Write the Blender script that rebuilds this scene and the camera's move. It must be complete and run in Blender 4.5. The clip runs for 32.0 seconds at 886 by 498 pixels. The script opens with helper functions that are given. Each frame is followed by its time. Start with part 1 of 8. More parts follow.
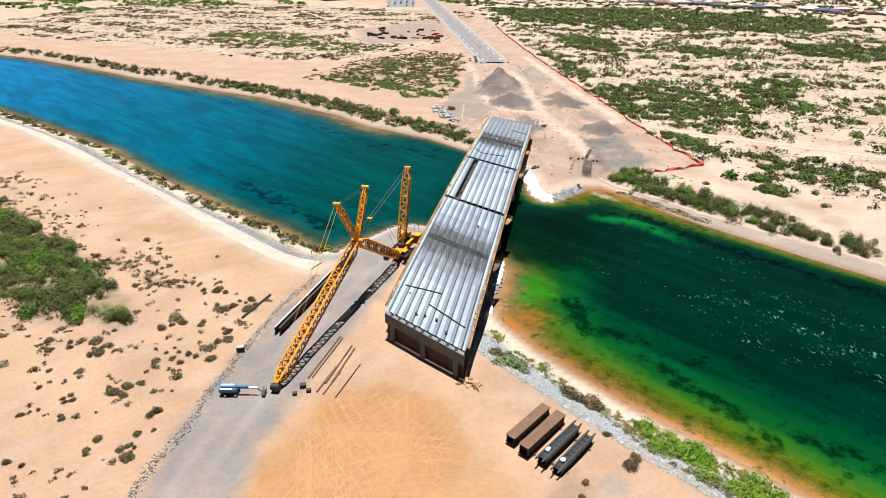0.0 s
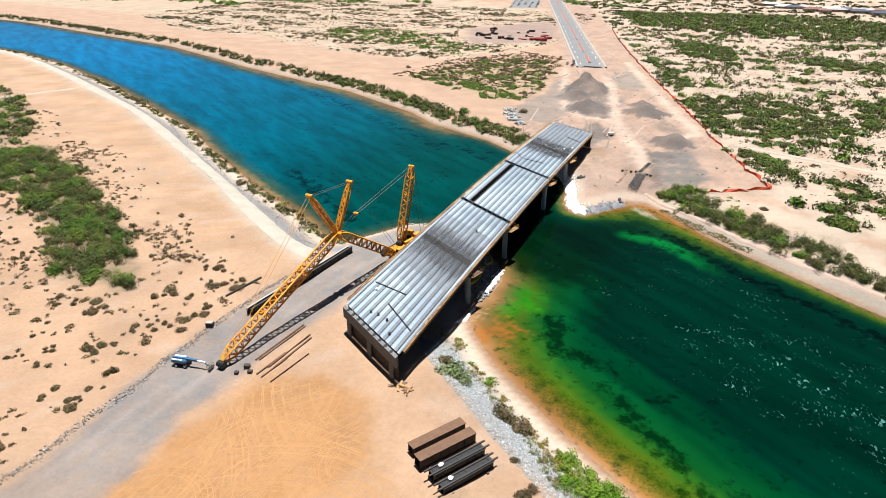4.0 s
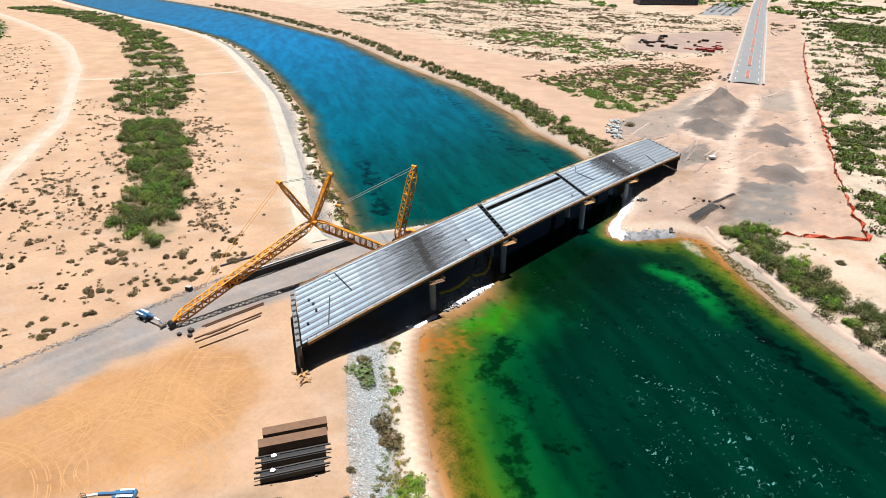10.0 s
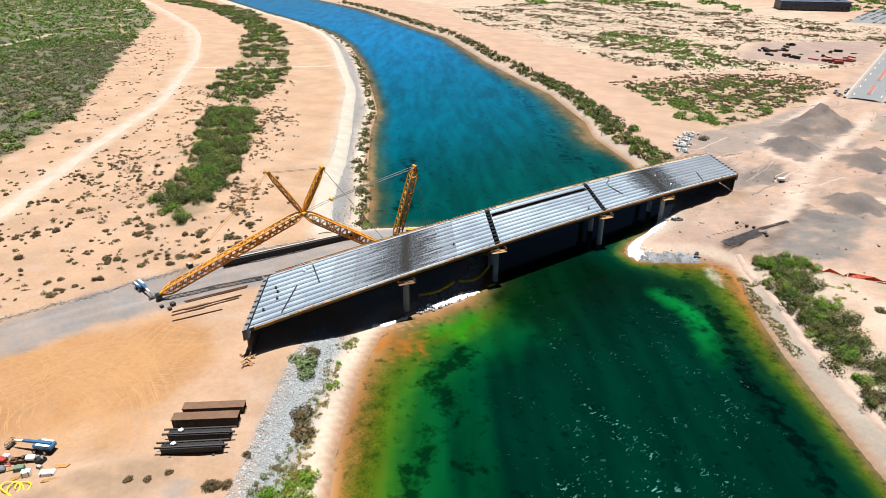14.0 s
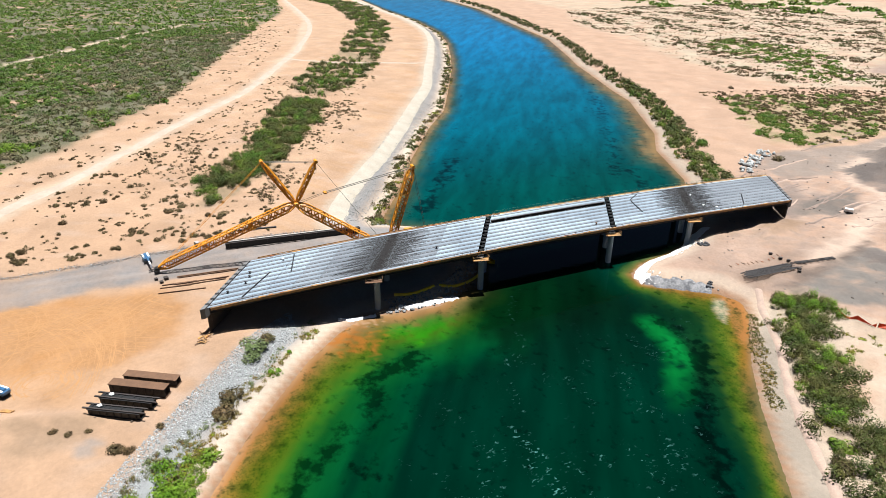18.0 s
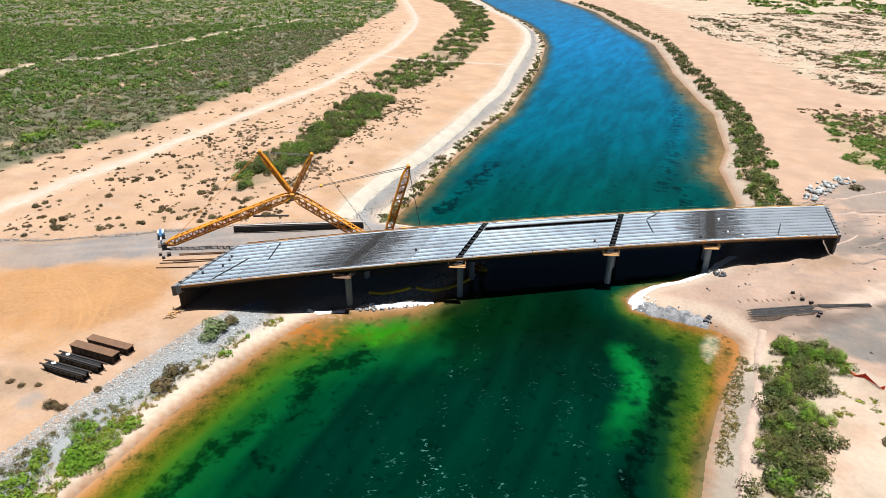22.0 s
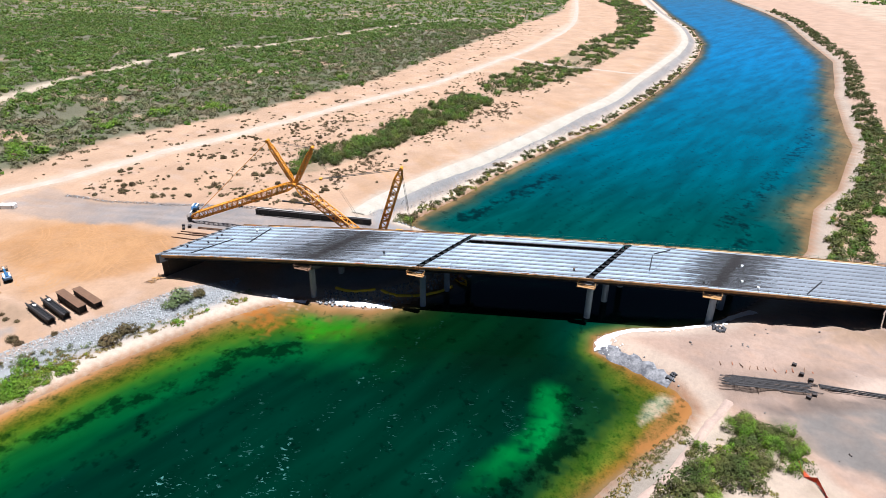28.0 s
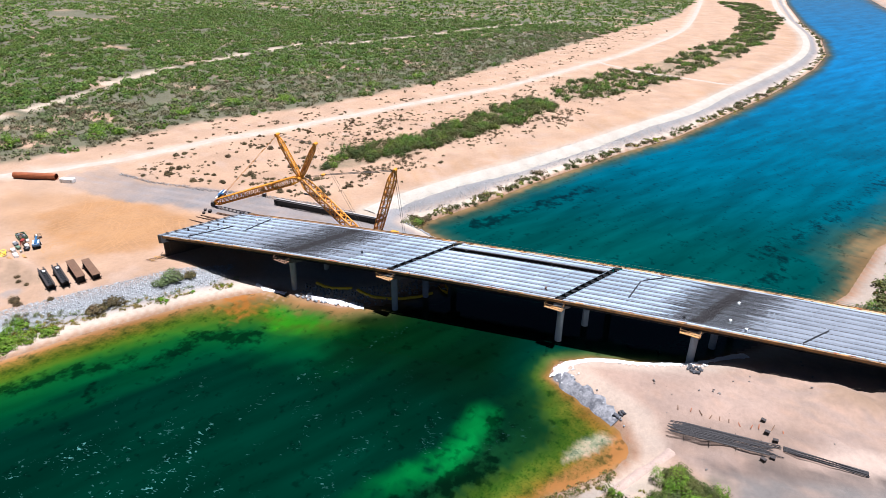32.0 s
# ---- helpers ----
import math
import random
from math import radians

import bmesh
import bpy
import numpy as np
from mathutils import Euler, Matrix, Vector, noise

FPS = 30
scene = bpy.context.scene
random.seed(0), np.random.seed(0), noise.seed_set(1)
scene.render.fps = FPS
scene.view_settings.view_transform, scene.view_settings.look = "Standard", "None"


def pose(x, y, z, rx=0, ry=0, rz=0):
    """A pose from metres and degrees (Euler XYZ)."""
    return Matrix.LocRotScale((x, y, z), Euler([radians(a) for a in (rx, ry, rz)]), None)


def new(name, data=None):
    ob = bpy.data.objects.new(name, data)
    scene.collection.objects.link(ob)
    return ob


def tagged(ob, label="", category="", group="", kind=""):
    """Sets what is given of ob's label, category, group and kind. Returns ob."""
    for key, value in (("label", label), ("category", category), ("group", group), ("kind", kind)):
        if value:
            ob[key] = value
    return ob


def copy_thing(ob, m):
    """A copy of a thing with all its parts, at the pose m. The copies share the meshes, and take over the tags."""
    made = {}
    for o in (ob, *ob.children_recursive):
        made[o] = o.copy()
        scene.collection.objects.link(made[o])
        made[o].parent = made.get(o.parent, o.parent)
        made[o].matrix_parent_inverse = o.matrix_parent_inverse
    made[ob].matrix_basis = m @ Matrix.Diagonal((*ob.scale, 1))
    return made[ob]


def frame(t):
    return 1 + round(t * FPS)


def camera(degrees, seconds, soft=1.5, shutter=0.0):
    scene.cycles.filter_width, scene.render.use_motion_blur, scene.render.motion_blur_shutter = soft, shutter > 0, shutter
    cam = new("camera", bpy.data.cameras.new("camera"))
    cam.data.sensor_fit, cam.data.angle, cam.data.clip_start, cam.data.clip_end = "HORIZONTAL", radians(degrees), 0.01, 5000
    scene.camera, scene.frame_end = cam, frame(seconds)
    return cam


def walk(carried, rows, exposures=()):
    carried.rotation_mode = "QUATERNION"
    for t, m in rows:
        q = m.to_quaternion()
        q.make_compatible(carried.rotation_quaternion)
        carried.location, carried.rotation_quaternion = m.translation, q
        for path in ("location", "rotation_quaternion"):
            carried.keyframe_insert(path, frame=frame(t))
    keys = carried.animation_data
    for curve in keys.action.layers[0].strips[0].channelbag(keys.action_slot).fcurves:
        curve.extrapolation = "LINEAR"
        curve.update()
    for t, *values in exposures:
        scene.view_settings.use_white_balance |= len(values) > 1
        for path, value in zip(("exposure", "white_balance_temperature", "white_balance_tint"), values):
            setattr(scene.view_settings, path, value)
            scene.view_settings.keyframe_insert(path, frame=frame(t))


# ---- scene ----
cam = camera(71.0, 32.0, soft=0.6)
METRES, EYE, TILT, LEAN, TURN = 299.6, 86.0, 0.0, 0.0, 11.6
ROWS = [
    (0.0, 0.0, 0.0, 0.0, -0.02, -26.24, 0.04),
    (0.5, 0.016, 0.0009, -0.0002, 1.61, -26.23, 0.02),
    (1.0, 0.0318, 0.0024, -0.0003, 3.22, -26.23, 0.0),
    (1.5, 0.0475, 0.0043, -0.0005, 4.82, -26.21, -0.02),
    (2.0, 0.0631, 0.0066, -0.0007, 6.39, -26.21, -0.01),
    (2.5, 0.0787, 0.0094, -0.0008, 7.94, -26.21, -0.03),
    (3.0, 0.0942, 0.0126, -0.0009, 9.54, -26.21, -0.04),
    (3.5, 0.1097, 0.0162, -0.0011, 11.13, -26.21, -0.05),
    (5.5, 0.1703, 0.0348, -0.0012, 17.46, -26.16, -0.13),
    (6.0, 0.185, 0.0405, -0.0012, 19.02, -26.15, -0.13),
    (6.5, 0.1997, 0.0466, -0.0012, 20.57, -26.14, -0.12),
    (7.0, 0.214, 0.053, -0.0013, 22.14, -26.12, -0.14),
    (7.5, 0.2283, 0.0599, -0.0015, 23.69, -26.1, -0.14),
    (8.0, 0.2424, 0.0672, -0.0017, 25.24, -26.09, -0.13),
    (8.5, 0.2563, 0.0749, -0.0018, 26.8, -26.08, -0.13),
    (9.0, 0.2699, 0.0829, -0.002, 28.34, -26.08, -0.13),
    (9.5, 0.2833, 0.0912, -0.0022, 29.87, -26.08, -0.12),
    (10.0, 0.2958, 0.0995, -0.0022, 31.34, -26.08, -0.14),
    (10.5, 0.3086, 0.1086, -0.0023, 32.88, -26.07, -0.14),
    (11.0, 0.3213, 0.118, -0.0025, 34.42, -26.06, -0.12),
    (11.5, 0.3337, 0.1278, -0.0025, 35.96, -26.07, -0.13),
    (12.0, 0.3457, 0.1378, -0.0026, 37.49, -26.07, -0.14),
    (12.5, 0.3573, 0.1482, -0.0024, 39.01, -26.1, -0.14),
    (13.0, 0.3688, 0.1589, -0.0023, 40.53, -26.11, -0.16),
    (13.5, 0.38, 0.1701, -0.0022, 42.06, -26.12, -0.16),
    (14.0, 0.3908, 0.1813, -0.0023, 43.58, -26.13, -0.16),
    (14.5, 0.4013, 0.193, -0.0023, 45.09, -26.14, -0.18),
    (16.5, 0.4403, 0.2417, -0.0025, 51.08, -26.17, -0.21),
    (17.0, 0.4494, 0.2546, -0.0024, 52.58, -26.18, -0.22),
    (17.5, 0.4578, 0.268, -0.0021, 54.09, -26.21, -0.29),
    (18.0, 0.4659, 0.2813, -0.0019, 55.6, -26.22, -0.32),
    (18.5, 0.4738, 0.295, -0.0019, 57.1, -26.23, -0.33),
    (19.0, 0.481, 0.3087, -0.0019, 58.58, -26.23, -0.38),
    (19.5, 0.4881, 0.3226, -0.0019, 60.08, -26.24, -0.41),
    (20.0, 0.4947, 0.3369, -0.0018, 61.58, -26.25, -0.47),
    (20.5, 0.501, 0.3514, -0.0018, 63.09, -26.26, -0.5),
    (21.0, 0.5068, 0.3658, -0.0019, 64.57, -26.27, -0.52),
    (21.5, 0.5121, 0.3804, -0.0018, 66.05, -26.27, -0.55),
    (22.0, 0.5172, 0.3954, -0.0018, 67.53, -26.29, -0.55),
    (22.5, 0.5217, 0.4101, -0.0017, 68.99, -26.32, -0.59),
    (23.0, 0.5259, 0.425, -0.0015, 70.45, -26.34, -0.62),
    (23.5, 0.5296, 0.4401, -0.0013, 71.92, -26.38, -0.64),
    (24.0, 0.5329, 0.455, -0.0011, 73.36, -26.38, -0.64),
    (24.5, 0.5359, 0.4702, -0.0013, 74.83, -26.38, -0.67),
    (25.0, 0.5386, 0.4853, -0.0014, 76.28, -26.37, -0.69),
    (25.5, 0.5409, 0.5004, -0.0013, 77.74, -26.37, -0.71),
    (27.5, 0.5457, 0.5616, -0.0, 83.55, -26.38, -0.68),
    (28.0, 0.5456, 0.577, 0.0002, 84.99, -26.4, -0.66),
    (28.5, 0.5453, 0.5922, 0.0003, 86.42, -26.41, -0.66),
    (29.0, 0.5447, 0.6077, 0.0006, 87.88, -26.43, -0.67),
    (29.5, 0.5434, 0.6231, 0.0008, 89.34, -26.47, -0.68),
    (30.0, 0.5418, 0.6384, 0.0009, 90.79, -26.48, -0.69),
    (30.5, 0.5396, 0.6538, 0.0011, 92.25, -26.48, -0.68),
    (31.0, 0.5375, 0.6688, 0.001, 93.68, -26.47, -0.66),
    (31.5, 0.5346, 0.684, 0.0014, 95.09, -26.49, -0.66),
    (32.0, 0.5318, 0.6991, 0.0015, 96.54, -26.5, -0.66),
]
walk(cam, [(t, pose(0, 0, EYE, TILT, LEAN, TURN) @ pose(METRES * x, METRES * y, METRES * z, 90 + pitch, roll, yaw)) for t, x, y, z, yaw, pitch, roll in ROWS],
     exposures=[(0.0, 1.13, 6270, 10), (24.0, 1.14, 6270, 10), (28.0, 1.18, 5850, 14), (32.0, 1.2, 5780, 17)])

# ---- light ----
SUN_TILT, SUN_FROM = 6.0, 95.0      # degrees off the zenith; compass side (x to y) that the sun stands on
SUN_WAY = Vector((math.sin(radians(SUN_TILT)) * math.cos(radians(SUN_FROM)), math.sin(radians(SUN_TILT)) * math.sin(radians(SUN_FROM)), math.cos(radians(SUN_TILT))))
world = bpy.data.worlds.new("sky")
scene.world = world
world.use_nodes = True
wt = world.node_tree
sky = wt.nodes.new("ShaderNodeTexSky")
sky.sky_type, sky.sun_disc = "NISHITA", False
sky.sun_elevation, sky.sun_rotation = radians(90 - SUN_TILT), radians(90 - SUN_FROM)
sky.altitude, sky.air_density, sky.dust_density, sky.ozone_density = 150, 0.75, 0.2, 2.0
wt.nodes["Background"].inputs["Strength"].default_value = 0.015
wt.links.new(sky.outputs["Color"], wt.nodes["Background"].inputs["Color"])
sun_data = bpy.data.lights.new("sun", "SUN")
sun_data.energy, sun_data.angle, sun_data.color = 5.2, radians(0.53), (1.0, 0.965, 0.92)
sun = new("sun", sun_data)
sun.rotation_mode = "QUATERNION"
sun.rotation_quaternion = SUN_WAY.to_track_quat("Z", "Y")
sun.location = (0, 150, 300)


# ---- materials ----
def material(name, color, rough=0.8, metal=0.0, vary=0.25, size=1.0, fine=6.0, bump=0.2, second=None, random_tone=0.0,
             attribute=None, island=0.0, coat=0.0, grit=0.5):
    """A procedural surface: colour broken up at two scales, with grain and relief. size: metres of the large mottling."""
    m = bpy.data.materials.new(name)
    m.use_nodes = True
    nt = m.node_tree
    nodes, links = nt.nodes, nt.links
    b = nodes["Principled BSDF"]
    b.inputs["Roughness"].default_value, b.inputs["Metallic"].default_value = rough, metal
    if coat:
        b.inputs["Coat Weight"].default_value = coat
    geo = nodes.new("ShaderNodeNewGeometry")
    big = nodes.new("ShaderNodeTexNoise")
    big.inputs["Scale"].default_value, big.inputs["Detail"].default_value = 1.0 / size, 5
    small = nodes.new("ShaderNodeTexNoise")
    small.inputs["Scale"].default_value, small.inputs["Detail"].default_value = fine / size, 4 if grit <= 0.5 else 10
    small.inputs["Roughness"].default_value = grit
    for n in (big, small):
        links.new(geo.outputs["Position"], n.inputs["Vector"])
    mix = nodes.new("ShaderNodeMix")
    mix.data_type = "RGBA"
    c2 = second or tuple(max(0, c * (1 - 0.6 * vary)) for c in color)
    if attribute:
        at = nodes.new("ShaderNodeAttribute")
        at.attribute_name = attribute
        dk = nodes.new("ShaderNodeMix")
        dk.data_type, dk.blend_type = "RGBA", "MULTIPLY"
        dk.inputs[0].default_value = 1.0
        links.new(at.outputs["Color"], dk.inputs[6])
        dk.inputs[7].default_value = (1 - 0.5 * vary,) * 3 + (1,)
        links.new(at.outputs["Color"], mix.inputs[6])
        links.new(dk.outputs[2], mix.inputs[7])
    else:
        mix.inputs[6].default_value, mix.inputs[7].default_value = (*color, 1), (*c2, 1)
    ramp = nodes.new("ShaderNodeMapRange")
    ramp.inputs["From Min"].default_value, ramp.inputs["From Max"].default_value = 0.36, 0.64
    links.new(big.outputs["Fac"], ramp.inputs["Value"])
    links.new(ramp.outputs["Result"], mix.inputs[0])
    grain = nodes.new("ShaderNodeMapRange")
    grain.inputs["From Min"].default_value, grain.inputs["From Max"].default_value = 0.3, 0.7
    grain.inputs["To Min"].default_value, grain.inputs["To Max"].default_value = 1 - vary * 0.5, 1 + vary * 0.3
    links.new(small.outputs["Fac"], grain.inputs["Value"])
    out = nodes.new("ShaderNodeMix")
    out.data_type, out.blend_type = "RGBA", "MULTIPLY"
    out.inputs[0].default_value = 1.0
    links.new(mix.outputs[2], out.inputs[6])
    links.new(grain.outputs["Result"], out.inputs[7])
    last = out.outputs[2]
    for amount, source in ((random_tone, "object"), (island, "island")):
        if not amount:
            continue
        info = nodes.new("ShaderNodeObjectInfo") if source == "object" else geo
        rr = nodes.new("ShaderNodeMapRange")
        rr.inputs["To Min"].default_value, rr.inputs["To Max"].default_value = 1 - amount, 1 + amount
        links.new(info.outputs["Random" if source == "object" else "Random Per Island"], rr.inputs["Value"])
        o2 = nodes.new("ShaderNodeMix")
        o2.data_type, o2.blend_type = "RGBA", "MULTIPLY"
        o2.inputs[0].default_value = 1.0
        links.new(last, o2.inputs[6])
        links.new(rr.outputs["Result"], o2.inputs[7])
        last = o2.outputs[2]
    links.new(last, b.inputs["Base Color"])
    if bump:
        bp_ = nodes.new("ShaderNodeBump")
        bp_.inputs["Strength"].default_value, bp_.inputs["Distance"].default_value = bump, 0.1 * size
        links.new(small.outputs["Fac"], bp_.inputs["Height"])
        links.new(bp_.outputs["Normal"], b.inputs["Normal"])
    return m


GROUND = material("desert_ground", (0.279, 0.195, 0.131), 0.95, vary=0.36, size=16.0, fine=14.0, bump=0.35, attribute="tone", grit=0.78)
PALE_DIRT = material("pale_graded_dirt", (0.307, 0.265, 0.214), 0.95, vary=0.2, size=7.0, fine=8, bump=0.15, second=(0.27, 0.223, 0.172))
LEVEE_TOP = material("pale_grey_levee_gravel", (0.306, 0.281, 0.232), 0.95, vary=0.25, size=6.0, fine=9, bump=0.2, second=(0.272, 0.243, 0.196))
TRACK_SAND = material("loose_sand", (0.29, 0.156, 0.064), 0.95, vary=0.1, size=2.0, bump=0.1)
ASPHALT = material("new_asphalt", (0.135, 0.14, 0.142), 0.9, vary=0.15, size=8, fine=14, bump=0.05)
CONCRETE = material("cast_concrete", (0.125, 0.128, 0.131), 0.85, vary=0.25, size=2.5, fine=8, bump=0.1)
BLUE_CONCRETE = material("fresh_column_concrete", (0.25, 0.29, 0.335), 0.8, vary=0.2, size=2.5, fine=8, bump=0.05)
PALE_CONCRETE = material("pale_concrete", (0.279, 0.27, 0.251), 0.85, vary=0.2, size=2.0, bump=0.05)
RED_CONCRETE = material("red_stamped_concrete", (0.232, 0.093, 0.0698), 0.85, vary=0.25, size=3.0)
ROCK = material("rip_rap_rock", (0.205, 0.212, 0.216), 0.9, vary=0.3, size=2.0, fine=4, bump=0.3, island=0.25)
PALE_ROCK = material("pale_rip_rap_rock", (0.285, 0.3, 0.3), 0.9, vary=0.3, size=2.0, fine=4, bump=0.3, island=0.35)
DARK_ROCK = material("dark_broken_stone", (0.05, 0.052, 0.058), 0.85, vary=0.4, size=1.5, fine=4, bump=0.3, island=0.3)
WHITE_ROCK = material("white_limestone", (0.72, 0.71, 0.68), 0.9, vary=0.15, size=1.5, bump=0.3, island=0.15)
GREY_HEAP = material("crushed_stone_heap", (0.116, 0.105, 0.0975), 0.95, vary=0.4, size=3.0, fine=12, bump=0.5, second=(0.154, 0.131, 0.116))
# Bright and shaded tones of one decking; each sheet's uneven sheen is painted in.
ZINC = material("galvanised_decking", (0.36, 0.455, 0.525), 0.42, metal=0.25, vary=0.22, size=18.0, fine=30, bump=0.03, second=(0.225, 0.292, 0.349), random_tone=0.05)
SHADED_ZINC = material("shaded_decking", (0.195, 0.223, 0.251), 0.5, metal=0.25, vary=0.22, size=18.0, fine=30, bump=0.03, second=(0.131, 0.149, 0.172), random_tone=0.05)
MID_ZINC = material("mid_toned_decking", (0.262, 0.315, 0.356), 0.45, metal=0.25, vary=0.25, size=14.0, fine=30, bump=0.03, second=(0.165, 0.203, 0.24), random_tone=0.08)
DULL_SHEET = material("deep_shaded_decking", (0.143, 0.161, 0.18), 0.55, metal=0.2, vary=0.25, size=10.0, fine=30, bump=0.03, second=(0.0975, 0.112, 0.128), random_tone=0.08)
DULL_ZINC = material("weathered_decking", (0.0885, 0.093, 0.0998), 0.6, metal=0.2, vary=0.35, size=1.6, fine=5, bump=0.05, random_tone=0.15)
STEEL = material("weathering_steel", (0.0349, 0.0279, 0.0256), 0.7, metal=0.2, vary=0.4, size=1.5, bump=0.1)
BROWN_STEEL = material("rusted_steel", (0.121, 0.0628, 0.0326), 0.8, metal=0.1, vary=0.35, size=1.2, bump=0.15)
BLACK_STEEL = material("blackened_steel", (0.0139, 0.0149, 0.0163), 0.55, metal=0.3, vary=0.4, size=1.0, bump=0.1)
REBAR = material("reinforcing_bar", (0.0349, 0.0326, 0.0326), 0.75, metal=0.2, vary=0.3, size=0.7, bump=0)
TIMBER = material("form_timber", (0.375, 0.188, 0.0525), 0.85, vary=0.35, size=1.2, fine=5, bump=0.1, second=(0.232, 0.14, 0.0651), random_tone=0.15)
NEW_PLY = material("fresh_form_ply", (0.4, 0.285, 0.15), 0.85, vary=0.3, size=1.2, fine=5, bump=0.1)
PLYWOOD = material("stained_form_ply", (0.186, 0.107, 0.0512), 0.85, vary=0.4, size=1.2, fine=5, bump=0.1, second=(0.102, 0.0651, 0.0418), random_tone=0.3)
CRANE_YELLOW = material("crane_paint", (0.6, 0.235, 0.0065), 0.5, vary=0.25, size=2.0, bump=0.0, coat=0.2)
RUBBER = material("black_rubber", (0.0093, 0.0093, 0.0093), 0.8, vary=0.3, size=0.5, bump=0.1)
CABLE = material("wire_rope", (0.0744, 0.0698, 0.0605), 0.6, metal=0.3, vary=0.2, size=1.0, bump=0)
BLUE_PAINT = material("blue_machine_paint", (0.0279, 0.0975, 0.2), 0.4, vary=0.2, size=1.0, bump=0, coat=0.3)
WHITE_PAINT = material("white_paint", (0.78, 0.78, 0.76), 0.5, vary=0.15, size=1.0, bump=0)
RED_PAINT = material("red_paint", (0.256, 0.0232, 0.0139), 0.5, vary=0.2, size=1.0, bump=0)
GREEN_PAINT = material("faded_green_paint", (0.093, 0.154, 0.102), 0.6, vary=0.25, size=1.0, bump=0)
YELLOW_PLASTIC = material("yellow_vinyl", (0.72, 0.5, 0.02), 0.6, vary=0.25, size=1.5, bump=0.05)
ORANGE_NET = material("orange_plastic_mesh", (0.6, 0.09, 0.0263), 0.7, vary=0.3, size=1.5, bump=0)
ORANGE_PIPE = material("orange_steel_pipe", (0.232, 0.0605, 0.0139), 0.6, vary=0.35, size=1.5, bump=0.05)
GREEN_NET = material("green_rail_paint", (0.0465, 0.14, 0.084), 0.6, vary=0.2, size=1.0, bump=0)
GLASS_DARK = material("tinted_glazing", (0.0093, 0.0139, 0.0232), 0.12, vary=0.2, size=2.0, bump=0)
BLUE_ROOF = material("blue_grey_cladding", (0.0326, 0.0465, 0.0885), 0.5, vary=0.25, size=6.0, bump=0)
TILE_ROOF = material("clay_tile_roof", (0.14, 0.0698, 0.0465), 0.8, vary=0.3, size=3.0, random_tone=0.2)
STUCCO = material("pale_stucco", (0.279, 0.241, 0.2), 0.85, vary=0.15, size=3.0, random_tone=0.1)
CAR_PAINT = material("car_paint", (0.232, 0.232, 0.241), 0.35, vary=0.1, size=2.0, bump=0, random_tone=0.6, coat=0.4)
BARK = material("grey_brown_bark", (0.0651, 0.0465, 0.0326), 0.9, vary=0.3, size=0.4, bump=0.2)


def leaves(name, color, second, size=7.0):
    m = material(name, color, 0.75, vary=0.75, size=size, fine=3, bump=0, second=second, island=0.22, random_tone=0.15)
    m.node_tree.nodes["Principled BSDF"].inputs["Specular IOR Level"].default_value = 0.2
    return m


OLIVE = leaves("olive_desert_leaves", (0.031, 0.05, 0.008), (0.066, 0.062, 0.015), 5)
GREEN = leaves("fresh_green_leaves", (0.038, 0.1, 0.006), (0.092, 0.122, 0.013), 6)
GREYGREEN = leaves("grey_green_leaves", (0.085, 0.118, 0.042), (0.135, 0.115, 0.062), 14)
DRY = leaves("dry_brown_twigs", (0.076, 0.049, 0.021), (0.055, 0.042, 0.016), 3)
SCRUB = leaves("olive_brown_twigs", (0.064, 0.055, 0.019), (0.082, 0.056, 0.026), 3)
FIELD_GREEN = leaves("pale_green_leaves", (0.062, 0.125, 0.017), (0.1, 0.138, 0.034), 9)
BRIGHT_GREEN = leaves("bright_green_leaves", (0.07, 0.15, 0.006), (0.1, 0.15, 0.012), 5)
LIME_GRASS = leaves("yellow_green_grass", (0.101, 0.128, 0.00675), (0.135, 0.112, 0.015), 6)
STRAW = leaves("yellow_dry_grass", (0.203, 0.139, 0.03), (0.105, 0.0938, 0.0225), 6)


# ---- shapes ----
def part(name, bm, mat, parent=None, label=""):
    me = bpy.data.meshes.new(name)
    bm.to_mesh(me)
    bm.free()
    me.materials.append(mat)
    ob = new(name, me)
    if parent:
        ob.parent = parent
    if label:
        ob["label"] = label
    return ob


def raw(name, verts, faces, mat, parent=None):
    """A mesh from arrays; all faces have the same number of corners."""
    verts, faces = np.asarray(verts, dtype=np.float32), np.asarray(faces, dtype=np.int32)
    me = bpy.data.meshes.new(name)
    me.vertices.add(len(verts))
    me.vertices.foreach_set("co", verts.ravel())
    n = faces.shape[1]
    me.loops.add(faces.size)
    me.loops.foreach_set("vertex_index", faces.ravel())
    me.polygons.add(len(faces))
    me.polygons.foreach_set("loop_start", np.arange(0, faces.size, n, dtype=np.int32))
    me.update(calc_edges=True)
    me.materials.append(mat)
    ob = new(name, me)
    if parent:
        ob.parent = parent
    return ob


def thing(name, label, category, group="", at=(0, 0, 0), turn=0):
    ob = new(name)
    ob.matrix_basis = pose(*at, 0, 0, turn)
    return tagged(ob, label, category, group)


def box(bm, c, s, m=None, bevel=0.0):
    r = bmesh.ops.create_cube(bm, size=1.0)
    t = Matrix.Translation(c) @ Matrix.Diagonal((*s, 1))
    if m is not None:
        t = m @ t
    bmesh.ops.transform(bm, matrix=t, verts=r["verts"])
    if bevel:
        es = list({e for v in r["verts"] for e in v.link_edges})
        bmesh.ops.bevel(bm, geom=es, offset=bevel, segments=1, affect="EDGES")
    return bm


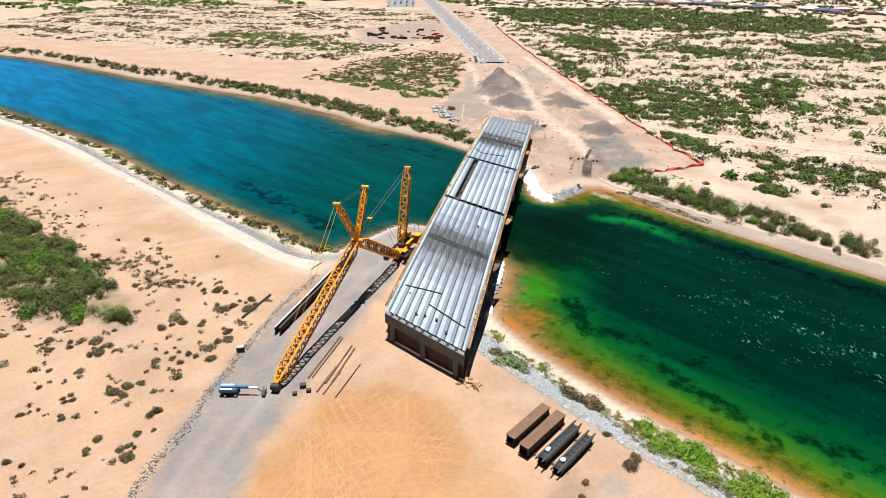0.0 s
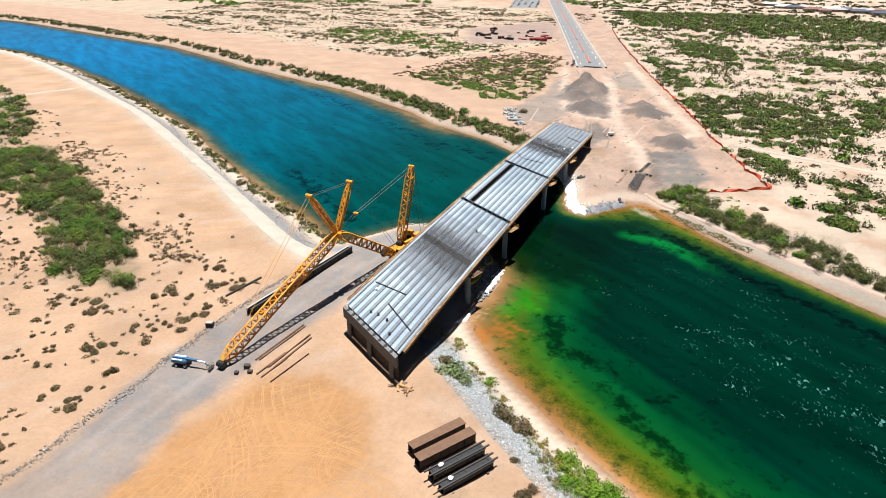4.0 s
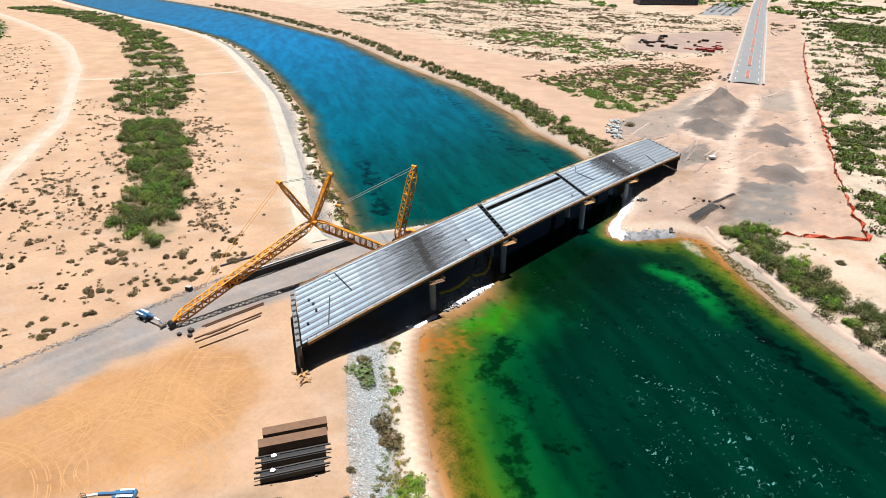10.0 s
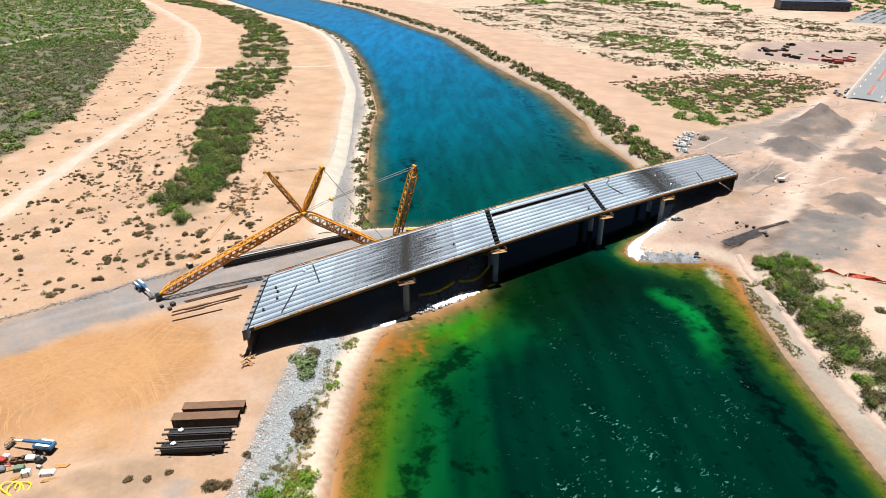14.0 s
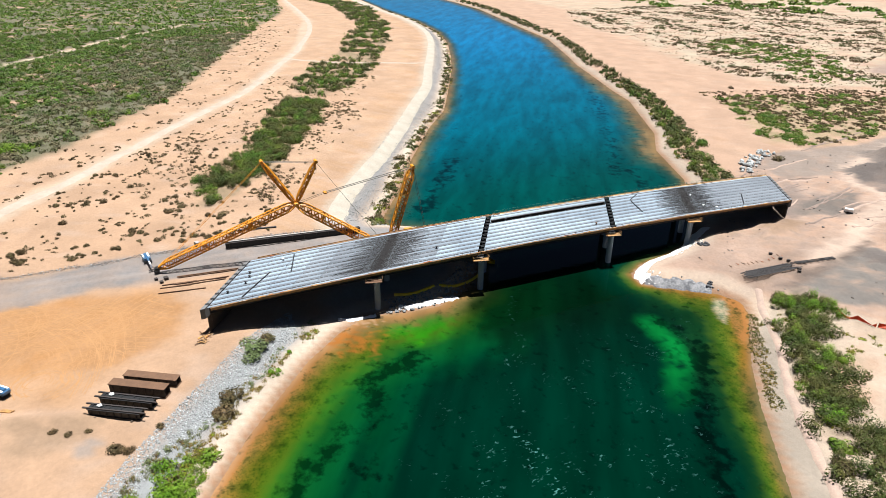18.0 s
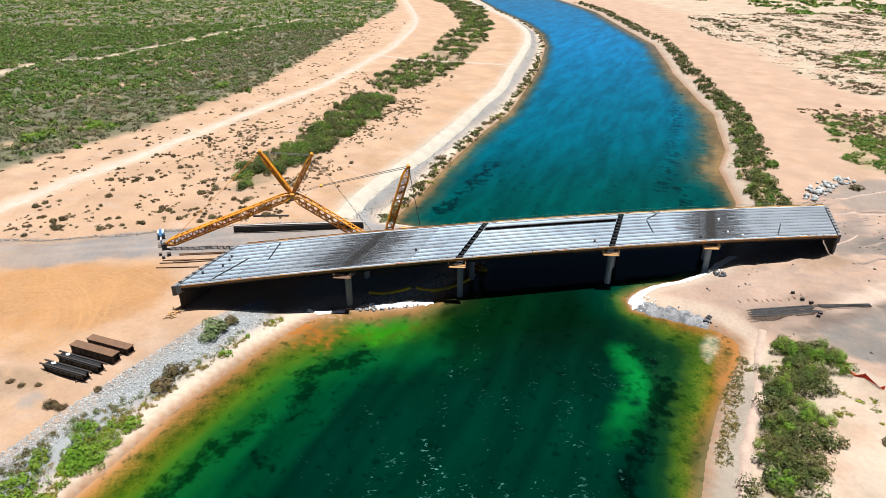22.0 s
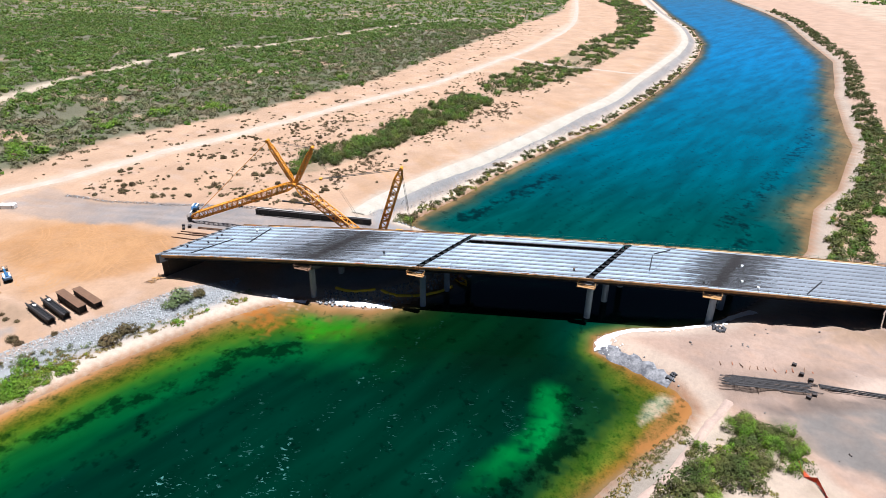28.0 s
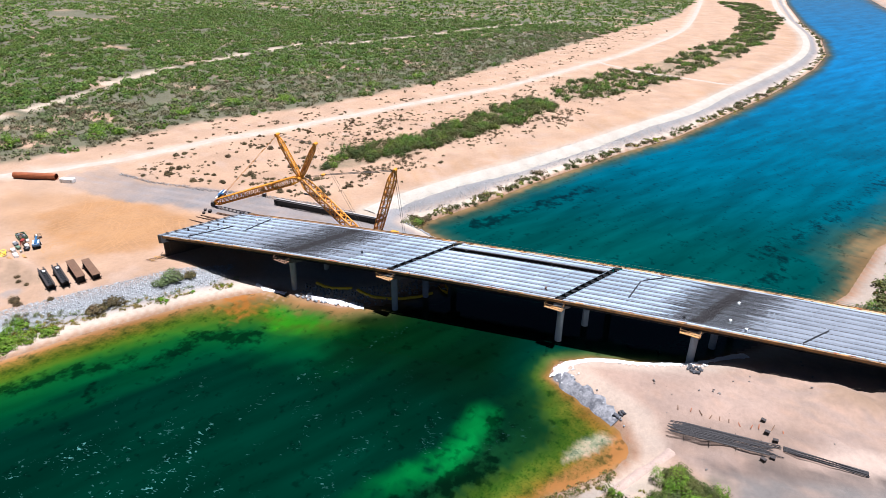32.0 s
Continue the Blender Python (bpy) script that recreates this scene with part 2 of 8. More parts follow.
def rod(bm, p, q, r, n=6, r2=None):
    """A round bar from p to q."""
    p, q = Vector(p), Vector(q)
    d = q - p
    if d.length < 1e-6:
        return bm
    m = Matrix.Translation((p + q) / 2) @ d.to_track_quat("Z", "Y").to_matrix().to_4x4()
    bmesh.ops.create_cone(bm, cap_ends=True, segments=n, radius1=r, radius2=r if r2 is None else r2, depth=d.length, matrix=m)
    return bm


def beam(bm, p, q, w, h):
    """A squared bar from p to q, w across and h high."""
    p, q = Vector(p), Vector(q)
    d = q - p
    y = d.normalized()
    x = y.cross(Vector((0, 0, 1)))
    x = x.normalized() if x.length > 1e-4 else Vector((1, 0, 0))
    z = x.cross(y)
    m = Matrix((x, y, z)).transposed().to_4x4()
    return box(bm, (0, 0, 0), (w, d.length, h), Matrix.Translation((p + q) / 2) @ m)


def smooth01(x):
    x = np.clip(x, 0, 1)
    return x * x * (3 - 2 * x)


def lumps(x, y, s, seed=0):
    """Cheap smooth random relief between about -1 and 1, at s metres."""
    rng = np.random.RandomState(seed)
    v = 0
    for k in range(6):
        a, f, ph = rng.uniform(0, 6.28), rng.uniform(0.6, 1.9) / s, rng.uniform(0, 6.28)
        v = v + np.sin((x * math.cos(a) + y * math.sin(a)) * f * 3.1 + ph + 1.3 * np.sin((x * math.sin(a) - y * math.cos(a)) * f * 2.1 + ph * 2))
    return v / 3.4


# ---- the lie of the land ----
WATER_Z = -3.6
WEST_SHORE = [(900, -480), (300, -75), (120, 45), (46, 93), (32, 102.5), (17, 112), (7, 120), (-3, 128), (-12, 138), (-17, 146), (-15, 157), (-15, 167),
              (-20, 177), (-30, 186), (-40, 191), (-51, 192), (-58, 188), (-64, 177), (-70, 169), (-76, 169), (-84, 174), (-100, 184), (-128, 198), (-185, 231),
              (-217, 253), (-262, 275), (-334, 309), (-390, 333), (-470, 364), (-552, 388), (-660, 404), (-827, 412), (-1100, 436), (-2800, 640)]
EAST_SHORE = [(1000, -420), (400, -20), (200, 115), (96, 183), (79, 194), (65, 204), (50, 214.8), (38.5, 224.4), (27, 235.8), (21, 242), (15.5, 245), (9, 242.5), (3, 234), (-3, 226), (-9, 227),
              (-13, 234), (-15, 246), (-19, 258), (-30, 271), (-45, 283), (-69, 301), (-107, 318), (-131, 337), (-163, 354), (-196, 372), (-225, 381), (-322, 416),
              (-346, 427), (-461, 474), (-559, 496), (-773, 547), (-904, 563), (-1100, 578), (-2800, 800)]


def line_distance(x, y, line):
    best = np.full(np.shape(x), 1e9)
    for (ax, ay), (bx, by) in zip(line[:-1], line[1:]):
        dx, dy = bx - ax, by - ay
        t = np.clip(((x - ax) * dx + (y - ay) * dy) / (dx * dx + dy * dy), 0, 1)
        best = np.minimum(best, np.hypot(x - ax - t * dx, y - ay - t * dy))
    return best


def within(x, y, ring):
    hit = np.zeros(np.shape(x), dtype=bool)
    for (ax, ay), (bx, by) in zip(ring, ring[1:] + ring[:1]):
        if ay == by:
            continue
        hit ^= ((ay > y) != (by > y)) & (x < (bx - ax) * (y - ay) / (by - ay) + ax)
    return hit


RIVER = WEST_SHORE + EAST_SHORE[::-1]
HEAPS = [(-48, 424, 14, 22, 10.0), (-35, 373, 12, 12, 6.0), (-4, 376, 12, 9, 5.5), (17, 322, 9.5, 9, 5.0), (16, 300, 3, 3, 0.5), (-8, 394, 7, 6, 3.5), (-50, 400, 10, 10, 5.0)]
OUTER_ROAD = [(-1500, 330), (-1098, 303), (-674, 268), (-468, 217), (-429, 203), (-338, 167), (-291, 147), (-254, 124), (-215, 101), (-158, 69), (-129, 50), (-84, 25), (-52, -3), (-20, -35)]
ROAD = [(-62, 507), (-97, 617), (-132, 728), (-200, 942), (-272, 1170), (-340, 1400)]
COMPOUND = [(-200, 592), (-240, 695), (-180, 800), (-150, 740), (-128, 625)]
BRUSH_TRACK = [(-95, -84), (-124, -80), (-152, -84), (-180, -88), (-233, -97), (-294, -90), (-333, -81), (-388, -69), (-407, -56), (-421, -40), (-430, -20), (-500, 18), (-595, 68), (-635, 96), (-686, 129)]
CROSS_TRACK = [(-412, 196), (-401, 205), (-384, 224), (-374, 241), (-366, 262), (-350, 292)]
LEVEE_ROAD = [(-69, 151), (-83.7, 156.2), (-107.7, 169.8), (-136.3, 188.0), (-174.5, 210.3), (-226.5, 239.2), (-272, 264), (-325, 286), (-400, 318), (-470, 346), (-548, 369), (-655, 385), (-827, 393), (-1100, 415), (-2000, 520)]
ACCESS = [(-78, 30), (-66, 60), (-70, 82), (-71, 100), (-69, 124), (-66, 146), (-57, 170), (-46, 172), (-45, 150), (-49, 115), (-51, 94), (-52, 81), (-49, 66), (-52, 40), (-58, 20)]
PAD = [(-50, 76), (-44, 98), (-31, 103), (-21, 100), (-15, 93), (-14, 80), (-18, 60), (-30, 45), (-46, 50), (-49, 62)]
PAD_WIDE = [(-50, 76), (-46, 97), (-31, 103), (-20, 100), (-15, 93), (-11, 87), (-2, 83), (-1, 78), (-6, 71), (-9, 66), (-14, 52), (-30, 22), (-42, 18), (-53, 50)]
RIDGE = [(0.2, 55), (0.2, 62), (0.4, 70.7), (2.3, 78.1), (5.3, 86), (7.2, 86), (11.2, 82.9), (12.9, 80.5), (9, 68), (6, 55)]
WORKS = [(-45, 286), (-58, 318), (-72, 335), (-64, 372), (-68, 420), (-80, 500), (-165, 760), (-300, 1200), (-230, 1200), (-92, 750), (-34, 548), (12, 407), (39, 322), (58, 273), (34, 263), (20, 252), (10, 240), (-14, 225), (-22, 262)]
DENSE_EDGE = [(-30, -60), (-65, -16), (-104, 4), (-136, 12), (-167, 30), (-198, 56), (-257, 84), (-292, 104), (-380, 130), (-492, 162), (-640, 205), (-795, 258), (-1030, 288), (-1700, 330), (-1700, -900), (-30, -900)]
SCRUB_NEAR = [(-172, 418), (-165, 455), (-150, 500), (-118, 530), (-92, 520), (-80, 450), (-74, 388), (-89, 370), (-112, 384), (-140, 402)]
SAND_FAR = [(-700, 650), (-536, 560), (-401, 540), (-306, 502), (-245, 490), (-186, 486), (-150, 530), (-120, 640), (-140, 900), (-900, 1400), (-2500, 1400), (-2500, 900)]
STRIP = [(-104, 113), (-112, 124), (-128, 134), (-142, 146), (-163, 152), (-188, 168), (-212, 178), (-250, 190), (-264, 182), (-260, 167), (-198, 146), (-156, 127), (-126, 109)]
STRIP2 = [(-269, 192), (-285, 216), (-352, 252), (-395, 268), (-470, 302), (-598, 345), (-831, 390), (-1040, 378), (-1059, 327), (-860, 345), (-600, 313), (-534, 281), (-402, 234), (-370, 207), (-303, 181), (-280, 180)]
BEND = [(18, 251), (21, 261), (29, 262.5), (35.5, 257), (37.5, 246), (45, 238), (53, 234), (61, 227), (62, 219), (54, 224), (41, 234.5), (29, 245.5)]


def height(x, y):
    x, y = np.asarray(x, dtype=float), np.asarray(y, dtype=float)
    dw, de = line_distance(x, y, WEST_SHORE), line_distance(x, y, EAST_SHORE)
    wet = within(x, y, RIVER)
    d = np.minimum(dw, de)
    west = np.interp(dw, [0, 3, 7, 15, 19, 30, 60], [-3.6, -3.1, -2.75, 0.55, 0.8, 0.35, 0.1])
    pad = np.interp(dw, [0, 1.5, 5, 9], [-3.6, -2.2, 0.2, 0.5])
    k = smooth01(1 - np.hypot((x + 45) / 36, (y - 176) / 28) * 1.0 + 0.35)
    west = west * (1 - k) + pad * k
    under = smooth01(1 - np.hypot((x + 22) / 16, (y - 128) / 22))
    west = west * (1 - under) + np.interp(dw, [0, 10, 26], [-3.6, -2.2, 0.4]) * under
    east = np.interp(de, [0, 3, 8, 20, 40], [-3.6, -3.05, -2.3, -0.2, 0.0])
    spit = np.interp(de, [0, 1.5, 5, 9], [-3.6, -1.8, -0.5, -0.1])
    k = smooth01(1.5 - np.hypot((x + 14) / 24, (y - 250) / 28))
    east = east * (1 - k) + spit * k
    z = np.where(dw < de, west, east)
    bed = WATER_Z - np.interp(d, [0, 4, 12, 25, 50], [0.0, 0.5, 1.6, 3.2, 4.5])
    z = np.where(wet, bed, z)
    dry = smooth01((d - 12) / 30) * ~wet
    z = z + dry * (0.22 * lumps(x, y, 23, 1) + 0.1 * lumps(x, y, 7, 2))
    far = smooth01((np.hypot(x + 30, y - 200) - 500) / 1500)
    z = z + dry * far * 0.3 * lumps(x, y, 260, 3)
    for hx, hy, rx, ry, hz in HEAPS:
        q = np.hypot((x - hx) / rx, (y - hy) / ry)
        z = z + 1.08 * hz * np.minimum(np.clip(1 - q + 0.07 * lumps(x, y, 4, 40), 0, 1), 0.95) * (1 + 0.16 * lumps(x, y, 5, 4))
    rough = within(x, y, WORKS) * smooth01((d - 6) / 8) * smooth01((line_distance(x, y, ROAD) - 10) / 5)
    z = z + rough * (0.45 * lumps(x, y, 6, 5) + 0.3 * lumps(x, y, 3.2, 6))
    z = z + smooth01(1.3 - np.hypot((x - 15) / 9, (y - 77) / 11)) * (d > 16) * (0.45 * lumps(x, y, 5, 50) + 0.3 * lumps(x, y, 2.8, 51))
    z = z + 0.75 * smooth01(1 - line_distance(x, y, RIDGE[:5]) / 3.2 + 0.25 * lumps(x, y, 4, 52)) * (d > 12)
    q = np.hypot((x + 11) / 7, (y - 286) / 8)
    z = z + 2.2 * np.clip(1 - q, 0, 1)
    return z


def ground_z(x, y):
    return float(height(np.array([x]), np.array([y]))[0])


def spread(a, b, s):
    return list(np.arange(a, b, s))


def reach(start, end, step, grow=1.12):
    out, p = [], start
    while abs(p - start) < abs(end - start):
        out.append(p)
        p += step * (1 if end > start else -1)
        step *= grow
    return out + [end]


GX = np.array(sorted(set(reach(-1100, -4500, 6) + spread(-1096, -160, 5.5) + spread(-160, 96, 1.7) + reach(98, 4500, 3.0, 1.07))))
GY = np.array(sorted(set(reach(38, -2500, 2.5, 1.07) + spread(40, 340, 1.7) + spread(341, 450, 2.2) + spread(452, 600, 3.5) + reach(604, 4800, 5.0, 1.07))))
XX, YY = np.meshgrid(GX, GY, indexing="ij")
ZZ = height(XX, YY)


def height(x, y):
    """The ground sheet's own height."""
    x, y = np.asarray(x, dtype=float), np.asarray(y, dtype=float)
    i = np.clip(np.searchsorted(GX, x) - 1, 0, len(GX) - 2)
    j = np.clip(np.searchsorted(GY, y) - 1, 0, len(GY) - 2)
    a, c = (x - GX[i]) / (GX[i + 1] - GX[i]), (y - GY[j]) / (GY[j + 1] - GY[j])
    return (ZZ[i, j] * (1 - a) + ZZ[i + 1, j] * a) * (1 - c) + (ZZ[i, j + 1] * (1 - a) + ZZ[i + 1, j + 1] * a) * c


DW, DE = line_distance(XX, YY, WEST_SHORE), line_distance(XX, YY, EAST_SHORE)
WET = within(XX, YY, RIVER)


def blend(base, color, k):
    return base * (1 - k[..., None]) + np.array(color) * k[..., None]


def soft_in(ring, edge):
    """1 inside the ring, fading to 0 at edge metres outside or in."""
    d = line_distance(XX, YY, ring + ring[:1])
    s = np.where(within(XX, YY, ring), d, -d) + 1.2 * lumps(XX, YY, 5, 9)
    return smooth01(0.5 + s / (2 * edge))


tone = np.zeros(XX.shape + (3,)) + np.array((0.3, 0.192, 0.118))
n1, n2, n3 = lumps(XX, YY, 60, 11), lumps(XX, YY, 14, 12), lumps(XX, YY, 5, 13)
tone = blend(tone, (0.311, 0.206, 0.131), smooth01(0.5 + 0.5 * n1) * 0.7)
east_side = (DE < DW).astype(float)
tone = blend(tone, (0.29, 0.192, 0.135), east_side * 0.7)
tone = blend(tone, (0.251, 0.156, 0.0953), smooth01(lumps(XX * 0.6 + YY * 0.5, YY, 9, 14) * 0.9 - 0.1) * 0.55 * smooth01(0.5 + lumps(XX, YY, 45, 15)))
tone = blend(tone, (0.326, 0.232, 0.167), smooth01(lumps(XX, YY * 0.6 - XX * 0.4, 6, 16) - 0.2) * 0.6)
scrub_east = east_side * ~within(XX, YY, WORKS) * smooth01((XX + 0.33 * (YY - 500) + 70) / 12)
tone = blend(tone, (0.34, 0.27, 0.204), scrub_east * smooth01(0.85 + 0.5 * n2 + 0.3 * n3))
tone = blend(tone, (0.21, 0.16, 0.105), scrub_east * smooth01(0.9 * lumps(XX * 0.5 + 0.1 * YY, YY, 11, 20) + 0.5 * n3 - 0.15) * 0.6)
tone = blend(tone, (0.31, 0.256, 0.184), soft_in(SAND_FAR, 12) * smooth01(0.6 + 0.6 * n2))
tone = blend(tone, (0.2, 0.16, 0.085), soft_in(SCRUB_NEAR, 6) * smooth01(0.6 + 0.6 * n3))
# Dark brush ground: low cover, and the shaded gaps between bushes painted in.
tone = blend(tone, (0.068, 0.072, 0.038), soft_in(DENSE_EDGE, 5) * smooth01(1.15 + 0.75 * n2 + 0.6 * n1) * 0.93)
d_track = line_distance(XX, YY, BRUSH_TRACK)
tone = blend(tone, (0.36, 0.29, 0.21), smooth01((5.0 - d_track + 3.5 * lumps(XX, YY, 16, 36)) / 3) * soft_in(DENSE_EDGE, 5))
tone = blend(tone, (0.278, 0.184, 0.131), soft_in(WORKS, 3) * 0.85)
tone = blend(tone, (0.223, 0.172, 0.144), soft_in(WORKS, 3) * smooth01(0.9 * n2 - 0.1) * 0.55)
q = np.hypot((XX + 26) / 34, (YY - 322) / 36) + 0.25 * n2
tone = blend(tone, (0.214, 0.158, 0.125), soft_in(WORKS, 3) * smooth01((1.1 - q) / 0.5) * 0.4 * smooth01(0.5 + 0.9 * n3))
tone = blend(tone, (0.205, 0.138, 0.086), soft_in(RIDGE, 1.5) * smooth01(0.85 + 0.4 * n3 + 0.3 * lumps(XX, YY, 2.4, 23)) * 0.85)
q = np.hypot((XX - 13) / 3, (YY - 84) / 3) + 0.3 * n3
tone = blend(tone, (0.195, 0.172, 0.154), smooth01((1.0 - q) / 0.5) * 0.7)
for ring, color in (([(-14, 246), (-6, 252), (0, 268), (-6, 290), (-20, 296), (-18, 270)], (0.232, 0.167, 0.121)), ([(-4, 255), (8, 250), (20, 258), (12, 300), (0, 310), (-6, 285)], (0.247, 0.177, 0.135))):
    tone = blend(tone, color, soft_in(ring, 3) * 0.6 * smooth01(0.7 + 0.6 * n3))
q = np.hypot((XX + 14) / 22, (YY - 284) / 26)
tone = blend(tone, (0.215, 0.145, 0.1), smooth01(1.2 - q) * smooth01(0.25 + 0.9 * n3 + 0.5 * n2) * soft_in(WORKS, 3) * 0.6)
tone = blend(tone, (0.16, 0.118, 0.09), smooth01(1.2 - q) * smooth01(1.3 * lumps(XX, YY, 2.8, 22) - 0.45) * soft_in(WORKS, 3) * 0.6)
rows = lumps((XX + 0.3 * YY) * 1.6, YY * 0.16, 4.5, 18)
tone = blend(tone, (0.186, 0.144, 0.121), soft_in(WORKS, 3) * smooth01(rows * 1.8 - 0.2) * 0.5)
tone = blend(tone, (0.32, 0.247, 0.195), soft_in(WORKS, 3) * smooth01(-rows * 1.8 - 0.3) * 0.35)
tone = blend(tone, (0.205, 0.154, 0.125), soft_in(WORKS, 3) * smooth01(lumps(XX, YY, 2.6, 19) - 0.25) * 0.6 * smooth01(1.2 - np.hypot((XX + 20) / 40, (YY - 330) / 70)))
d_levee = line_distance(XX, YY, LEVEE_ROAD) + 1.2 * n3
tone = blend(tone, (0.306, 0.26, 0.2), smooth01((8.0 - d_levee) / 5) * 0.8)
streaks = lumps((XX * 0.86 + YY * 0.5) * 0.09, (YY * 0.86 - XX * 0.5) * 1.1, 5, 21)
tone = blend(tone, (0.27, 0.158, 0.075), smooth01(1.2 - np.abs(d_levee - 15) / 10) * smooth01(streaks * 1.4 + 0.1) * (DW > 20) * (DW < DE) * 0.45)
d_outer = line_distance(XX, YY, OUTER_ROAD) + 1.0 * n3
tone = blend(tone, (0.345, 0.274, 0.203), smooth01((8 - d_outer) / 5) * 0.7)
tone = blend(tone, (0.284, 0.16, 0.075), soft_in(PAD_WIDE, 5) * (0.7 + 0.2 * np.clip(n2, -1, 1)))
tone = blend(tone, (0.262, 0.131, 0.0465), soft_in(PAD, 2.5) * (0.72 + 0.2 * np.clip(n3, -1, 1)))
tone = blend(tone, (0.142, 0.134, 0.13), soft_in(ACCESS, 1.6) * (0.85 + 0.15 * np.clip(n3, -1, 1)) * (0.45 + 0.55 * smooth01((YY - 30) / 50)))
way = line_distance(XX, YY, [(-66, 20), (-61, 60), (-60, 100), (-58, 135), (-52, 166)])
tone = blend(tone, (0.209, 0.181, 0.163), soft_in(ACCESS, 1.6) * smooth01(1.2 - np.abs(way - 2.2) / 1.1 + 0.5 * lumps(XX, YY * 0.3, 4, 28) - 0.2) * 0.6)
GRAVEL_PATCHES = [([(-66, 333), (-74, 350), (-67, 392), (-74, 446), (-66, 449), (-42, 372), (-48, 334)], (0.158, 0.14, 0.125), 0.6), ([(9, 302), (24.5, 316), (36, 276), (32, 266), (19, 258), (13, 285)], (0.149, 0.133, 0.118), 0.9),
                  ([(-30, 328), (-24, 345), (-14, 332), (-10, 316), (-22, 312)], (0.112, 0.0998, 0.093), 0.75), ([(-36, 466), (-24, 484), (-10, 450), (-28, 436)], (0.186, 0.163, 0.116), 0.7),
                  ([(-36, 356), (-20, 352), (-18, 400), (-34, 440), (-40, 445)], (0.125, 0.109, 0.0998), 0.6), ([(5, 310), (8, 308), (13, 289), (19, 260), (15, 258), (10, 286)], (0.112, 0.084, 0.0674), 0.8),
                  ([(2, 250), (14, 253), (14, 276), (2, 276)], (0.177, 0.125, 0.093), 0.5), ([(-28, 300), (-34, 312), (-44, 330), (-26, 322), (-14, 300)], (0.158, 0.131, 0.116), 0.6),
                  ([(-73, 357), (-74, 380), (-68, 406), (-76, 444), (-69, 454), (-58, 420), (-44, 373), (-44, 352), (-49, 339)], (0.235, 0.188, 0.155), 0.8),
                  ([(-21, 306), (-27, 325), (-27, 342), (-22, 343), (-12, 318), (-17, 307)], (0.14, 0.118, 0.1), 0.75),
                  ([(-14, 283), (-19, 295), (-14, 301), (-7, 292), (-8, 283)], (0.25, 0.165, 0.105), 0.8),
                  ([(-8, 236), (-14, 255), (-12, 274), (-0, 273), (7, 255), (6, 237)], (0.315, 0.222, 0.17), 0.5),
                  ([(4, 350), (7, 370), (27, 328), (18, 329)], (0.19, 0.148, 0.12), 0.65),
                  ([(-32, 445), (-42, 478), (-37, 518), (-17, 464), (-16, 431)], (0.24, 0.198, 0.165), 0.7)]
for ring, color, k in GRAVEL_PATCHES:
    tone = blend(tone, np.array(color) * 0.8, soft_in(ring, 1.8) * min(1, 1.2 * k) * smooth01(0.9 + 0.35 * n3 + 0.25 * n2))
for line_, wide in (([(-45, 474), (-33, 435), (-24, 392), (-16, 356), (-6, 326), (4, 302), (8, 283)], 3.2), ([(-80, 496), (-69, 454), (-61, 415), (-47, 369), (-33, 353), (-19, 352)], 2.4), ([(14, 322), (26, 345), (6, 400), (-40, 540)], 3.0)):      # haul ways beaten pale, with dark ruts
    d = line_distance(XX, YY, line_) + 1.3 * n3
    tone = blend(tone, (0.365, 0.28, 0.218), smooth01((wide + 1.5 - d) / 3) * 0.9)
    tone = blend(tone, (0.22, 0.16, 0.125), smooth01(1 - np.abs(d - wide * 0.6) / 0.9) * smooth01(0.4 + lumps(XX, YY, 7, 26)) * 0.5)
for hx, hy, rx, ry, hz in HEAPS:
    q = np.hypot((XX - hx) / (rx + 1.5), (YY - hy) / (ry + 1.5)) + 0.16 * n3
    tone = blend(tone, (0.093, 0.0788, 0.0707), smooth01((1.03 - q) / 0.1) * (0.85 + 0.15 * np.clip(n2, -1, 1)))
tone = blend(tone, (0.205, 0.148, 0.122), soft_in(COMPOUND, 3) * 0.9)
for ring in (STRIP, STRIP2, BEND):                   # leaf litter under the thickets, painted darker for their shade
    tone = blend(tone, (0.12, 0.1, 0.055), soft_in(ring, 2.5) * smooth01(0.75 + 0.6 * n3) * 0.75)
beach = np.minimum(DW, DE)
tone = blend(tone, (0.375, 0.311, 0.24), smooth01(1.4 - np.abs(beach - 4.2) / 2.8) * ~WET * np.where(DW < DE, 1.0, 0.55))
tone = blend(tone, (0.2, 0.172, 0.138), smooth01(1.3 - np.abs(DE - 4.2) / 4.2 + 0.2 * n3) * (DE < DW) * np.maximum(smooth01((XX - 20) / 10), 0.7 * smooth01((-XX - 40) / 15)) * ~WET * 0.85)
tone = blend(tone, (0.188, 0.0938, 0.045), smooth01(1 - (beach + 0.4 * n3) / 2.8) * ~WET * 0.9)
slope_rock = smooth01(1 - np.abs(DW - 10.5) / 6.5) * (DW < DE) * ~WET * (1 - smooth01(1 - np.hypot((XX + 22) / 12, (YY - 133) / 14)))
tone = blend(tone, (0.165, 0.168, 0.168), slope_rock * 0.95)
tone = blend(tone, (0.2, 0.212, 0.214), slope_rock * 0.95 * (XX > -32))
tone = np.where(WET[..., None], np.array((0.172, 0.107, 0.0605)), tone)


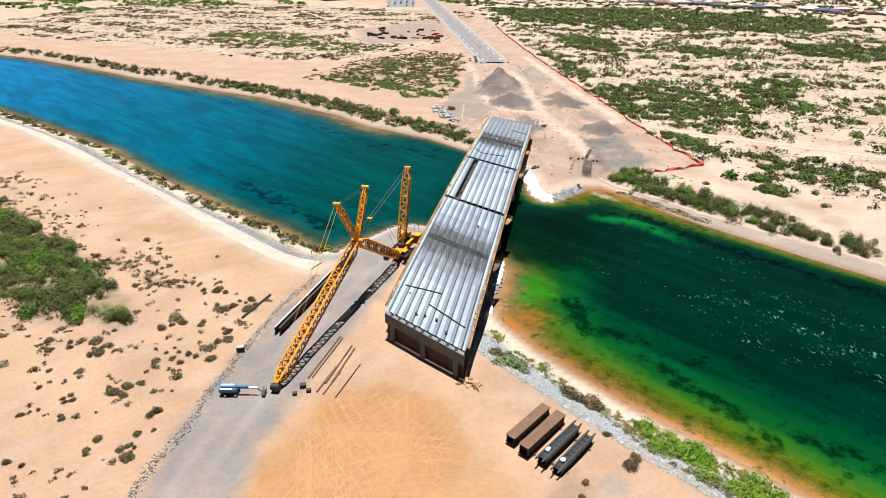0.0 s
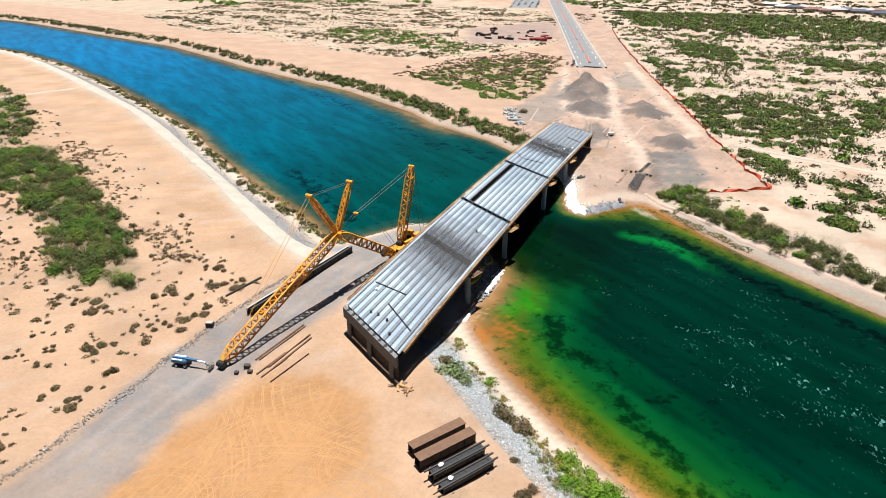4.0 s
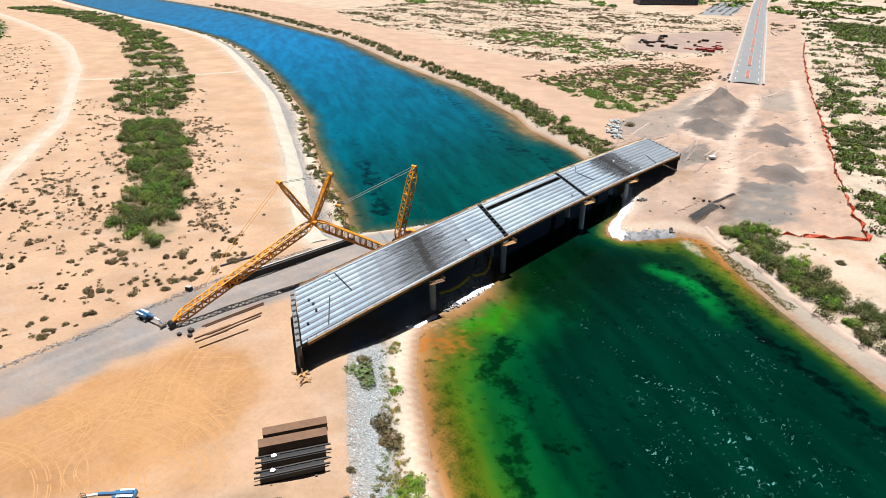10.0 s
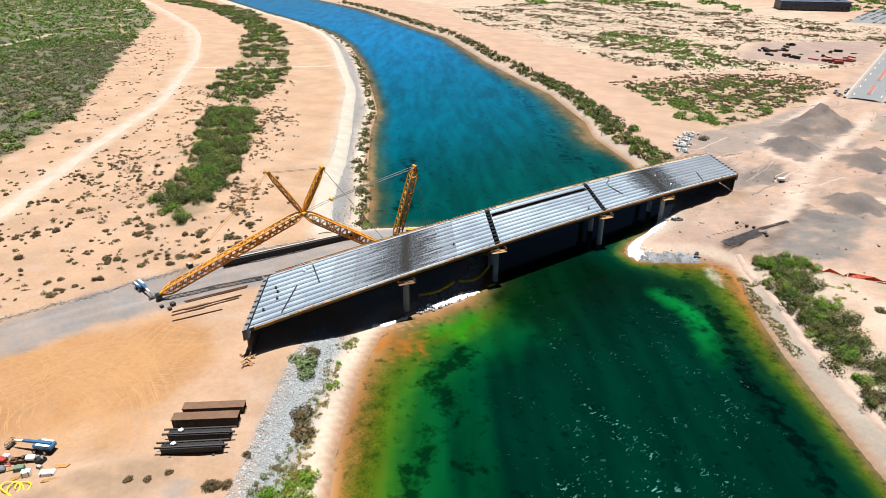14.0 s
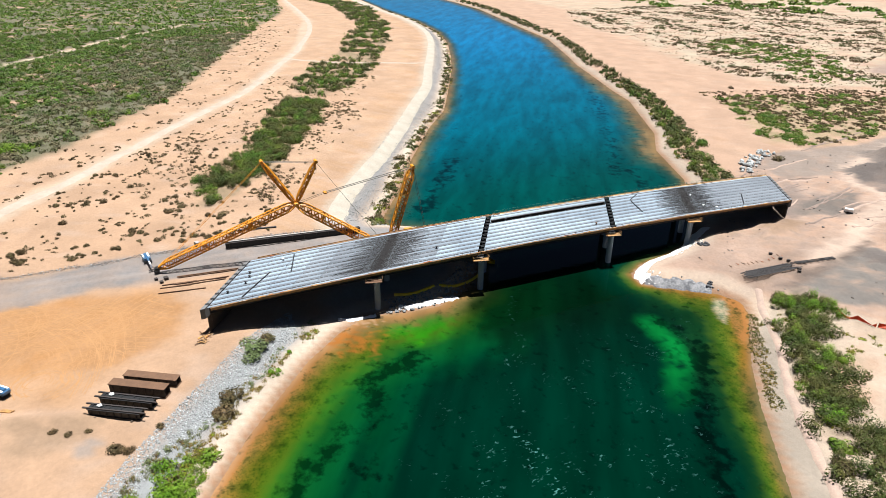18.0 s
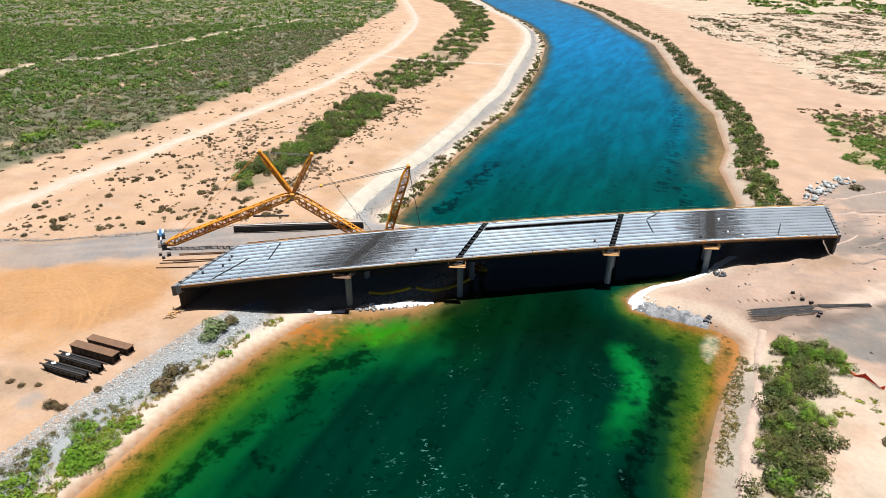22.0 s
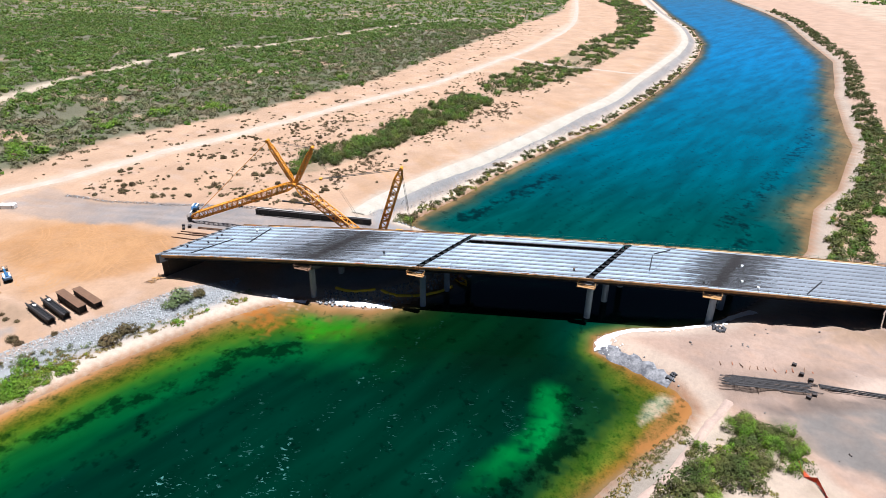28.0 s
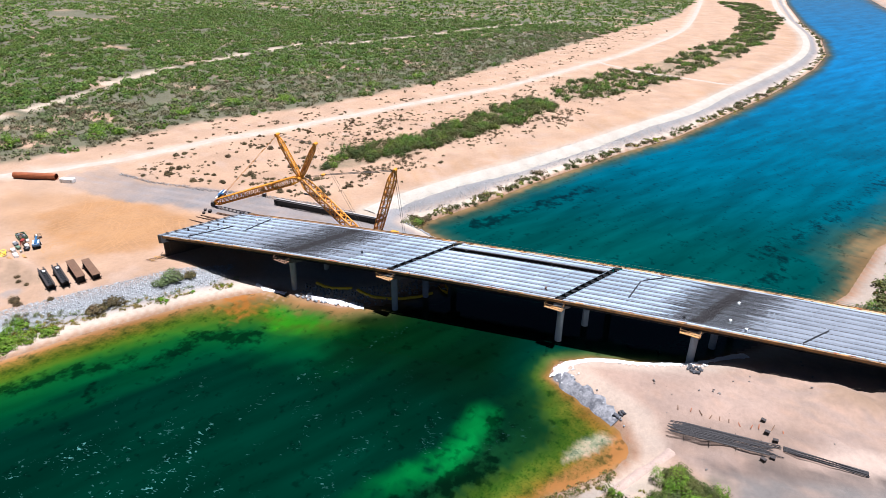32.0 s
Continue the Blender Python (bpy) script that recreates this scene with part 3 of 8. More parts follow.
def sheet(name, gx, gy, keep, z, colors, mat, attribute, more=None):
    nx, ny = len(gx), len(gy)
    xs, ys = np.meshgrid(gx, gy, indexing="ij")
    index = np.arange(nx * ny).reshape(nx, ny)
    quads = np.stack([index[:-1, :-1], index[1:, :-1], index[1:, 1:], index[:-1, 1:]], axis=-1)[keep]
    used, faces = np.unique(quads.reshape(-1), return_inverse=True)
    verts = np.stack([xs, ys, z], axis=-1).reshape(-1, 3)[used]
    ob = raw(name, verts, faces.reshape(-1, 4), mat)
    at = ob.data.attributes.new(attribute, "FLOAT_COLOR", "POINT")
    c = np.ones((len(used), 4), dtype=np.float32)
    c[:, :colors.shape[-1]] = np.clip(colors.reshape(-1, colors.shape[-1])[used], 0, 1)
    at.data.foreach_set("color", c.ravel())
    if more is not None:
        extra = ob.data.attributes.new(more[0], "FLOAT_COLOR", "POINT")
        extra.data.foreach_set("color", np.ascontiguousarray(more[1].reshape(-1, 4)[used], dtype=np.float32).ravel())
    ob.data.polygons.foreach_set("use_smooth", np.ones(len(ob.data.polygons), dtype=bool))
    return ob


everywhere = np.ones((len(GX) - 1, len(GY) - 1), dtype=bool)
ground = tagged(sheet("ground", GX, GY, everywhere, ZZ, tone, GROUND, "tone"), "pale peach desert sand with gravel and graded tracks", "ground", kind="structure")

# the river: its colour follows its depth over sand, weed and gravel
RX = np.array(sorted(set(reach(-1100, -3000, 8) + spread(-1096, -160, 4.5) + spread(-160, -40, 1.6) + spread(-40, 90, 0.75) + reach(90, 1000, 1.0, 1.07))))
RY = np.array(sorted(set(reach(70, -480, 1.6, 1.07) + spread(71, 90, 1.2) + spread(90, 285, 0.75) + spread(285, 450, 2.0) + reach(450, 820, 3.0, 1.07))))
WX, WY = np.meshgrid(RX, RY, indexing="ij")
wet = within(WX, WY, RIVER)
dw, de = line_distance(WX, WY, WEST_SHORE), line_distance(WX, WY, EAST_SHORE)
near = wet | (np.minimum(dw, de) < 5)
keep = near[:-1, :-1] | near[1:, :-1] | near[1:, 1:] | near[:-1, 1:]
m1, m2, m3, m4 = lumps(WX, WY, 14, 12), lumps(WX, WY, 5, 13), lumps(WX, WY, 2.2, 17), lumps(WX, WY, 1.5, 18)
along, across = 0.83 * WX - 0.56 * WY, 0.56 * WX + 0.83 * WY
current = lumps(along * 0.16, across, 7, 24) + 0.6 * lumps(along * 0.12, across, 3.2, 25)


def ramp(d, stops):
    """Colours by depth: rows of distance and r, g, b."""
    return np.stack([np.interp(d, [q[0] for q in stops], [q[k] for q in stops]) for k in (1, 2, 3)], axis=-1)


down = smooth01((WX + 45) / 60)                      # 1 downstream of the bridge
deep = blend(np.zeros(WX.shape + (3,)) + np.array((0, 0.03, 0.027)), (0, 0.0106, 0.0057), smooth01((WX + 70) / 70))
# Upstream blue is painted by position, water tint and reflected sky together.
deep = blend(deep, (0, 0.056, 0.088), smooth01((-WX - 70) / 130))
deep = blend(deep, (0, 0.108, 0.245), smooth01((-WX - 150) / 380))
deep = deep * (1 + (0.1 * down * current)[..., None])
wobble = 0.9 * m1 + 0.6 * m2 + 0.45 * m3
dull = blend(np.zeros(WX.shape + (3,)) + np.array((0.128, 0.081, 0.0353)), (0.0165, 0.0413, 0.0277), smooth01(np.minimum(dw, de * np.interp(WX, [-95, -50], [0.42, 2.2])) / 5 + 0.2 * m2))
dull = dull + (deep - dull) * smooth01((np.minimum(dw, de * np.interp(WX, [-95, -50], [0.55, 2.2])) + wobble - 3) / 8)[..., None]
# the near bank: an olive shelf of sand and pebbles that ends in a weedy drop
sw = dw / (1 + 0.45 * smooth01(1 - np.hypot(WX + 5, WY - 149) / 26)) + (0.8 * m1 + 0.55 * m2 + 0.3 * m3) * smooth01(dw / 5)
west_bed = ramp(sw, [(0, 0.203, 0.116, 0.06), (1.6, 0.172, 0.08, 0.024), (3.4, 0.122, 0.072, 0.013), (5.6, 0.07, 0.066, 0.006), (8.0, 0.038, 0.064, 0.0035), (11.0, 0.0125, 0.058, 0.0045),
                     (14.0, 0.002, 0.038, 0.006), (19, 0.0008, 0.033, 0.0078), (25, 0, 0.022, 0.0075)])
west_bed = west_bed + (deep - west_bed) * smooth01((sw - 22 - 3 * current) / 11)[..., None]
lime = smooth01(1.1 - np.hypot((WX + 7) / 9, (WY - 157) / 12) + 0.3 * m2 + 0.15 * m3)
west_bed = west_bed + (np.array((0.016, 0.125, 0.002)) - west_bed) * (0.92 * lime * smooth01((sw - 2) / 4) * smooth01((18 - sw) / 7))[..., None]
se = de * np.interp(WX, [-20, 0, 8, 16, 30, 50, 80, 200], [2.4, 2.0, 1.15, 0.75, 1.05, 1.6, 2.4, 4.0]) + wobble * smooth01(de / 4)
east_bed = ramp(se, [(0, 0.15, 0.1, 0.054), (1.0, 0.135, 0.07, 0.018), (2.8, 0.115, 0.062, 0.009), (5.0, 0.064, 0.068, 0.007), (8.0, 0.026, 0.054, 0.005), (11, 0.003, 0.0232, 0.006)])
east_bed = blend(east_bed, (0.0562, 0.0562, 0.024), smooth01((WX - 34) / 16) * smooth01((6 - se) / 5) * 0.8)
east_bed = east_bed + (deep - east_bed) * smooth01((se - 9) / 9)[..., None]
wcol = np.where((dw < de)[..., None], west_bed, east_bed)
wcol = dull + (wcol - dull) * down[..., None]
# the bridge's shade in the water, painted below it and a way downstream
beside = np.maximum(smooth01((dw - 22 + 2 * m2) / 14), smooth01((WY - 166 + 2 * m2) / 12) * smooth01((dw - 1.5) / 6))
water_shade = smooth01(1.3 - np.abs(WX + 12) / 34 + 0.12 * m1) * beside * smooth01((de - 3) / 14)
wcol = wcol + (np.array((0.0003, 0.0046, 0.0013)) - wcol) * (0.85 * water_shade)[..., None]
# rusty stones in the shallows beside the near pier
wcol = blend(wcol, (0.18, 0.0638, 0.012), smooth01(1.0 - np.hypot((WX + 8) / 8, (WY - 140) / 9) + 0.5 * m2 + 0.45 * m3) * 0.75)
wcol = blend(wcol, (0.225, 0.15, 0.0975), smooth01(1.2 - np.hypot((WX + 14.6) / 2.6, (WY - 145) / 5) + 0.7 * m3 + 0.7 * m4 - 0.5) * 0.6)
# a bright green bar with weed behind it off the far bank
bar = smooth01(1.1 - line_distance(WX, WY, [(13, 214.6), (16.7, 214.2), (23, 213.4), (28.5, 211.2), (34.9, 206), (44, 199)]) / 4.6 + 0.12 * m2)
wcol = blend(wcol, (0.002, 0.096, 0.016), bar * smooth01(1.25 - np.abs(WX - 25) / 18) * smooth01(0.95 + 0.4 * m2 + 0.3 * m3) * 0.85)
weed_at = np.zeros(WX.shape)
for line_, wide, k in (([(15, 217.5), (22, 218.6), (27.2, 218.0), (33, 214), (40, 208.3), (45.3, 202.6), (53.3, 197.5), (66, 189.5), (90, 174), (120, 154)], 2.3, 0.8), ([(21.6, 221), (27, 220), (40.6, 211.5)], 0.9, 0.85),
                       ([(46, 105), (38.1, 114.0), (30.8, 121.4), (28, 126), (23.8, 130)], 2.2, 0.8), ([(37.2, 132.6), (34, 129.5)], 1.8, 0.75), ([(23.4, 136.6), (20, 137)], 1.3, 0.6), ([(16.5, 138.3), (9, 139), (5.8, 143.6), (8.3, 149), (4, 152)], 2.6, 0.85),
                       ([(80, 92), (62, 104), (50, 110)], 2.2, 0.7), ([(-80, 187), (-90, 195), (-107.6, 207.0), (-130, 221)], 4.0, 0.6), ([(-86, 277), (-120, 302), (-154, 322), (-192, 347), (-230, 366)], 3.4, 0.4), ([(-60, 272), (-72, 282), (-90, 288)], 2.2, 0.6)):
    far_off = (1.1 * m1 - 0.2) * (WX < -50)
    weed_at = np.maximum(weed_at, np.clip(0.5 + 0.5 * (far_off + (wide - line_distance(WX, WY, line_)) / 1.6 + 0.55 * m2), 0, 1) * k)
drop = smooth01(1.2 - np.abs(sw - 14.2) / 2.6 + 0.9 * m1 + 0.5 * m2 - 0.5) * (dw < de) * down * smooth01((WX + 2) / 8)
weed_at = np.maximum(weed_at, 0.55 * drop)
far_mat = smooth01(1.2 - np.abs(de - 10 - 3 * m1) / 3.5 + 1.0 * m2 + 0.7 * m3 - 0.9) * (dw > de) * (1 - down)
weed_at = np.maximum(weed_at, 0.3 * far_mat)
pebbles = down * smooth01(np.minimum(sw, se) / 2.5) * smooth01((11 - np.minimum(sw, se)) / 3)
for ring, color in (([(10, 242), (13, 245), (16.5, 245), (23.7, 239.5), (29, 234), (31, 229), (25.6, 232), (19.7, 236), (13, 240)], (0.2, 0.088, 0.026)), ([(21.8, 232.4), (18.0, 233.6), (14.1, 236), (11.4, 239), (12, 241), (13.8, 240.5), (18.3, 237.3)], (0.26, 0.195, 0.136))):
    d = line_distance(WX, WY, ring + ring[:1])
    wcol = blend(wcol, color, smooth01(0.5 + np.where(within(WX, WY, ring), d, -d) / 1.6 + 0.25 * m3) * 0.9)
# lanes of sun glints and broken water, painted into the current
lane_at = smooth01((WX + 6) / 30) * smooth01(1.1 - np.abs(de / (de + dw + 0.01) - 0.42) / 0.36) * np.interp(WX, [10, 55], [0.15, 0.55])
for line_, wide, k in (([(-11, 188), (1.3, 180.7), (17.7, 170.8), (31.5, 166.0), (47, 160), (62, 151), (80, 140)], 2.4, 0.8), ([(15, 160), (27.2, 159.8), (38, 150.4), (51, 143.5), (68.5, 132.3), (84, 122)], 2.2, 0.65),
                       ([(46, 140), (60, 147), (72, 150)], 3.0, 0.75), ([(12, 195), (28, 188), (60, 168)], 1.6, 0.4)):
    lane_at = np.maximum(lane_at, k * np.interp(WX, [25, 58], [0.35, 1.0]) * smooth01(1.3 - line_distance(WX, WY, line_) / (wide * 1.6) + 0.35 * m2 + 0.2 * m3))
wcol = np.concatenate([np.clip(wcol, 0, 1), lane_at[..., None]], axis=-1)
WATER = bpy.data.materials.new("river_water")
WATER.use_nodes = True
nt = WATER.node_tree
b = nt.nodes["Principled BSDF"]
b.inputs["Roughness"].default_value, b.inputs["IOR"].default_value, b.inputs["Specular IOR Level"].default_value = 0.06, 1.33, 0.16
at = nt.nodes.new("ShaderNodeAttribute")
at.attribute_name = "bed"
geo = nt.nodes.new("ShaderNodeNewGeometry")
mp = nt.nodes.new("ShaderNodeMapping")
mp.inputs["Rotation"].default_value = (0, 0, radians(33))
nt.links.new(geo.outputs["Position"], mp.inputs["Vector"])
mq = nt.nodes.new("ShaderNodeMapping")
mq.inputs["Scale"].default_value = (0.22, 1.0, 1.0)
nt.links.new(mp.outputs["Vector"], mq.inputs["Vector"])
mp = mq
streak = nt.nodes.new("ShaderNodeTexNoise")
streak.inputs["Scale"].default_value, streak.inputs["Detail"].default_value = 0.16, 9
nt.links.new(mp.outputs["Vector"], streak.inputs["Vector"])
vary = nt.nodes.new("ShaderNodeMapRange")
vary.inputs["From Min"].default_value, vary.inputs["From Max"].default_value = 0.35, 0.68
vary.inputs["To Min"].default_value, vary.inputs["To Max"].default_value = 0.76, 1.22
nt.links.new(streak.outputs["Fac"], vary.inputs["Value"])
mul = nt.nodes.new("ShaderNodeMix")
mul.data_type, mul.blend_type = "RGBA", "MULTIPLY"
mul.inputs[0].default_value = 1.0
nt.links.new(vary.outputs["Result"], mul.inputs[7])
# pebbles and weed on the bed: torn by noise at the size of a tuft
growth = nt.nodes.new("ShaderNodeAttribute")
growth.attribute_name = "growth"
parts_ = nt.nodes.new("ShaderNodeSeparateColor")
nt.links.new(growth.outputs["Color"], parts_.inputs["Color"])


def torn(scale, detail, lo, hi, mask, rough=0.62):
    """1 where the mask plus noise passes a threshold."""
    tuft = nt.nodes.new("ShaderNodeTexNoise")
    tuft.inputs["Scale"].default_value, tuft.inputs["Detail"].default_value, tuft.inputs["Roughness"].default_value = scale, detail, rough
    nt.links.new(geo.outputs["Position"], tuft.inputs["Vector"])
    add = nt.nodes.new("ShaderNodeMath")
    add.operation = "MULTIPLY_ADD"
    nt.links.new(mask, add.inputs[0])
    add.inputs[1].default_value = 0.8
    wide_ = nt.nodes.new("ShaderNodeMapRange")
    wide_.inputs["From Min"].default_value, wide_.inputs["From Max"].default_value = 0.3, 0.7
    nt.links.new(tuft.outputs["Fac"], wide_.inputs["Value"])
    nt.links.new(wide_.outputs["Result"], add.inputs[2])
    cut = nt.nodes.new("ShaderNodeMapRange")
    cut.inputs["From Min"].default_value, cut.inputs["From Max"].default_value = lo, hi
    nt.links.new(add.outputs["Value"], cut.inputs["Value"])
    return cut.outputs["Result"]


pebble = nt.nodes.new("ShaderNodeMix")
pebble.data_type, pebble.blend_type = "RGBA", "MULTIPLY"
pebble.inputs[7].default_value = (0.55, 0.66, 0.6, 1)
nt.links.new(torn(1.9, 6, 1.3, 1.7, parts_.outputs["Green"]), pebble.inputs[0])
nt.links.new(at.outputs["Color"], pebble.inputs[6])
weedy = nt.nodes.new("ShaderNodeMix")
weedy.data_type, weedy.blend_type = "RGBA", "MULTIPLY"
weedy.inputs[7].default_value = (0.16, 0.3, 0.34, 1)
nt.links.new(torn(0.42, 6, 0.72, 1.2, parts_.outputs["Red"], 0.52), weedy.inputs[0])
mottle = nt.nodes.new("ShaderNodeMix")
mottle.data_type, mottle.blend_type = "RGBA", "MULTIPLY"
mottle.inputs[7].default_value = (0.58, 0.78, 0.7, 1)
nt.links.new(torn(0.42, 9, 1.05, 1.5, parts_.outputs["Green"]), mottle.inputs[0])
nt.links.new(pebble.outputs[2], mottle.inputs[6])
nt.links.new(mottle.outputs[2], weedy.inputs[6])
nt.links.new(weedy.outputs[2], mul.inputs[6])
# painted glints and broken water: short crests that lie across the current, gathered in lanes
curl = nt.nodes.new("ShaderNodeMapping")
curl.inputs["Rotation"].default_value, curl.inputs["Scale"].default_value = (0, 0, radians(33)), (1.0, 0.5, 1.0)
nt.links.new(geo.outputs["Position"], curl.inputs["Vector"])
flow = nt.nodes.new("ShaderNodeTexNoise")
flow.inputs["Scale"].default_value, flow.inputs["Detail"].default_value, flow.inputs["Distortion"].default_value = 1.5, 4, 0.8
nt.links.new(curl.outputs["Vector"], flow.inputs["Vector"])
thin = nt.nodes.new("ShaderNodeMapRange")
thin.inputs["From Min"].default_value, thin.inputs["From Max"].default_value = 0.6, 0.67
nt.links.new(flow.outputs["Fac"], thin.inputs["Value"])
lane_way = nt.nodes.new("ShaderNodeMapping")
lane_way.inputs["Rotation"].default_value, lane_way.inputs["Scale"].default_value = (0, 0, radians(33)), (0.5, 1.0, 1.0)
nt.links.new(geo.outputs["Position"], lane_way.inputs["Vector"])
lane = nt.nodes.new("ShaderNodeTexNoise")
lane.inputs["Scale"].default_value, lane.inputs["Detail"].default_value, lane.inputs["Roughness"].default_value = 0.2, 5, 0.65
nt.links.new(lane_way.outputs["Vector"], lane.inputs["Vector"])
gaps = nt.nodes.new("ShaderNodeMapRange")
gaps.inputs["From Min"].default_value, gaps.inputs["From Max"].default_value = 0.58, 0.7
push = nt.nodes.new("ShaderNodeMath")
push.operation = "MULTIPLY_ADD"
push.inputs[1].default_value = 0.15
nt.links.new(at.outputs["Alpha"], push.inputs[0])
nt.links.new(lane.outputs["Fac"], push.inputs[2])
nt.links.new(push.outputs["Value"], gaps.inputs["Value"])
crest = nt.nodes.new("ShaderNodeMath")
crest.operation = "MULTIPLY"
nt.links.new(thin.outputs["Result"], crest.inputs[0])
nt.links.new(gaps.outputs["Result"], crest.inputs[1])
downstream = nt.nodes.new("ShaderNodeMath")
downstream.operation = "MULTIPLY"
nt.links.new(at.outputs["Alpha"], downstream.inputs[0])
nt.links.new(crest.outputs["Value"], downstream.inputs[1])
glint_foam = nt.nodes.new("ShaderNodeMix")
glint_foam.data_type = "RGBA"
nt.links.new(downstream.outputs["Value"], glint_foam.inputs[0])
nt.links.new(mul.outputs[2], glint_foam.inputs[6])
glint_foam.inputs[7].default_value = (0.075, 0.21, 0.195, 1)
nt.links.new(glint_foam.outputs[2], b.inputs["Base Color"])
ripple = nt.nodes.new("ShaderNodeTexNoise")
ripple.inputs["Scale"].default_value, ripple.inputs["Detail"].default_value = 0.55, 6
nt.links.new(geo.outputs["Position"], ripple.inputs["Vector"])
bmp = nt.nodes.new("ShaderNodeBump")
bmp.inputs["Strength"].default_value, bmp.inputs["Distance"].default_value = 0.12, 0.25
nt.links.new(ripple.outputs["Fac"], bmp.inputs["Height"])
nt.links.new(bmp.outputs["Normal"], b.inputs["Normal"])
grown = np.zeros(WX.shape + (4,))
grown[..., 0], grown[..., 1], grown[..., 3] = weed_at, pebbles, 1
river = tagged(sheet("water", RX, RY, keep, np.full(WX.shape, WATER_Z), wcol, WATER, "bed", ("growth", grown)), "clear green and blue river water over sand and weed", "river", kind="structure")


# ---- graded roads ----
def ribbon(name, line, width, mat, lift=0.06, step=4.0, label="", category="road", ragged=0.8, seed=0, z_extra=None):
    pts = [Vector((*p, 0)) for p in line]
    out = []
    for i in range(len(pts) - 1):
        p0, p1, p2, p3 = pts[max(i - 1, 0)], pts[i], pts[i + 1], pts[min(i + 2, len(pts) - 1)]
        n = max(2, int((p2 - p1).length / step))
        for k in range(n):
            t = k / n
            out.append(0.5 * ((2 * p1) + (p2 - p0) * t + (2 * p0 - 5 * p1 + 4 * p2 - p3) * t * t + (3 * p1 - p0 - 3 * p2 + p3) * t ** 3))
    out.append(pts[-1])
    rng = random.Random(seed)
    across = 5
    xs, ys = [], []
    for i, p in enumerate(out):
        d = (out[min(i + 1, len(out) - 1)] - out[max(i - 1, 0)]).normalized()
        nrm = Vector((-d.y, d.x, 0))
        a, c = width / 2 + rng.uniform(-ragged, ragged), width / 2 + rng.uniform(-ragged, ragged)
        for j in range(across):
            q = p + nrm * (-a + (a + c) * j / (across - 1))
            xs.append(q.x), ys.append(q.y)
    xs, ys = np.array(xs), np.array(ys)
    zs = height(xs, ys) + lift
    n = len(out)
    idx = np.arange(n * across).reshape(n, across)
    zs = zs.reshape(n, across)
    if z_extra is not None:
        zs = zs + z_extra
    zs[:, 0] -= lift + 0.25
    zs[:, -1] -= lift + 0.25
    quads = np.stack([idx[:-1, :-1], idx[:-1, 1:], idx[1:, 1:], idx[1:, :-1]], axis=-1).reshape(-1, 4)
    ob = raw(name, np.stack([xs, ys, zs.ravel()], axis=-1), quads, mat)
    return tagged(ob, label, category, kind="structure")


ribbon("dirt_road", CROSS_TRACK, 4.0, PALE_DIRT, 0.35, 4, "narrow pale track between the two roads", ragged=0.3, seed=4)
ribbon("levee_road", LEVEE_ROAD, 8.4, LEVEE_TOP, 0.3, 4, "pale compacted dirt road on top of the river levee", ragged=0.2)
ribbon("dirt_road", OUTER_ROAD, 7.0, PALE_DIRT, 0.3, 5, "pale graded dirt road across the desert", ragged=0.5, seed=2)


HAUL = material("rutted_haul_track", (0.317, 0.232, 0.181), 0.95, vary=0.25, size=3.0, fine=8, bump=0.3, second=(0.26, 0.195, 0.158))
DARK_RUT = material("damp_rut", (0.186, 0.14, 0.116), 0.95, vary=0.3, size=2.0, fine=8, bump=0.3)
ribbon("dirt_track", [(44, 330), (86, 316), (139, 298.5), (230, 268), (330, 235)], 4.6, PALE_DIRT, 0.35, 3.0, "pale sandy track through the scrub", ragged=0.7, seed=9)
ribbon("shore_path", [(14, 252), (18.5, 248.5), (25.6, 243), (35.5, 235.8), (46.5, 226), (52, 221.3), (66, 211.5), (82, 201.5), (110, 183)], 2.4, HAUL, 0.4, 2.0, "pale sandy path along the far shore", ragged=0.3, seed=8)
rg = random.Random(31)
for k in range(90):
    x0, y0 = rg.uniform(-50, 30), rg.uniform(285, 480)
    x0 -= (y0 - 285) * 0.28
    ln = rg.uniform(10, 40)
    if any(math.hypot((x0 - hx) / (rx + 6), (y0 + f * ln - hy) / (ry + 6)) < 1.3 for hx, hy, rx, ry, hz in HEAPS for f in (0, 0.5, 1)):
        continue
    tw = rg.uniform(-0.5, 0.3)
    ribbon("wheel_rut", [(x0, y0), (x0 + ln * tw * 0.4, y0 + ln * 0.5), (x0 + ln * tw, y0 + ln)], rg.uniform(0.5, 1.5), rg.choice((DARK_RUT, DARK_RUT, HAUL)), 0.25, 2.0, "wheel rut in the graded ground", "rut", 0.15, k)


# ---- the bridge ----
SKEW = 0.61
STATIONS = [114.0, 156.0, 186.6, 230.8, 262.0, 305.0]     # abutment, four piers, abutment
HALF, EDGE, GIRDERS = 9.7, 11.4, 10
PITCH = 2 * HALF / (GIRDERS - 1)


def deck_z(v):
    return 9.3 - 2.15e-4 * (v - 199.0) ** 2


def on_bridge(u, v, w=0.0):
    """A point u metres east of the axis, at station v, w metres above the deck."""
    return Vector((-28.0 + u, v - SKEW * u, deck_z(v) + w))


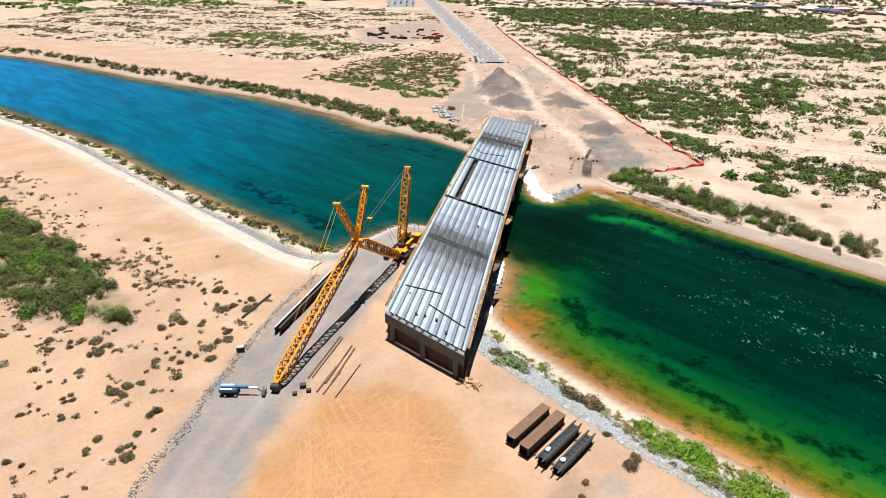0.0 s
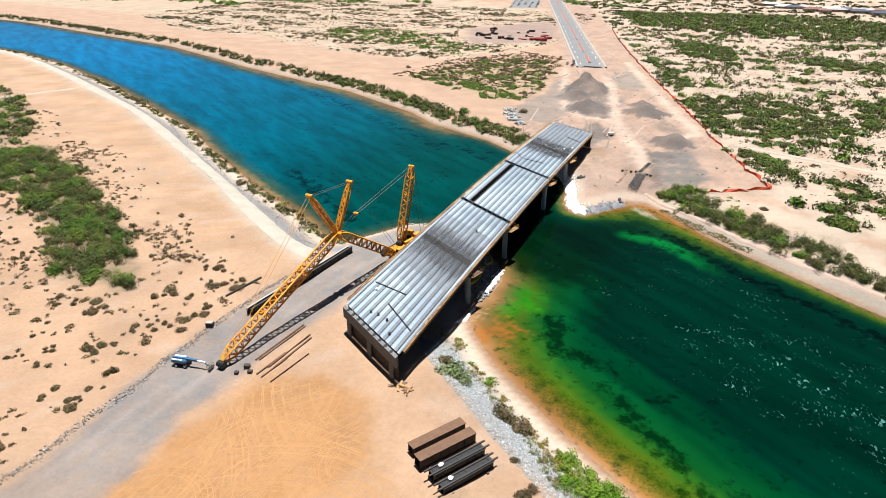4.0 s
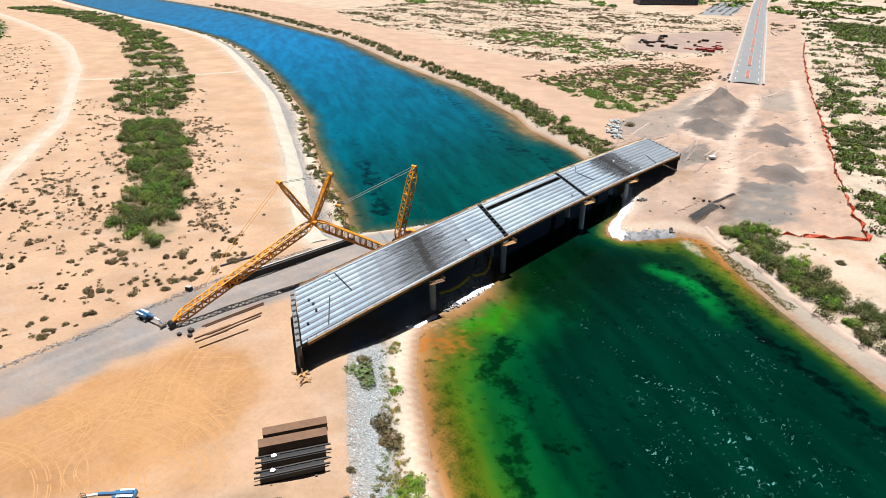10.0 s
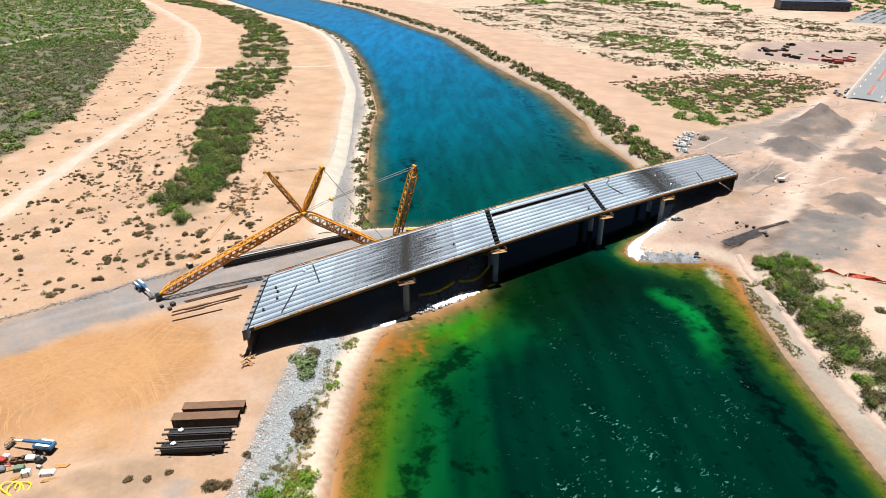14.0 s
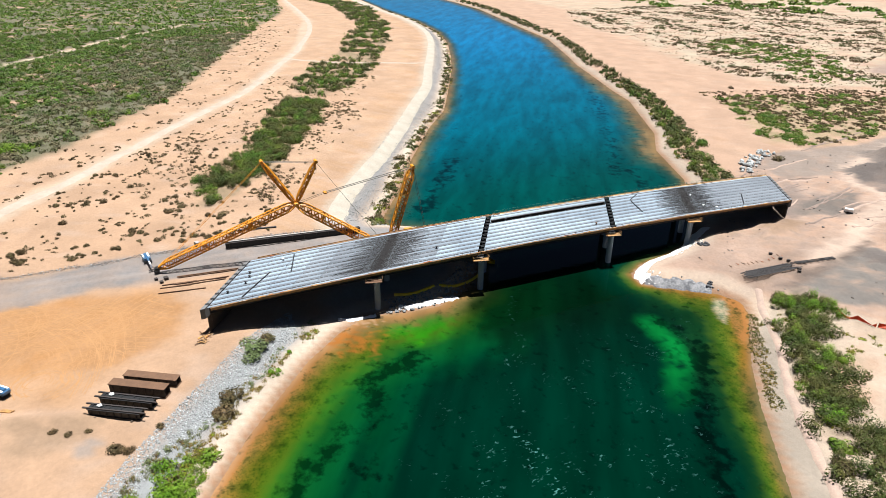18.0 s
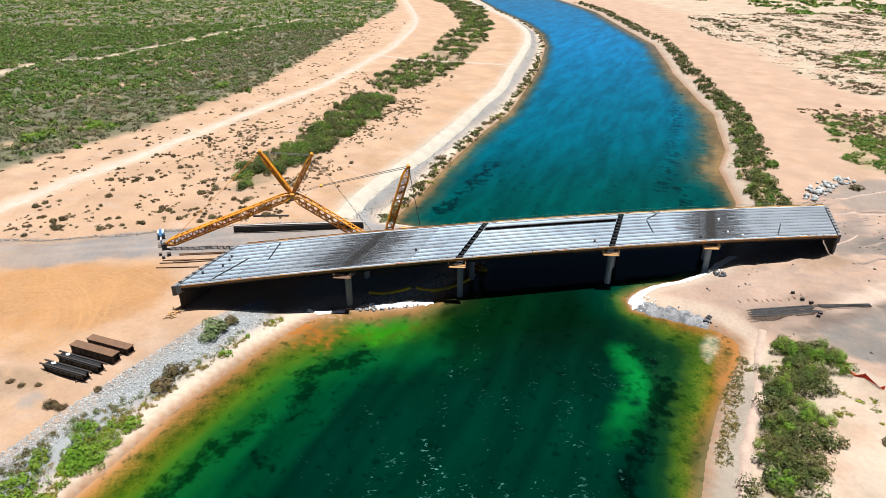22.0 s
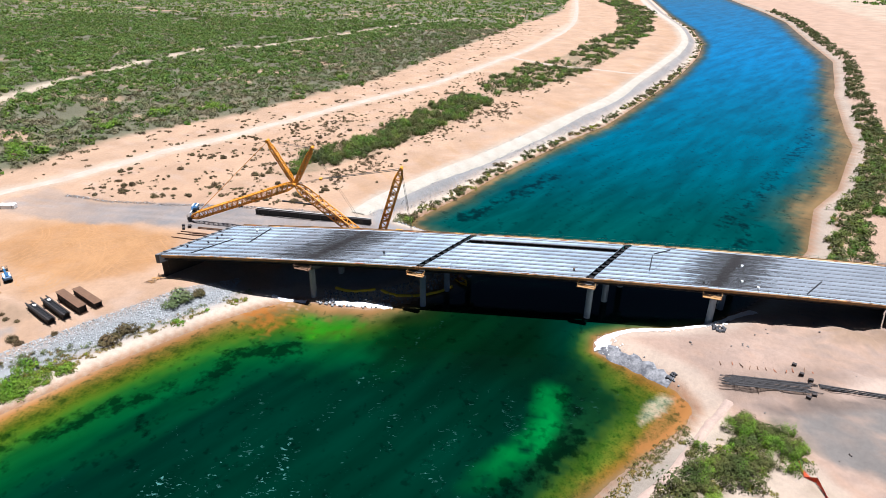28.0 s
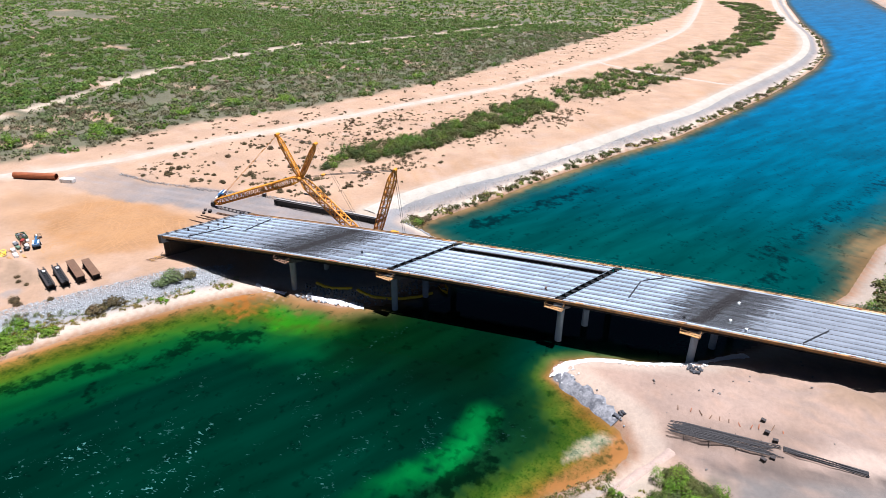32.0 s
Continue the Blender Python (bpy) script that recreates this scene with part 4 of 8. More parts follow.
def slab(bm, u0, u1, v0, v1, w0, w1, step=6.0):
    """A box that follows the deck's curve."""
    n = max(1, round((v1 - v0) / step))
    rings = []
    for i in range(n + 1):
        v = v0 + (v1 - v0) * i / n
        rings.append([bm.verts.new(on_bridge(u, v, w)) for u, w in ((u0, w0), (u1, w0), (u1, w1), (u0, w1))])
    for a, c in zip(rings[:-1], rings[1:]):
        for k in range(4):
            bm.faces.new((a[k], a[(k + 1) % 4], c[(k + 1) % 4], c[k]))
    bm.faces.new(rings[0][::-1])
    bm.faces.new(rings[-1])
    return bm


bridge = thing("bridge", "unfinished steel girder bridge with bare metal decking over the river", "bridge")
SEGMENTS = [(114.6, 185.6), (187.6, 229.8), (231.8, 304.4)]
for a, c in SEGMENTS:
    for g in range(GIRDERS):
        u = -HALF + g * PITCH
        bm = bmesh.new()
        slab(bm, u - 0.25, u + 0.25, a, c, -0.16, -0.1)
        slab(bm, u - 0.03, u + 0.03, a, c, -1.9, -0.16)
        slab(bm, u - 0.28, u + 0.28, a, c, -1.96, -1.9)
        part("girder", bm, STEEL, bridge)
    # cross frames between the girders
    n = round((c - a) / 7.0)
    for i in range(n + 1):
        v = a + 0.3 + (c - a - 0.6) * i / n
        bm = bmesh.new()
        for g in range(GIRDERS - 1):
            u = -HALF + g * PITCH
            beam(bm, on_bridge(u, v, -0.4), on_bridge(u + PITCH, v, -1.7), 0.1, 0.1)
            beam(bm, on_bridge(u, v, -1.7), on_bridge(u + PITCH, v, -0.4), 0.1, 0.1)
            beam(bm, on_bridge(u, v, -1.75), on_bridge(u + PITCH, v, -1.75), 0.12, 0.12)
        part("cross_frame", bm, STEEL, bridge)


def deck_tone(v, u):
    """Sheets take duller tones round the outer piers and over the far span."""
    dulled = smooth01(1.25 - abs(v - 154) / 24) + smooth01((v - 244) / 22) * 0.95 + 0.12 * rng.uniform(-1, 1)
    return ZINC if dulled < 0.35 else MID_ZINC if dulled < 0.75 else SHADED_ZINC


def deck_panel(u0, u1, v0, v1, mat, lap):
    """One sheet of ribbed stay-in-place decking: sunlit and shaded halves painted as tones, dark seated edges."""
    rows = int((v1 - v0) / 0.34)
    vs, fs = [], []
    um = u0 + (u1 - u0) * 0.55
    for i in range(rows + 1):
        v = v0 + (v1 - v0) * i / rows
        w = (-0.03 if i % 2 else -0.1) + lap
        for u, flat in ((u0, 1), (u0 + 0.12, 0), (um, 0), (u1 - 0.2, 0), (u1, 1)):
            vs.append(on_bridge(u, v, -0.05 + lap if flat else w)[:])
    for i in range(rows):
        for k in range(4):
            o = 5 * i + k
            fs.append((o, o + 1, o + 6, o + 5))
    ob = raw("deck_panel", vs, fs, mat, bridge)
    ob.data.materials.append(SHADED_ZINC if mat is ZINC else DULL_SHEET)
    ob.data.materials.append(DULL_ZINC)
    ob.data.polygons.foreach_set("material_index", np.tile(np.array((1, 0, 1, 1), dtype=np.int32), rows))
    return ob


def flange_strip(u, v0, v1):
    bm = bmesh.new()
    slab(bm, u - 0.14, u + 0.14, v0, v1, -0.098, -0.06)
    return part("top_flange", bm, STEEL, bridge)


rng = random.Random(4)
for s, (a, c) in enumerate(SEGMENTS):
    n = max(1, round((c - a) / 6.2))
    for bay in range(GIRDERS - 1):
        if s == 1 and bay == 1:
            continue
        u0, u1 = -HALF + bay * PITCH + 0.14, -HALF + (bay + 1) * PITCH - 0.14
        for i in range(n):
            v0, v1 = a + (c - a) * i / n - 0.02, a + (c - a) * (i + 1) / n + 0.02
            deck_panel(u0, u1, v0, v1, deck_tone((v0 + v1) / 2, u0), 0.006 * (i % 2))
    for side in (-1, 1):
        for i in range(n):
            lo, hi = sorted((side * (HALF + 0.2), side * (HALF + 0.98)))
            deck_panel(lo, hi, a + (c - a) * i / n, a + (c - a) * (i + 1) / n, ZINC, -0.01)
    for g in range(GIRDERS):
        flange_strip(-HALF + g * PITCH, a, c)

# dark plate added under the bay that is still open, to keep sun off the water
bm = bmesh.new()
slab(bm, -HALF + PITCH + 0.3, -HALF + 2 * PITCH - 0.3, SEGMENTS[1][0], SEGMENTS[1][1], -1.7, -1.62)
part("catch_platform", bm, STEEL, bridge, "dark plate added below the open bay")

# rows of shear studs on the flanges
vs, fs = [], []
for a, c in SEGMENTS:
    for g in range(GIRDERS):
        for v in np.arange(a + 0.5, c - 0.3, 1.2):
            for off in (-0.07, 0.07):
                p = on_bridge(-HALF + g * PITCH + off, v, -0.06)
                o = len(vs)
                r = 0.035
                for dx, dy, dz in ((-r, -r, 0), (r, -r, 0), (r, r, 0), (-r, r, 0), (-r, -r, 0.15), (r, -r, 0.15), (r, r, 0.15), (-r, r, 0.15)):
                    vs.append((p.x + dx, p.y + dy, p.z + dz))
                fs += [(o, o + 1, o + 5, o + 4), (o + 1, o + 2, o + 6, o + 5), (o + 2, o + 3, o + 7, o + 6), (o + 3, o, o + 4, o + 7), (o + 4, o + 5, o + 6, o + 7)]
studs = raw("shear_studs", vs, fs, ZINC, bridge)
tagged(studs, "rows of short steel studs", kind="stuff")

# mats of reinforcing bars laid over the two outer piers
for v0, v1, gap in ((147.5, 164.0, 0.19), (154.6, 157.6, 0.11), (253.5, 271.5, 0.19), (260.3, 263.5, 0.11)):
    bm = bmesh.new()
    for u in np.arange(-HALF + 0.1, HALF, gap):
        j = rng.uniform(-4.5, 4.5) if gap > 0.12 else rng.uniform(-0.8, 0.8)
        slab(bm, u - 0.022, u + 0.022, v0 + j, v1 + j, 0.1, 0.14, 20)
    for v in np.arange(v0, v1, 0.5 if gap > 0.12 else 0.2):
        beam(bm, on_bridge(-HALF, v, 0.08), on_bridge(HALF, v, 0.08), 0.04, 0.04)
    part("bar_mat", bm, REBAR, bridge, "mat of dark reinforcing bars")

# open joints over the two inner piers
for v in (186.6, 230.8):
    for g in range(GIRDERS):
        u = -HALF + g * PITCH
        bm = bmesh.new()
        m = Matrix.Translation(on_bridge(u, v, -0.5))
        box(bm, (0, 0, 0), (0.75, 1.5, 1.1), m, 0.25)
        box(bm, (0, 0, 0.57), (0.5, 1.9, 0.05), m)
        part("splice_box", bm, BLACK_STEEL, bridge)
    # Plate added under the gap to stop sun streaks on the water.
    bm = bmesh.new()
    slab(bm, -10.4, 10.4, v - 1.25, v + 1.25, -1.99, -1.93)
    part("joint_tray", bm, BLACK_STEEL, bridge, "dark plate added below the open joint")
    for side in (-1.0, 1.0):
        bm = bmesh.new()
        beam(bm, on_bridge(-HALF, v + side, -0.06), on_bridge(HALF, v + side, -0.06), 0.1, 0.14)
        part("edge_angle", bm, ZINC, bridge)

# timber forms that overhang both edges
for side in (-1, 1):
    for i in range(38):
        v0, v1 = 116.0 + i * 4.96, 116.0 + (i + 1) * 4.96 - 0.004
        if v1 > 304.5:
            break
        bm = bmesh.new()
        a, c = sorted((side * (HALF + 1.0), side * EDGE))
        slab(bm, a, c, v0, v1, -0.14, -0.04)
        part("form_panel", bm, NEW_PLY if side < 0 and v0 > 186 else PLYWOOD, bridge)
        bm = bmesh.new()
        a, c = sorted((side * EDGE, side * (EDGE + 0.09)))
        slab(bm, a, c, v0, v1, -0.5, 0.18)
        part("edge_board", bm, TIMBER, bridge)
        if i % 2 == 0:
            for v in (v0 + 0.6, v0 + 3.0):
                bm = bmesh.new()
                beam(bm, on_bridge(side * EDGE, v, -0.25), on_bridge(side * HALF, v, -1.8), 0.08, 0.08)
                beam(bm, on_bridge(side * EDGE, v, -0.2), on_bridge(side * HALF, v, -0.2), 0.08, 0.1)
                part("form_bracket", bm, BROWN_STEEL, bridge)

# loose boards, offcuts and sheets left along the deck edges
rng = random.Random(41)
for side in (-1, 1):
    for k in range(46):
        v = rng.uniform(117, 303)
        u = side * rng.uniform(HALF + 0.9, EDGE - 0.2)
        p = on_bridge(u, v, 0.0)
        bm = bmesh.new()
        ln = rng.uniform(0.5, 2.6)
        box(bm, (p.x, p.y, p.z + 0.0), (rng.uniform(0.12, 0.5), ln, rng.uniform(0.05, 0.25)), None)
        part("loose_board", bm, rng.choice((TIMBER, TIMBER, ORANGE_PIPE, PLYWOOD, BROWN_STEEL, PALE_CONCRETE)), bridge)

# guard rails
for side, a, c, mat in ((-1, 188.0, 304.0, GREEN_NET), (1, 116.0, 304.0, BROWN_STEEL)):
    n = int((c - a) / 2.4)
    for i in range(n + 1):
        v = a + (c - a) * i / n
        bm = bmesh.new()
        beam(bm, on_bridge(side * (EDGE - 0.1), v, -0.05), on_bridge(side * (EDGE - 0.1), v, 1.05), 0.05, 0.05)
        part("rail_post", bm, mat, bridge)
    if side < 0:
        for w in (0.55, 1.05):
            bm = bmesh.new()
            slab(bm, side * EDGE + 0.08, side * EDGE + 0.12, a, c, w, w + 0.04, 8)
            part("rail", bm, mat, bridge)

# piers
for v in STATIONS[1:5]:
    bm = bmesh.new()
    vs = []
    for u, w in ((-10.6, -2.0), (10.6, -2.0), (10.6, -3.0), (8.2, -3.7), (-8.2, -3.7), (-10.6, -3.0)):
        vs.append((u, w))
    faces = []
    for dv in (-0.95, 0.95):
        faces.append([bm.verts.new(on_bridge(u, v + dv, w)) for u, w in vs])
    bm.faces.new(faces[0])
    bm.faces.new(faces[1][::-1])
    for k in range(6):
        bm.faces.new((faces[0][k], faces[1][k], faces[1][(k + 1) % 6], faces[0][(k + 1) % 6]))
    bmesh.ops.recalc_face_normals(bm, faces=bm.faces)
    part("pier_cap", bm, CONCRETE, bridge)
    for u in (-9.1, 0.0, 9.1):
        p = on_bridge(u, v, -3.2)
        bm = bmesh.new()
        rod(bm, (p.x, p.y, -9.0), p, 0.85, 24)
        part("column", bm, BLUE_CONCRETE, bridge)
    for g in range(GIRDERS):
        bm = bmesh.new()
        p = on_bridge(-HALF + g * PITCH, v, -1.98)
        box(bm, p, (0.6, 0.7, 0.12))
        part("bearing", bm, RUBBER, bridge)
# abutments: a back wall on columns
for v, s in ((113.6, -1), (305.4, 1)):
    bm = bmesh.new()
    ring = []
    for dv in (-0.55, 0.55):
        ring.append([bm.verts.new(on_bridge(u, v + dv, w)) for u, w in ((-10.6, -0.12), (10.6, -0.12), (10.6, -2.8), (-10.6, -2.8))])
    bm.faces.new(ring[0][::-1])
    bm.faces.new(ring[1])
    for k in range(4):
        bm.faces.new((ring[0][k], ring[0][(k + 1) % 4], ring[1][(k + 1) % 4], ring[1][k]))
    bmesh.ops.recalc_face_normals(bm, faces=bm.faces)
    part("abutment_wall", bm, CONCRETE, bridge)
    for u in (-8.6, 0.0, 8.6):
        p = on_bridge(u, v - s * 0.1, -2.2)
        bm = bmesh.new()
        box(bm, (p.x, p.y, p.z / 2 - 1.0), (1.1, 0.9, p.z + 2.2), None, 0.06)
        part("abutment_column", bm, CONCRETE, bridge)
    # timber lagging that closes the abutment behind its columns
    for k in range(12):
        bm = bmesh.new()
        u0, u1 = -10.4 + k * 20.8 / 12, -10.4 + (k + 1) * 20.8 / 12 - 0.03
        foot = min(ground_z(*on_bridge(q_, v - s * 0.75)[:2]) for q_ in (u0, u1)) - 0.3
        vv = [bm.verts.new((*on_bridge(q_, v - s * dv)[:2], z_)) for z_ in (foot, deck_z(v) - 2.6) for q_, dv in ((u0, 0.68), (u1, 0.68), (u1, 0.84), (u0, 0.84))]
        for f in ((0, 1, 2, 3), (4, 5, 6, 7), (0, 1, 5, 4), (1, 2, 6, 5), (2, 3, 7, 6), (3, 0, 4, 7)):
            bm.faces.new([vv[i] for i in f])
        bmesh.ops.recalc_face_normals(bm, faces=bm.faces)
        part("lagging_board", bm, BARK, bridge)
    # girder ends in pockets along the wall's top
    for g in range(GIRDERS - 1):
        bm = bmesh.new()
        p = on_bridge(-HALF + (g + 0.5) * PITCH, v + s * -0.1, -0.1)
        box(bm, p, (0.75, 0.95, 0.16), Matrix.Identity(4), 0.03)
        part("bearing_pocket", bm, BLACK_STEEL, bridge)

# hanging work platforms at the pier caps, on the downstream side
for i, v in enumerate(STATIONS[1:5]):
    p = on_bridge(11.6, v, 0)
    th = thing("work_platform", "small timber work platform hung beside the pier cap", "platform", "pier platforms", (p.x + 0.1, p.y, p.z - 1.9), -14)
    bm = bmesh.new()
    box(bm, (0.25, 0, 0), (1.7, 4.6, 0.12))
    part("platform_floor", bm, TIMBER if i else BROWN_STEEL, th)
    for sx, sy in ((-1, -1), (1, -1), (-1, 1), (1, 1)):
        bm = bmesh.new()
        beam(bm, (sx * 1.05, sy * 2.2, 0), (sx * 1.05, sy * 2.2, 1.9 if sx < 0 else 1.1), 0.08, 0.08)
        part("post", bm, BROWN_STEEL, th)
    for z in (0.55, 1.05):
        bm = bmesh.new()
        beam(bm, (1.05, -2.2, z), (1.05, 2.2, z), 0.06, 0.1)
        beam(bm, (-1.05, -2.2, z), (1.05, -2.2, z), 0.06, 0.1)
        beam(bm, (-1.05, 2.2, z), (1.05, 2.2, z), 0.06, 0.1)
        part("guard_rail", bm, TIMBER if i != 0 else BROWN_STEEL, th)


# ---- the crawler crane ----
crane = thing("crawler_crane", "orange-yellow lattice-boom crawler crane with its jib lowered to the ground", "crane")


def lattice(name, p, q, w, bays, mat=CRANE_YELLOW, taper=1.2, h=None, chord=0.23, lace=0.15):
    """A four-chord lattice section from p to q that narrows at its ends."""
    p, q = Vector(p), Vector(q)
    d = q - p
    y = d.normalized()
    x = y.cross(Vector((0, 0, 1)))
    x = x.normalized() if x.length > 0.2 else Vector((1, 0, 0))
    z = x.cross(y)
    h = h or w
    bm = bmesh.new()
    rows = []
    n = bays
    for i in range(n + 1):
        t = i / n
        k = min(1.0, 0.3 + t * n / taper / 3.0, 0.3 + (1 - t) * n / taper / 3.0)
        c = p + d * t
        rows.append([c + x * (sx * w / 2 * k) + z * (sz * h / 2 * k) for sx, sz in ((-1, -1), (1, -1), (1, 1), (-1, 1))])
    for i, (a, c) in enumerate(zip(rows[:-1], rows[1:])):
        for k in range(4):
            rod(bm, a[k], c[k], chord, 5)
            k2 = (k + 1) % 4
            if (i + k) % 2:
                rod(bm, a[k], c[k2], lace, 4)
            else:
                rod(bm, a[k2], c[k], lace, 4)
    for row in (rows[0], rows[-1], rows[n // 3], rows[2 * n // 3]):
        for k in range(4):
            rod(bm, row[k], row[(k + 1) % 4], lace * 1.3, 4)
    return part(name, bm, mat, crane)


JOINT, JIB_TIP = Vector((-50.4, 136.4, 17.6)), Vector((-56.3, 97.0, 1.6))
FOOT, MAST_FOOT, MAST_TIP = Vector((-46.2, 158.5, 2.6)), Vector((-46.6, 163.6, 3.0)), Vector((-45.8, 170.8, 25.9))
STRUT_A, STRUT_B, EQUAL = Vector((-51.9, 128.4, 30.6)), Vector((-49.7, 143.0, 29.7)), Vector((-49.7, 145.0, 20.1))
lattice("main_boom", FOOT, JOINT, 2.3, 24)
lattice("jib", JOINT, JIB_TIP, 2.1, 42)
lattice("derrick_mast", MAST_FOOT, MAST_TIP, 2.0, 20)
lattice("jib_strut", JOINT, STRUT_A, 1.1, 15)
lattice("jib_strut", JOINT, STRUT_B, 1.1, 14)


def line(p, q, r=0.055, mat=CABLE, name="pendant"):
    bm = bmesh.new()
    rod(bm, p, q, r, 5)
    return part(name, bm, mat, crane)


def off(p, dx):
    return Vector(p) + Vector((dx, 0, 0))


for dx in (-0.7, 0.7):
    line(off(MAST_TIP, dx), off(EQUAL, dx * 0.6), 0.1)
    line(off(EQUAL, dx * 0.6), off(JOINT, dx), 0.05)
    line(off(STRUT_A, dx * 0.7), off(STRUT_B, dx * 0.7), 0.06)
    line(off(STRUT_A, dx * 0.7), off(JIB_TIP, dx) + Vector((0, 1.5, 1)), 0.05, CRANE_YELLOW)
    line(off(STRUT_B, dx * 0.7), off(FOOT, dx) + Vector((0, 2, 0.8)), 0.04)
    line(off(MAST_TIP, dx), Vector((-44.2 + dx, 174.5, 3.4)), 0.06)
bm = bmesh.new()
box(bm, EQUAL, (1.4, 0.9, 0.6), None, 0.1)
part("equaliser", bm, CRANE_YELLOW, crane)
for p in (MAST_TIP, STRUT_A, STRUT_B):
    bm = bmesh.new()
    rod(bm, p + Vector((-0.9, 0, 0.1)), p + Vector((0.9, 0, 0.1)), 0.5, 12)
    part("sheave", bm, CRANE_YELLOW, crane)
bm = bmesh.new()
rod(bm, JOINT + Vector((-1.5, 0, 0)), JOINT + Vector((1.5, 0, 0)), 0.5, 12)
box(bm, JOINT, (2.4, 1.4, 1.2), None, 0.2)
part("boom_head", bm, CRANE_YELLOW, crane)
bm = bmesh.new()
rod(bm, JIB_TIP + Vector((-0.9, -0.6, -0.5)), JIB_TIP + Vector((0.9, -0.6, -0.5)), 0.75, 14)
box(bm, JIB_TIP + Vector((0.2, -0.8, -0.8)), (1.5, 1.2, 0.9), None, 0.2)
part("jib_head", bm, BLACK_STEEL, crane)
AX = Matrix.Translation((-46.0, 163.0, ground_z(-46, 163))) @ pose(0, 0, 0, 0, 0, -11)
for sx in (-1, 1):
    bm = bmesh.new()
    pts = []
    for k in range(20):
        a = 2 * math.pi * k / 20
        pts.append((0.72 * math.cos(a) + (4.2 if math.cos(a) > 0 else -4.2), 0.75 + 0.72 * math.sin(a)))
    f1 = [bm.verts.new(AX @ Vector((sx * 3.4 - 0.65, y, z))) for y, z in pts]
    f2 = [bm.verts.new(AX @ Vector((sx * 3.4 + 0.65, y, z))) for y, z in pts]
    bm.faces.new(f1)
    bm.faces.new(f2[::-1])
    for k in range(20):
        bm.faces.new((f1[k], f1[(k + 1) % 20], f2[(k + 1) % 20], f2[k]))
    for k in range(26):
        box(bm, (sx * 3.4, -4.4 + k * 0.35, 1.5), (1.4, 0.12, 0.08), AX)
    bmesh.ops.recalc_face_normals(bm, faces=bm.faces)
    part("crawler_track", bm, BLACK_STEEL, crane)
bm = bmesh.new()
box(bm, (0, 0, 1.2), (5.6, 3.4, 0.9), AX, 0.2)
rod(bm, AX @ Vector((0, 0, 1.6)), AX @ Vector((0, 0, 2.1)), 1.7, 20)
part("car_body", bm, BLACK_STEEL, crane)
bm = bmesh.new()
box(bm, (0, 1.0, 2.6), (3.0, 10.5, 1.0), AX, 0.12)
box(bm, (-1.2, 2.6, 3.6), (0.9, 4.0, 1.4), AX, 0.1)
box(bm, (1.2, 2.6, 3.5), (0.9, 4.4, 1.2), AX, 0.1)
part("upper_frame", bm, CRANE_YELLOW, crane)
for y in (-0.5, 2.2, 4.6):
    bm = bmesh.new()
    rod(bm, AX @ Vector((-0.9, y, 3.6)), AX @ Vector((0.9, y, 3.6)), 0.75, 16)
    part("winch_drum", bm, BLACK_STEEL, crane)
bm = bmesh.new()
box(bm, (2.6, -3.6, 3.1), (1.5, 2.2, 2.0), AX, 0.15)
cab = part("cab", bm, CRANE_YELLOW, crane)
bm = bmesh.new()
box(bm, (2.6, -4.75, 3.4), (1.2, 0.06, 1.1), AX)
box(bm, (3.38, -3.7, 3.4), (0.06, 1.6, 1.0), AX)
part("window", bm, GLASS_DARK, cab)
for sx in (-1, 1):
    for k in range(4):
        bm = bmesh.new()
        box(bm, (sx * 1.9, 6.2, 2.5 + k * 0.72), (2.6, 2.4, 0.68), AX, 0.08)
        part("counterweight", bm, CRANE_YELLOW, crane)


# ---- steel lying about ----
def i_girder(bm, p, q, depth, width, flange=0.06, web=0.04):
    p, q = Vector(p), Vector(q)
    up = Vector((0, 0, 1))
    beam(bm, p + up * (depth - flange / 2), q + up * (depth - flange / 2), width, flange)
    beam(bm, p + up * flange / 2, q + up * flange / 2, width, flange)
    beam(bm, p + up * depth / 2, q + up * depth / 2, web, depth - 2 * flange)
    n = max(2, int((q - p).length / 3))
    for i in range(n + 1):
        c = p + (q - p) * (i / n)
        d = (q - p).normalized() * 0.02
        beam(bm, c - d + up * depth / 2, c + d + up * depth / 2, width * 0.9, depth - 2 * flange)
    return bm


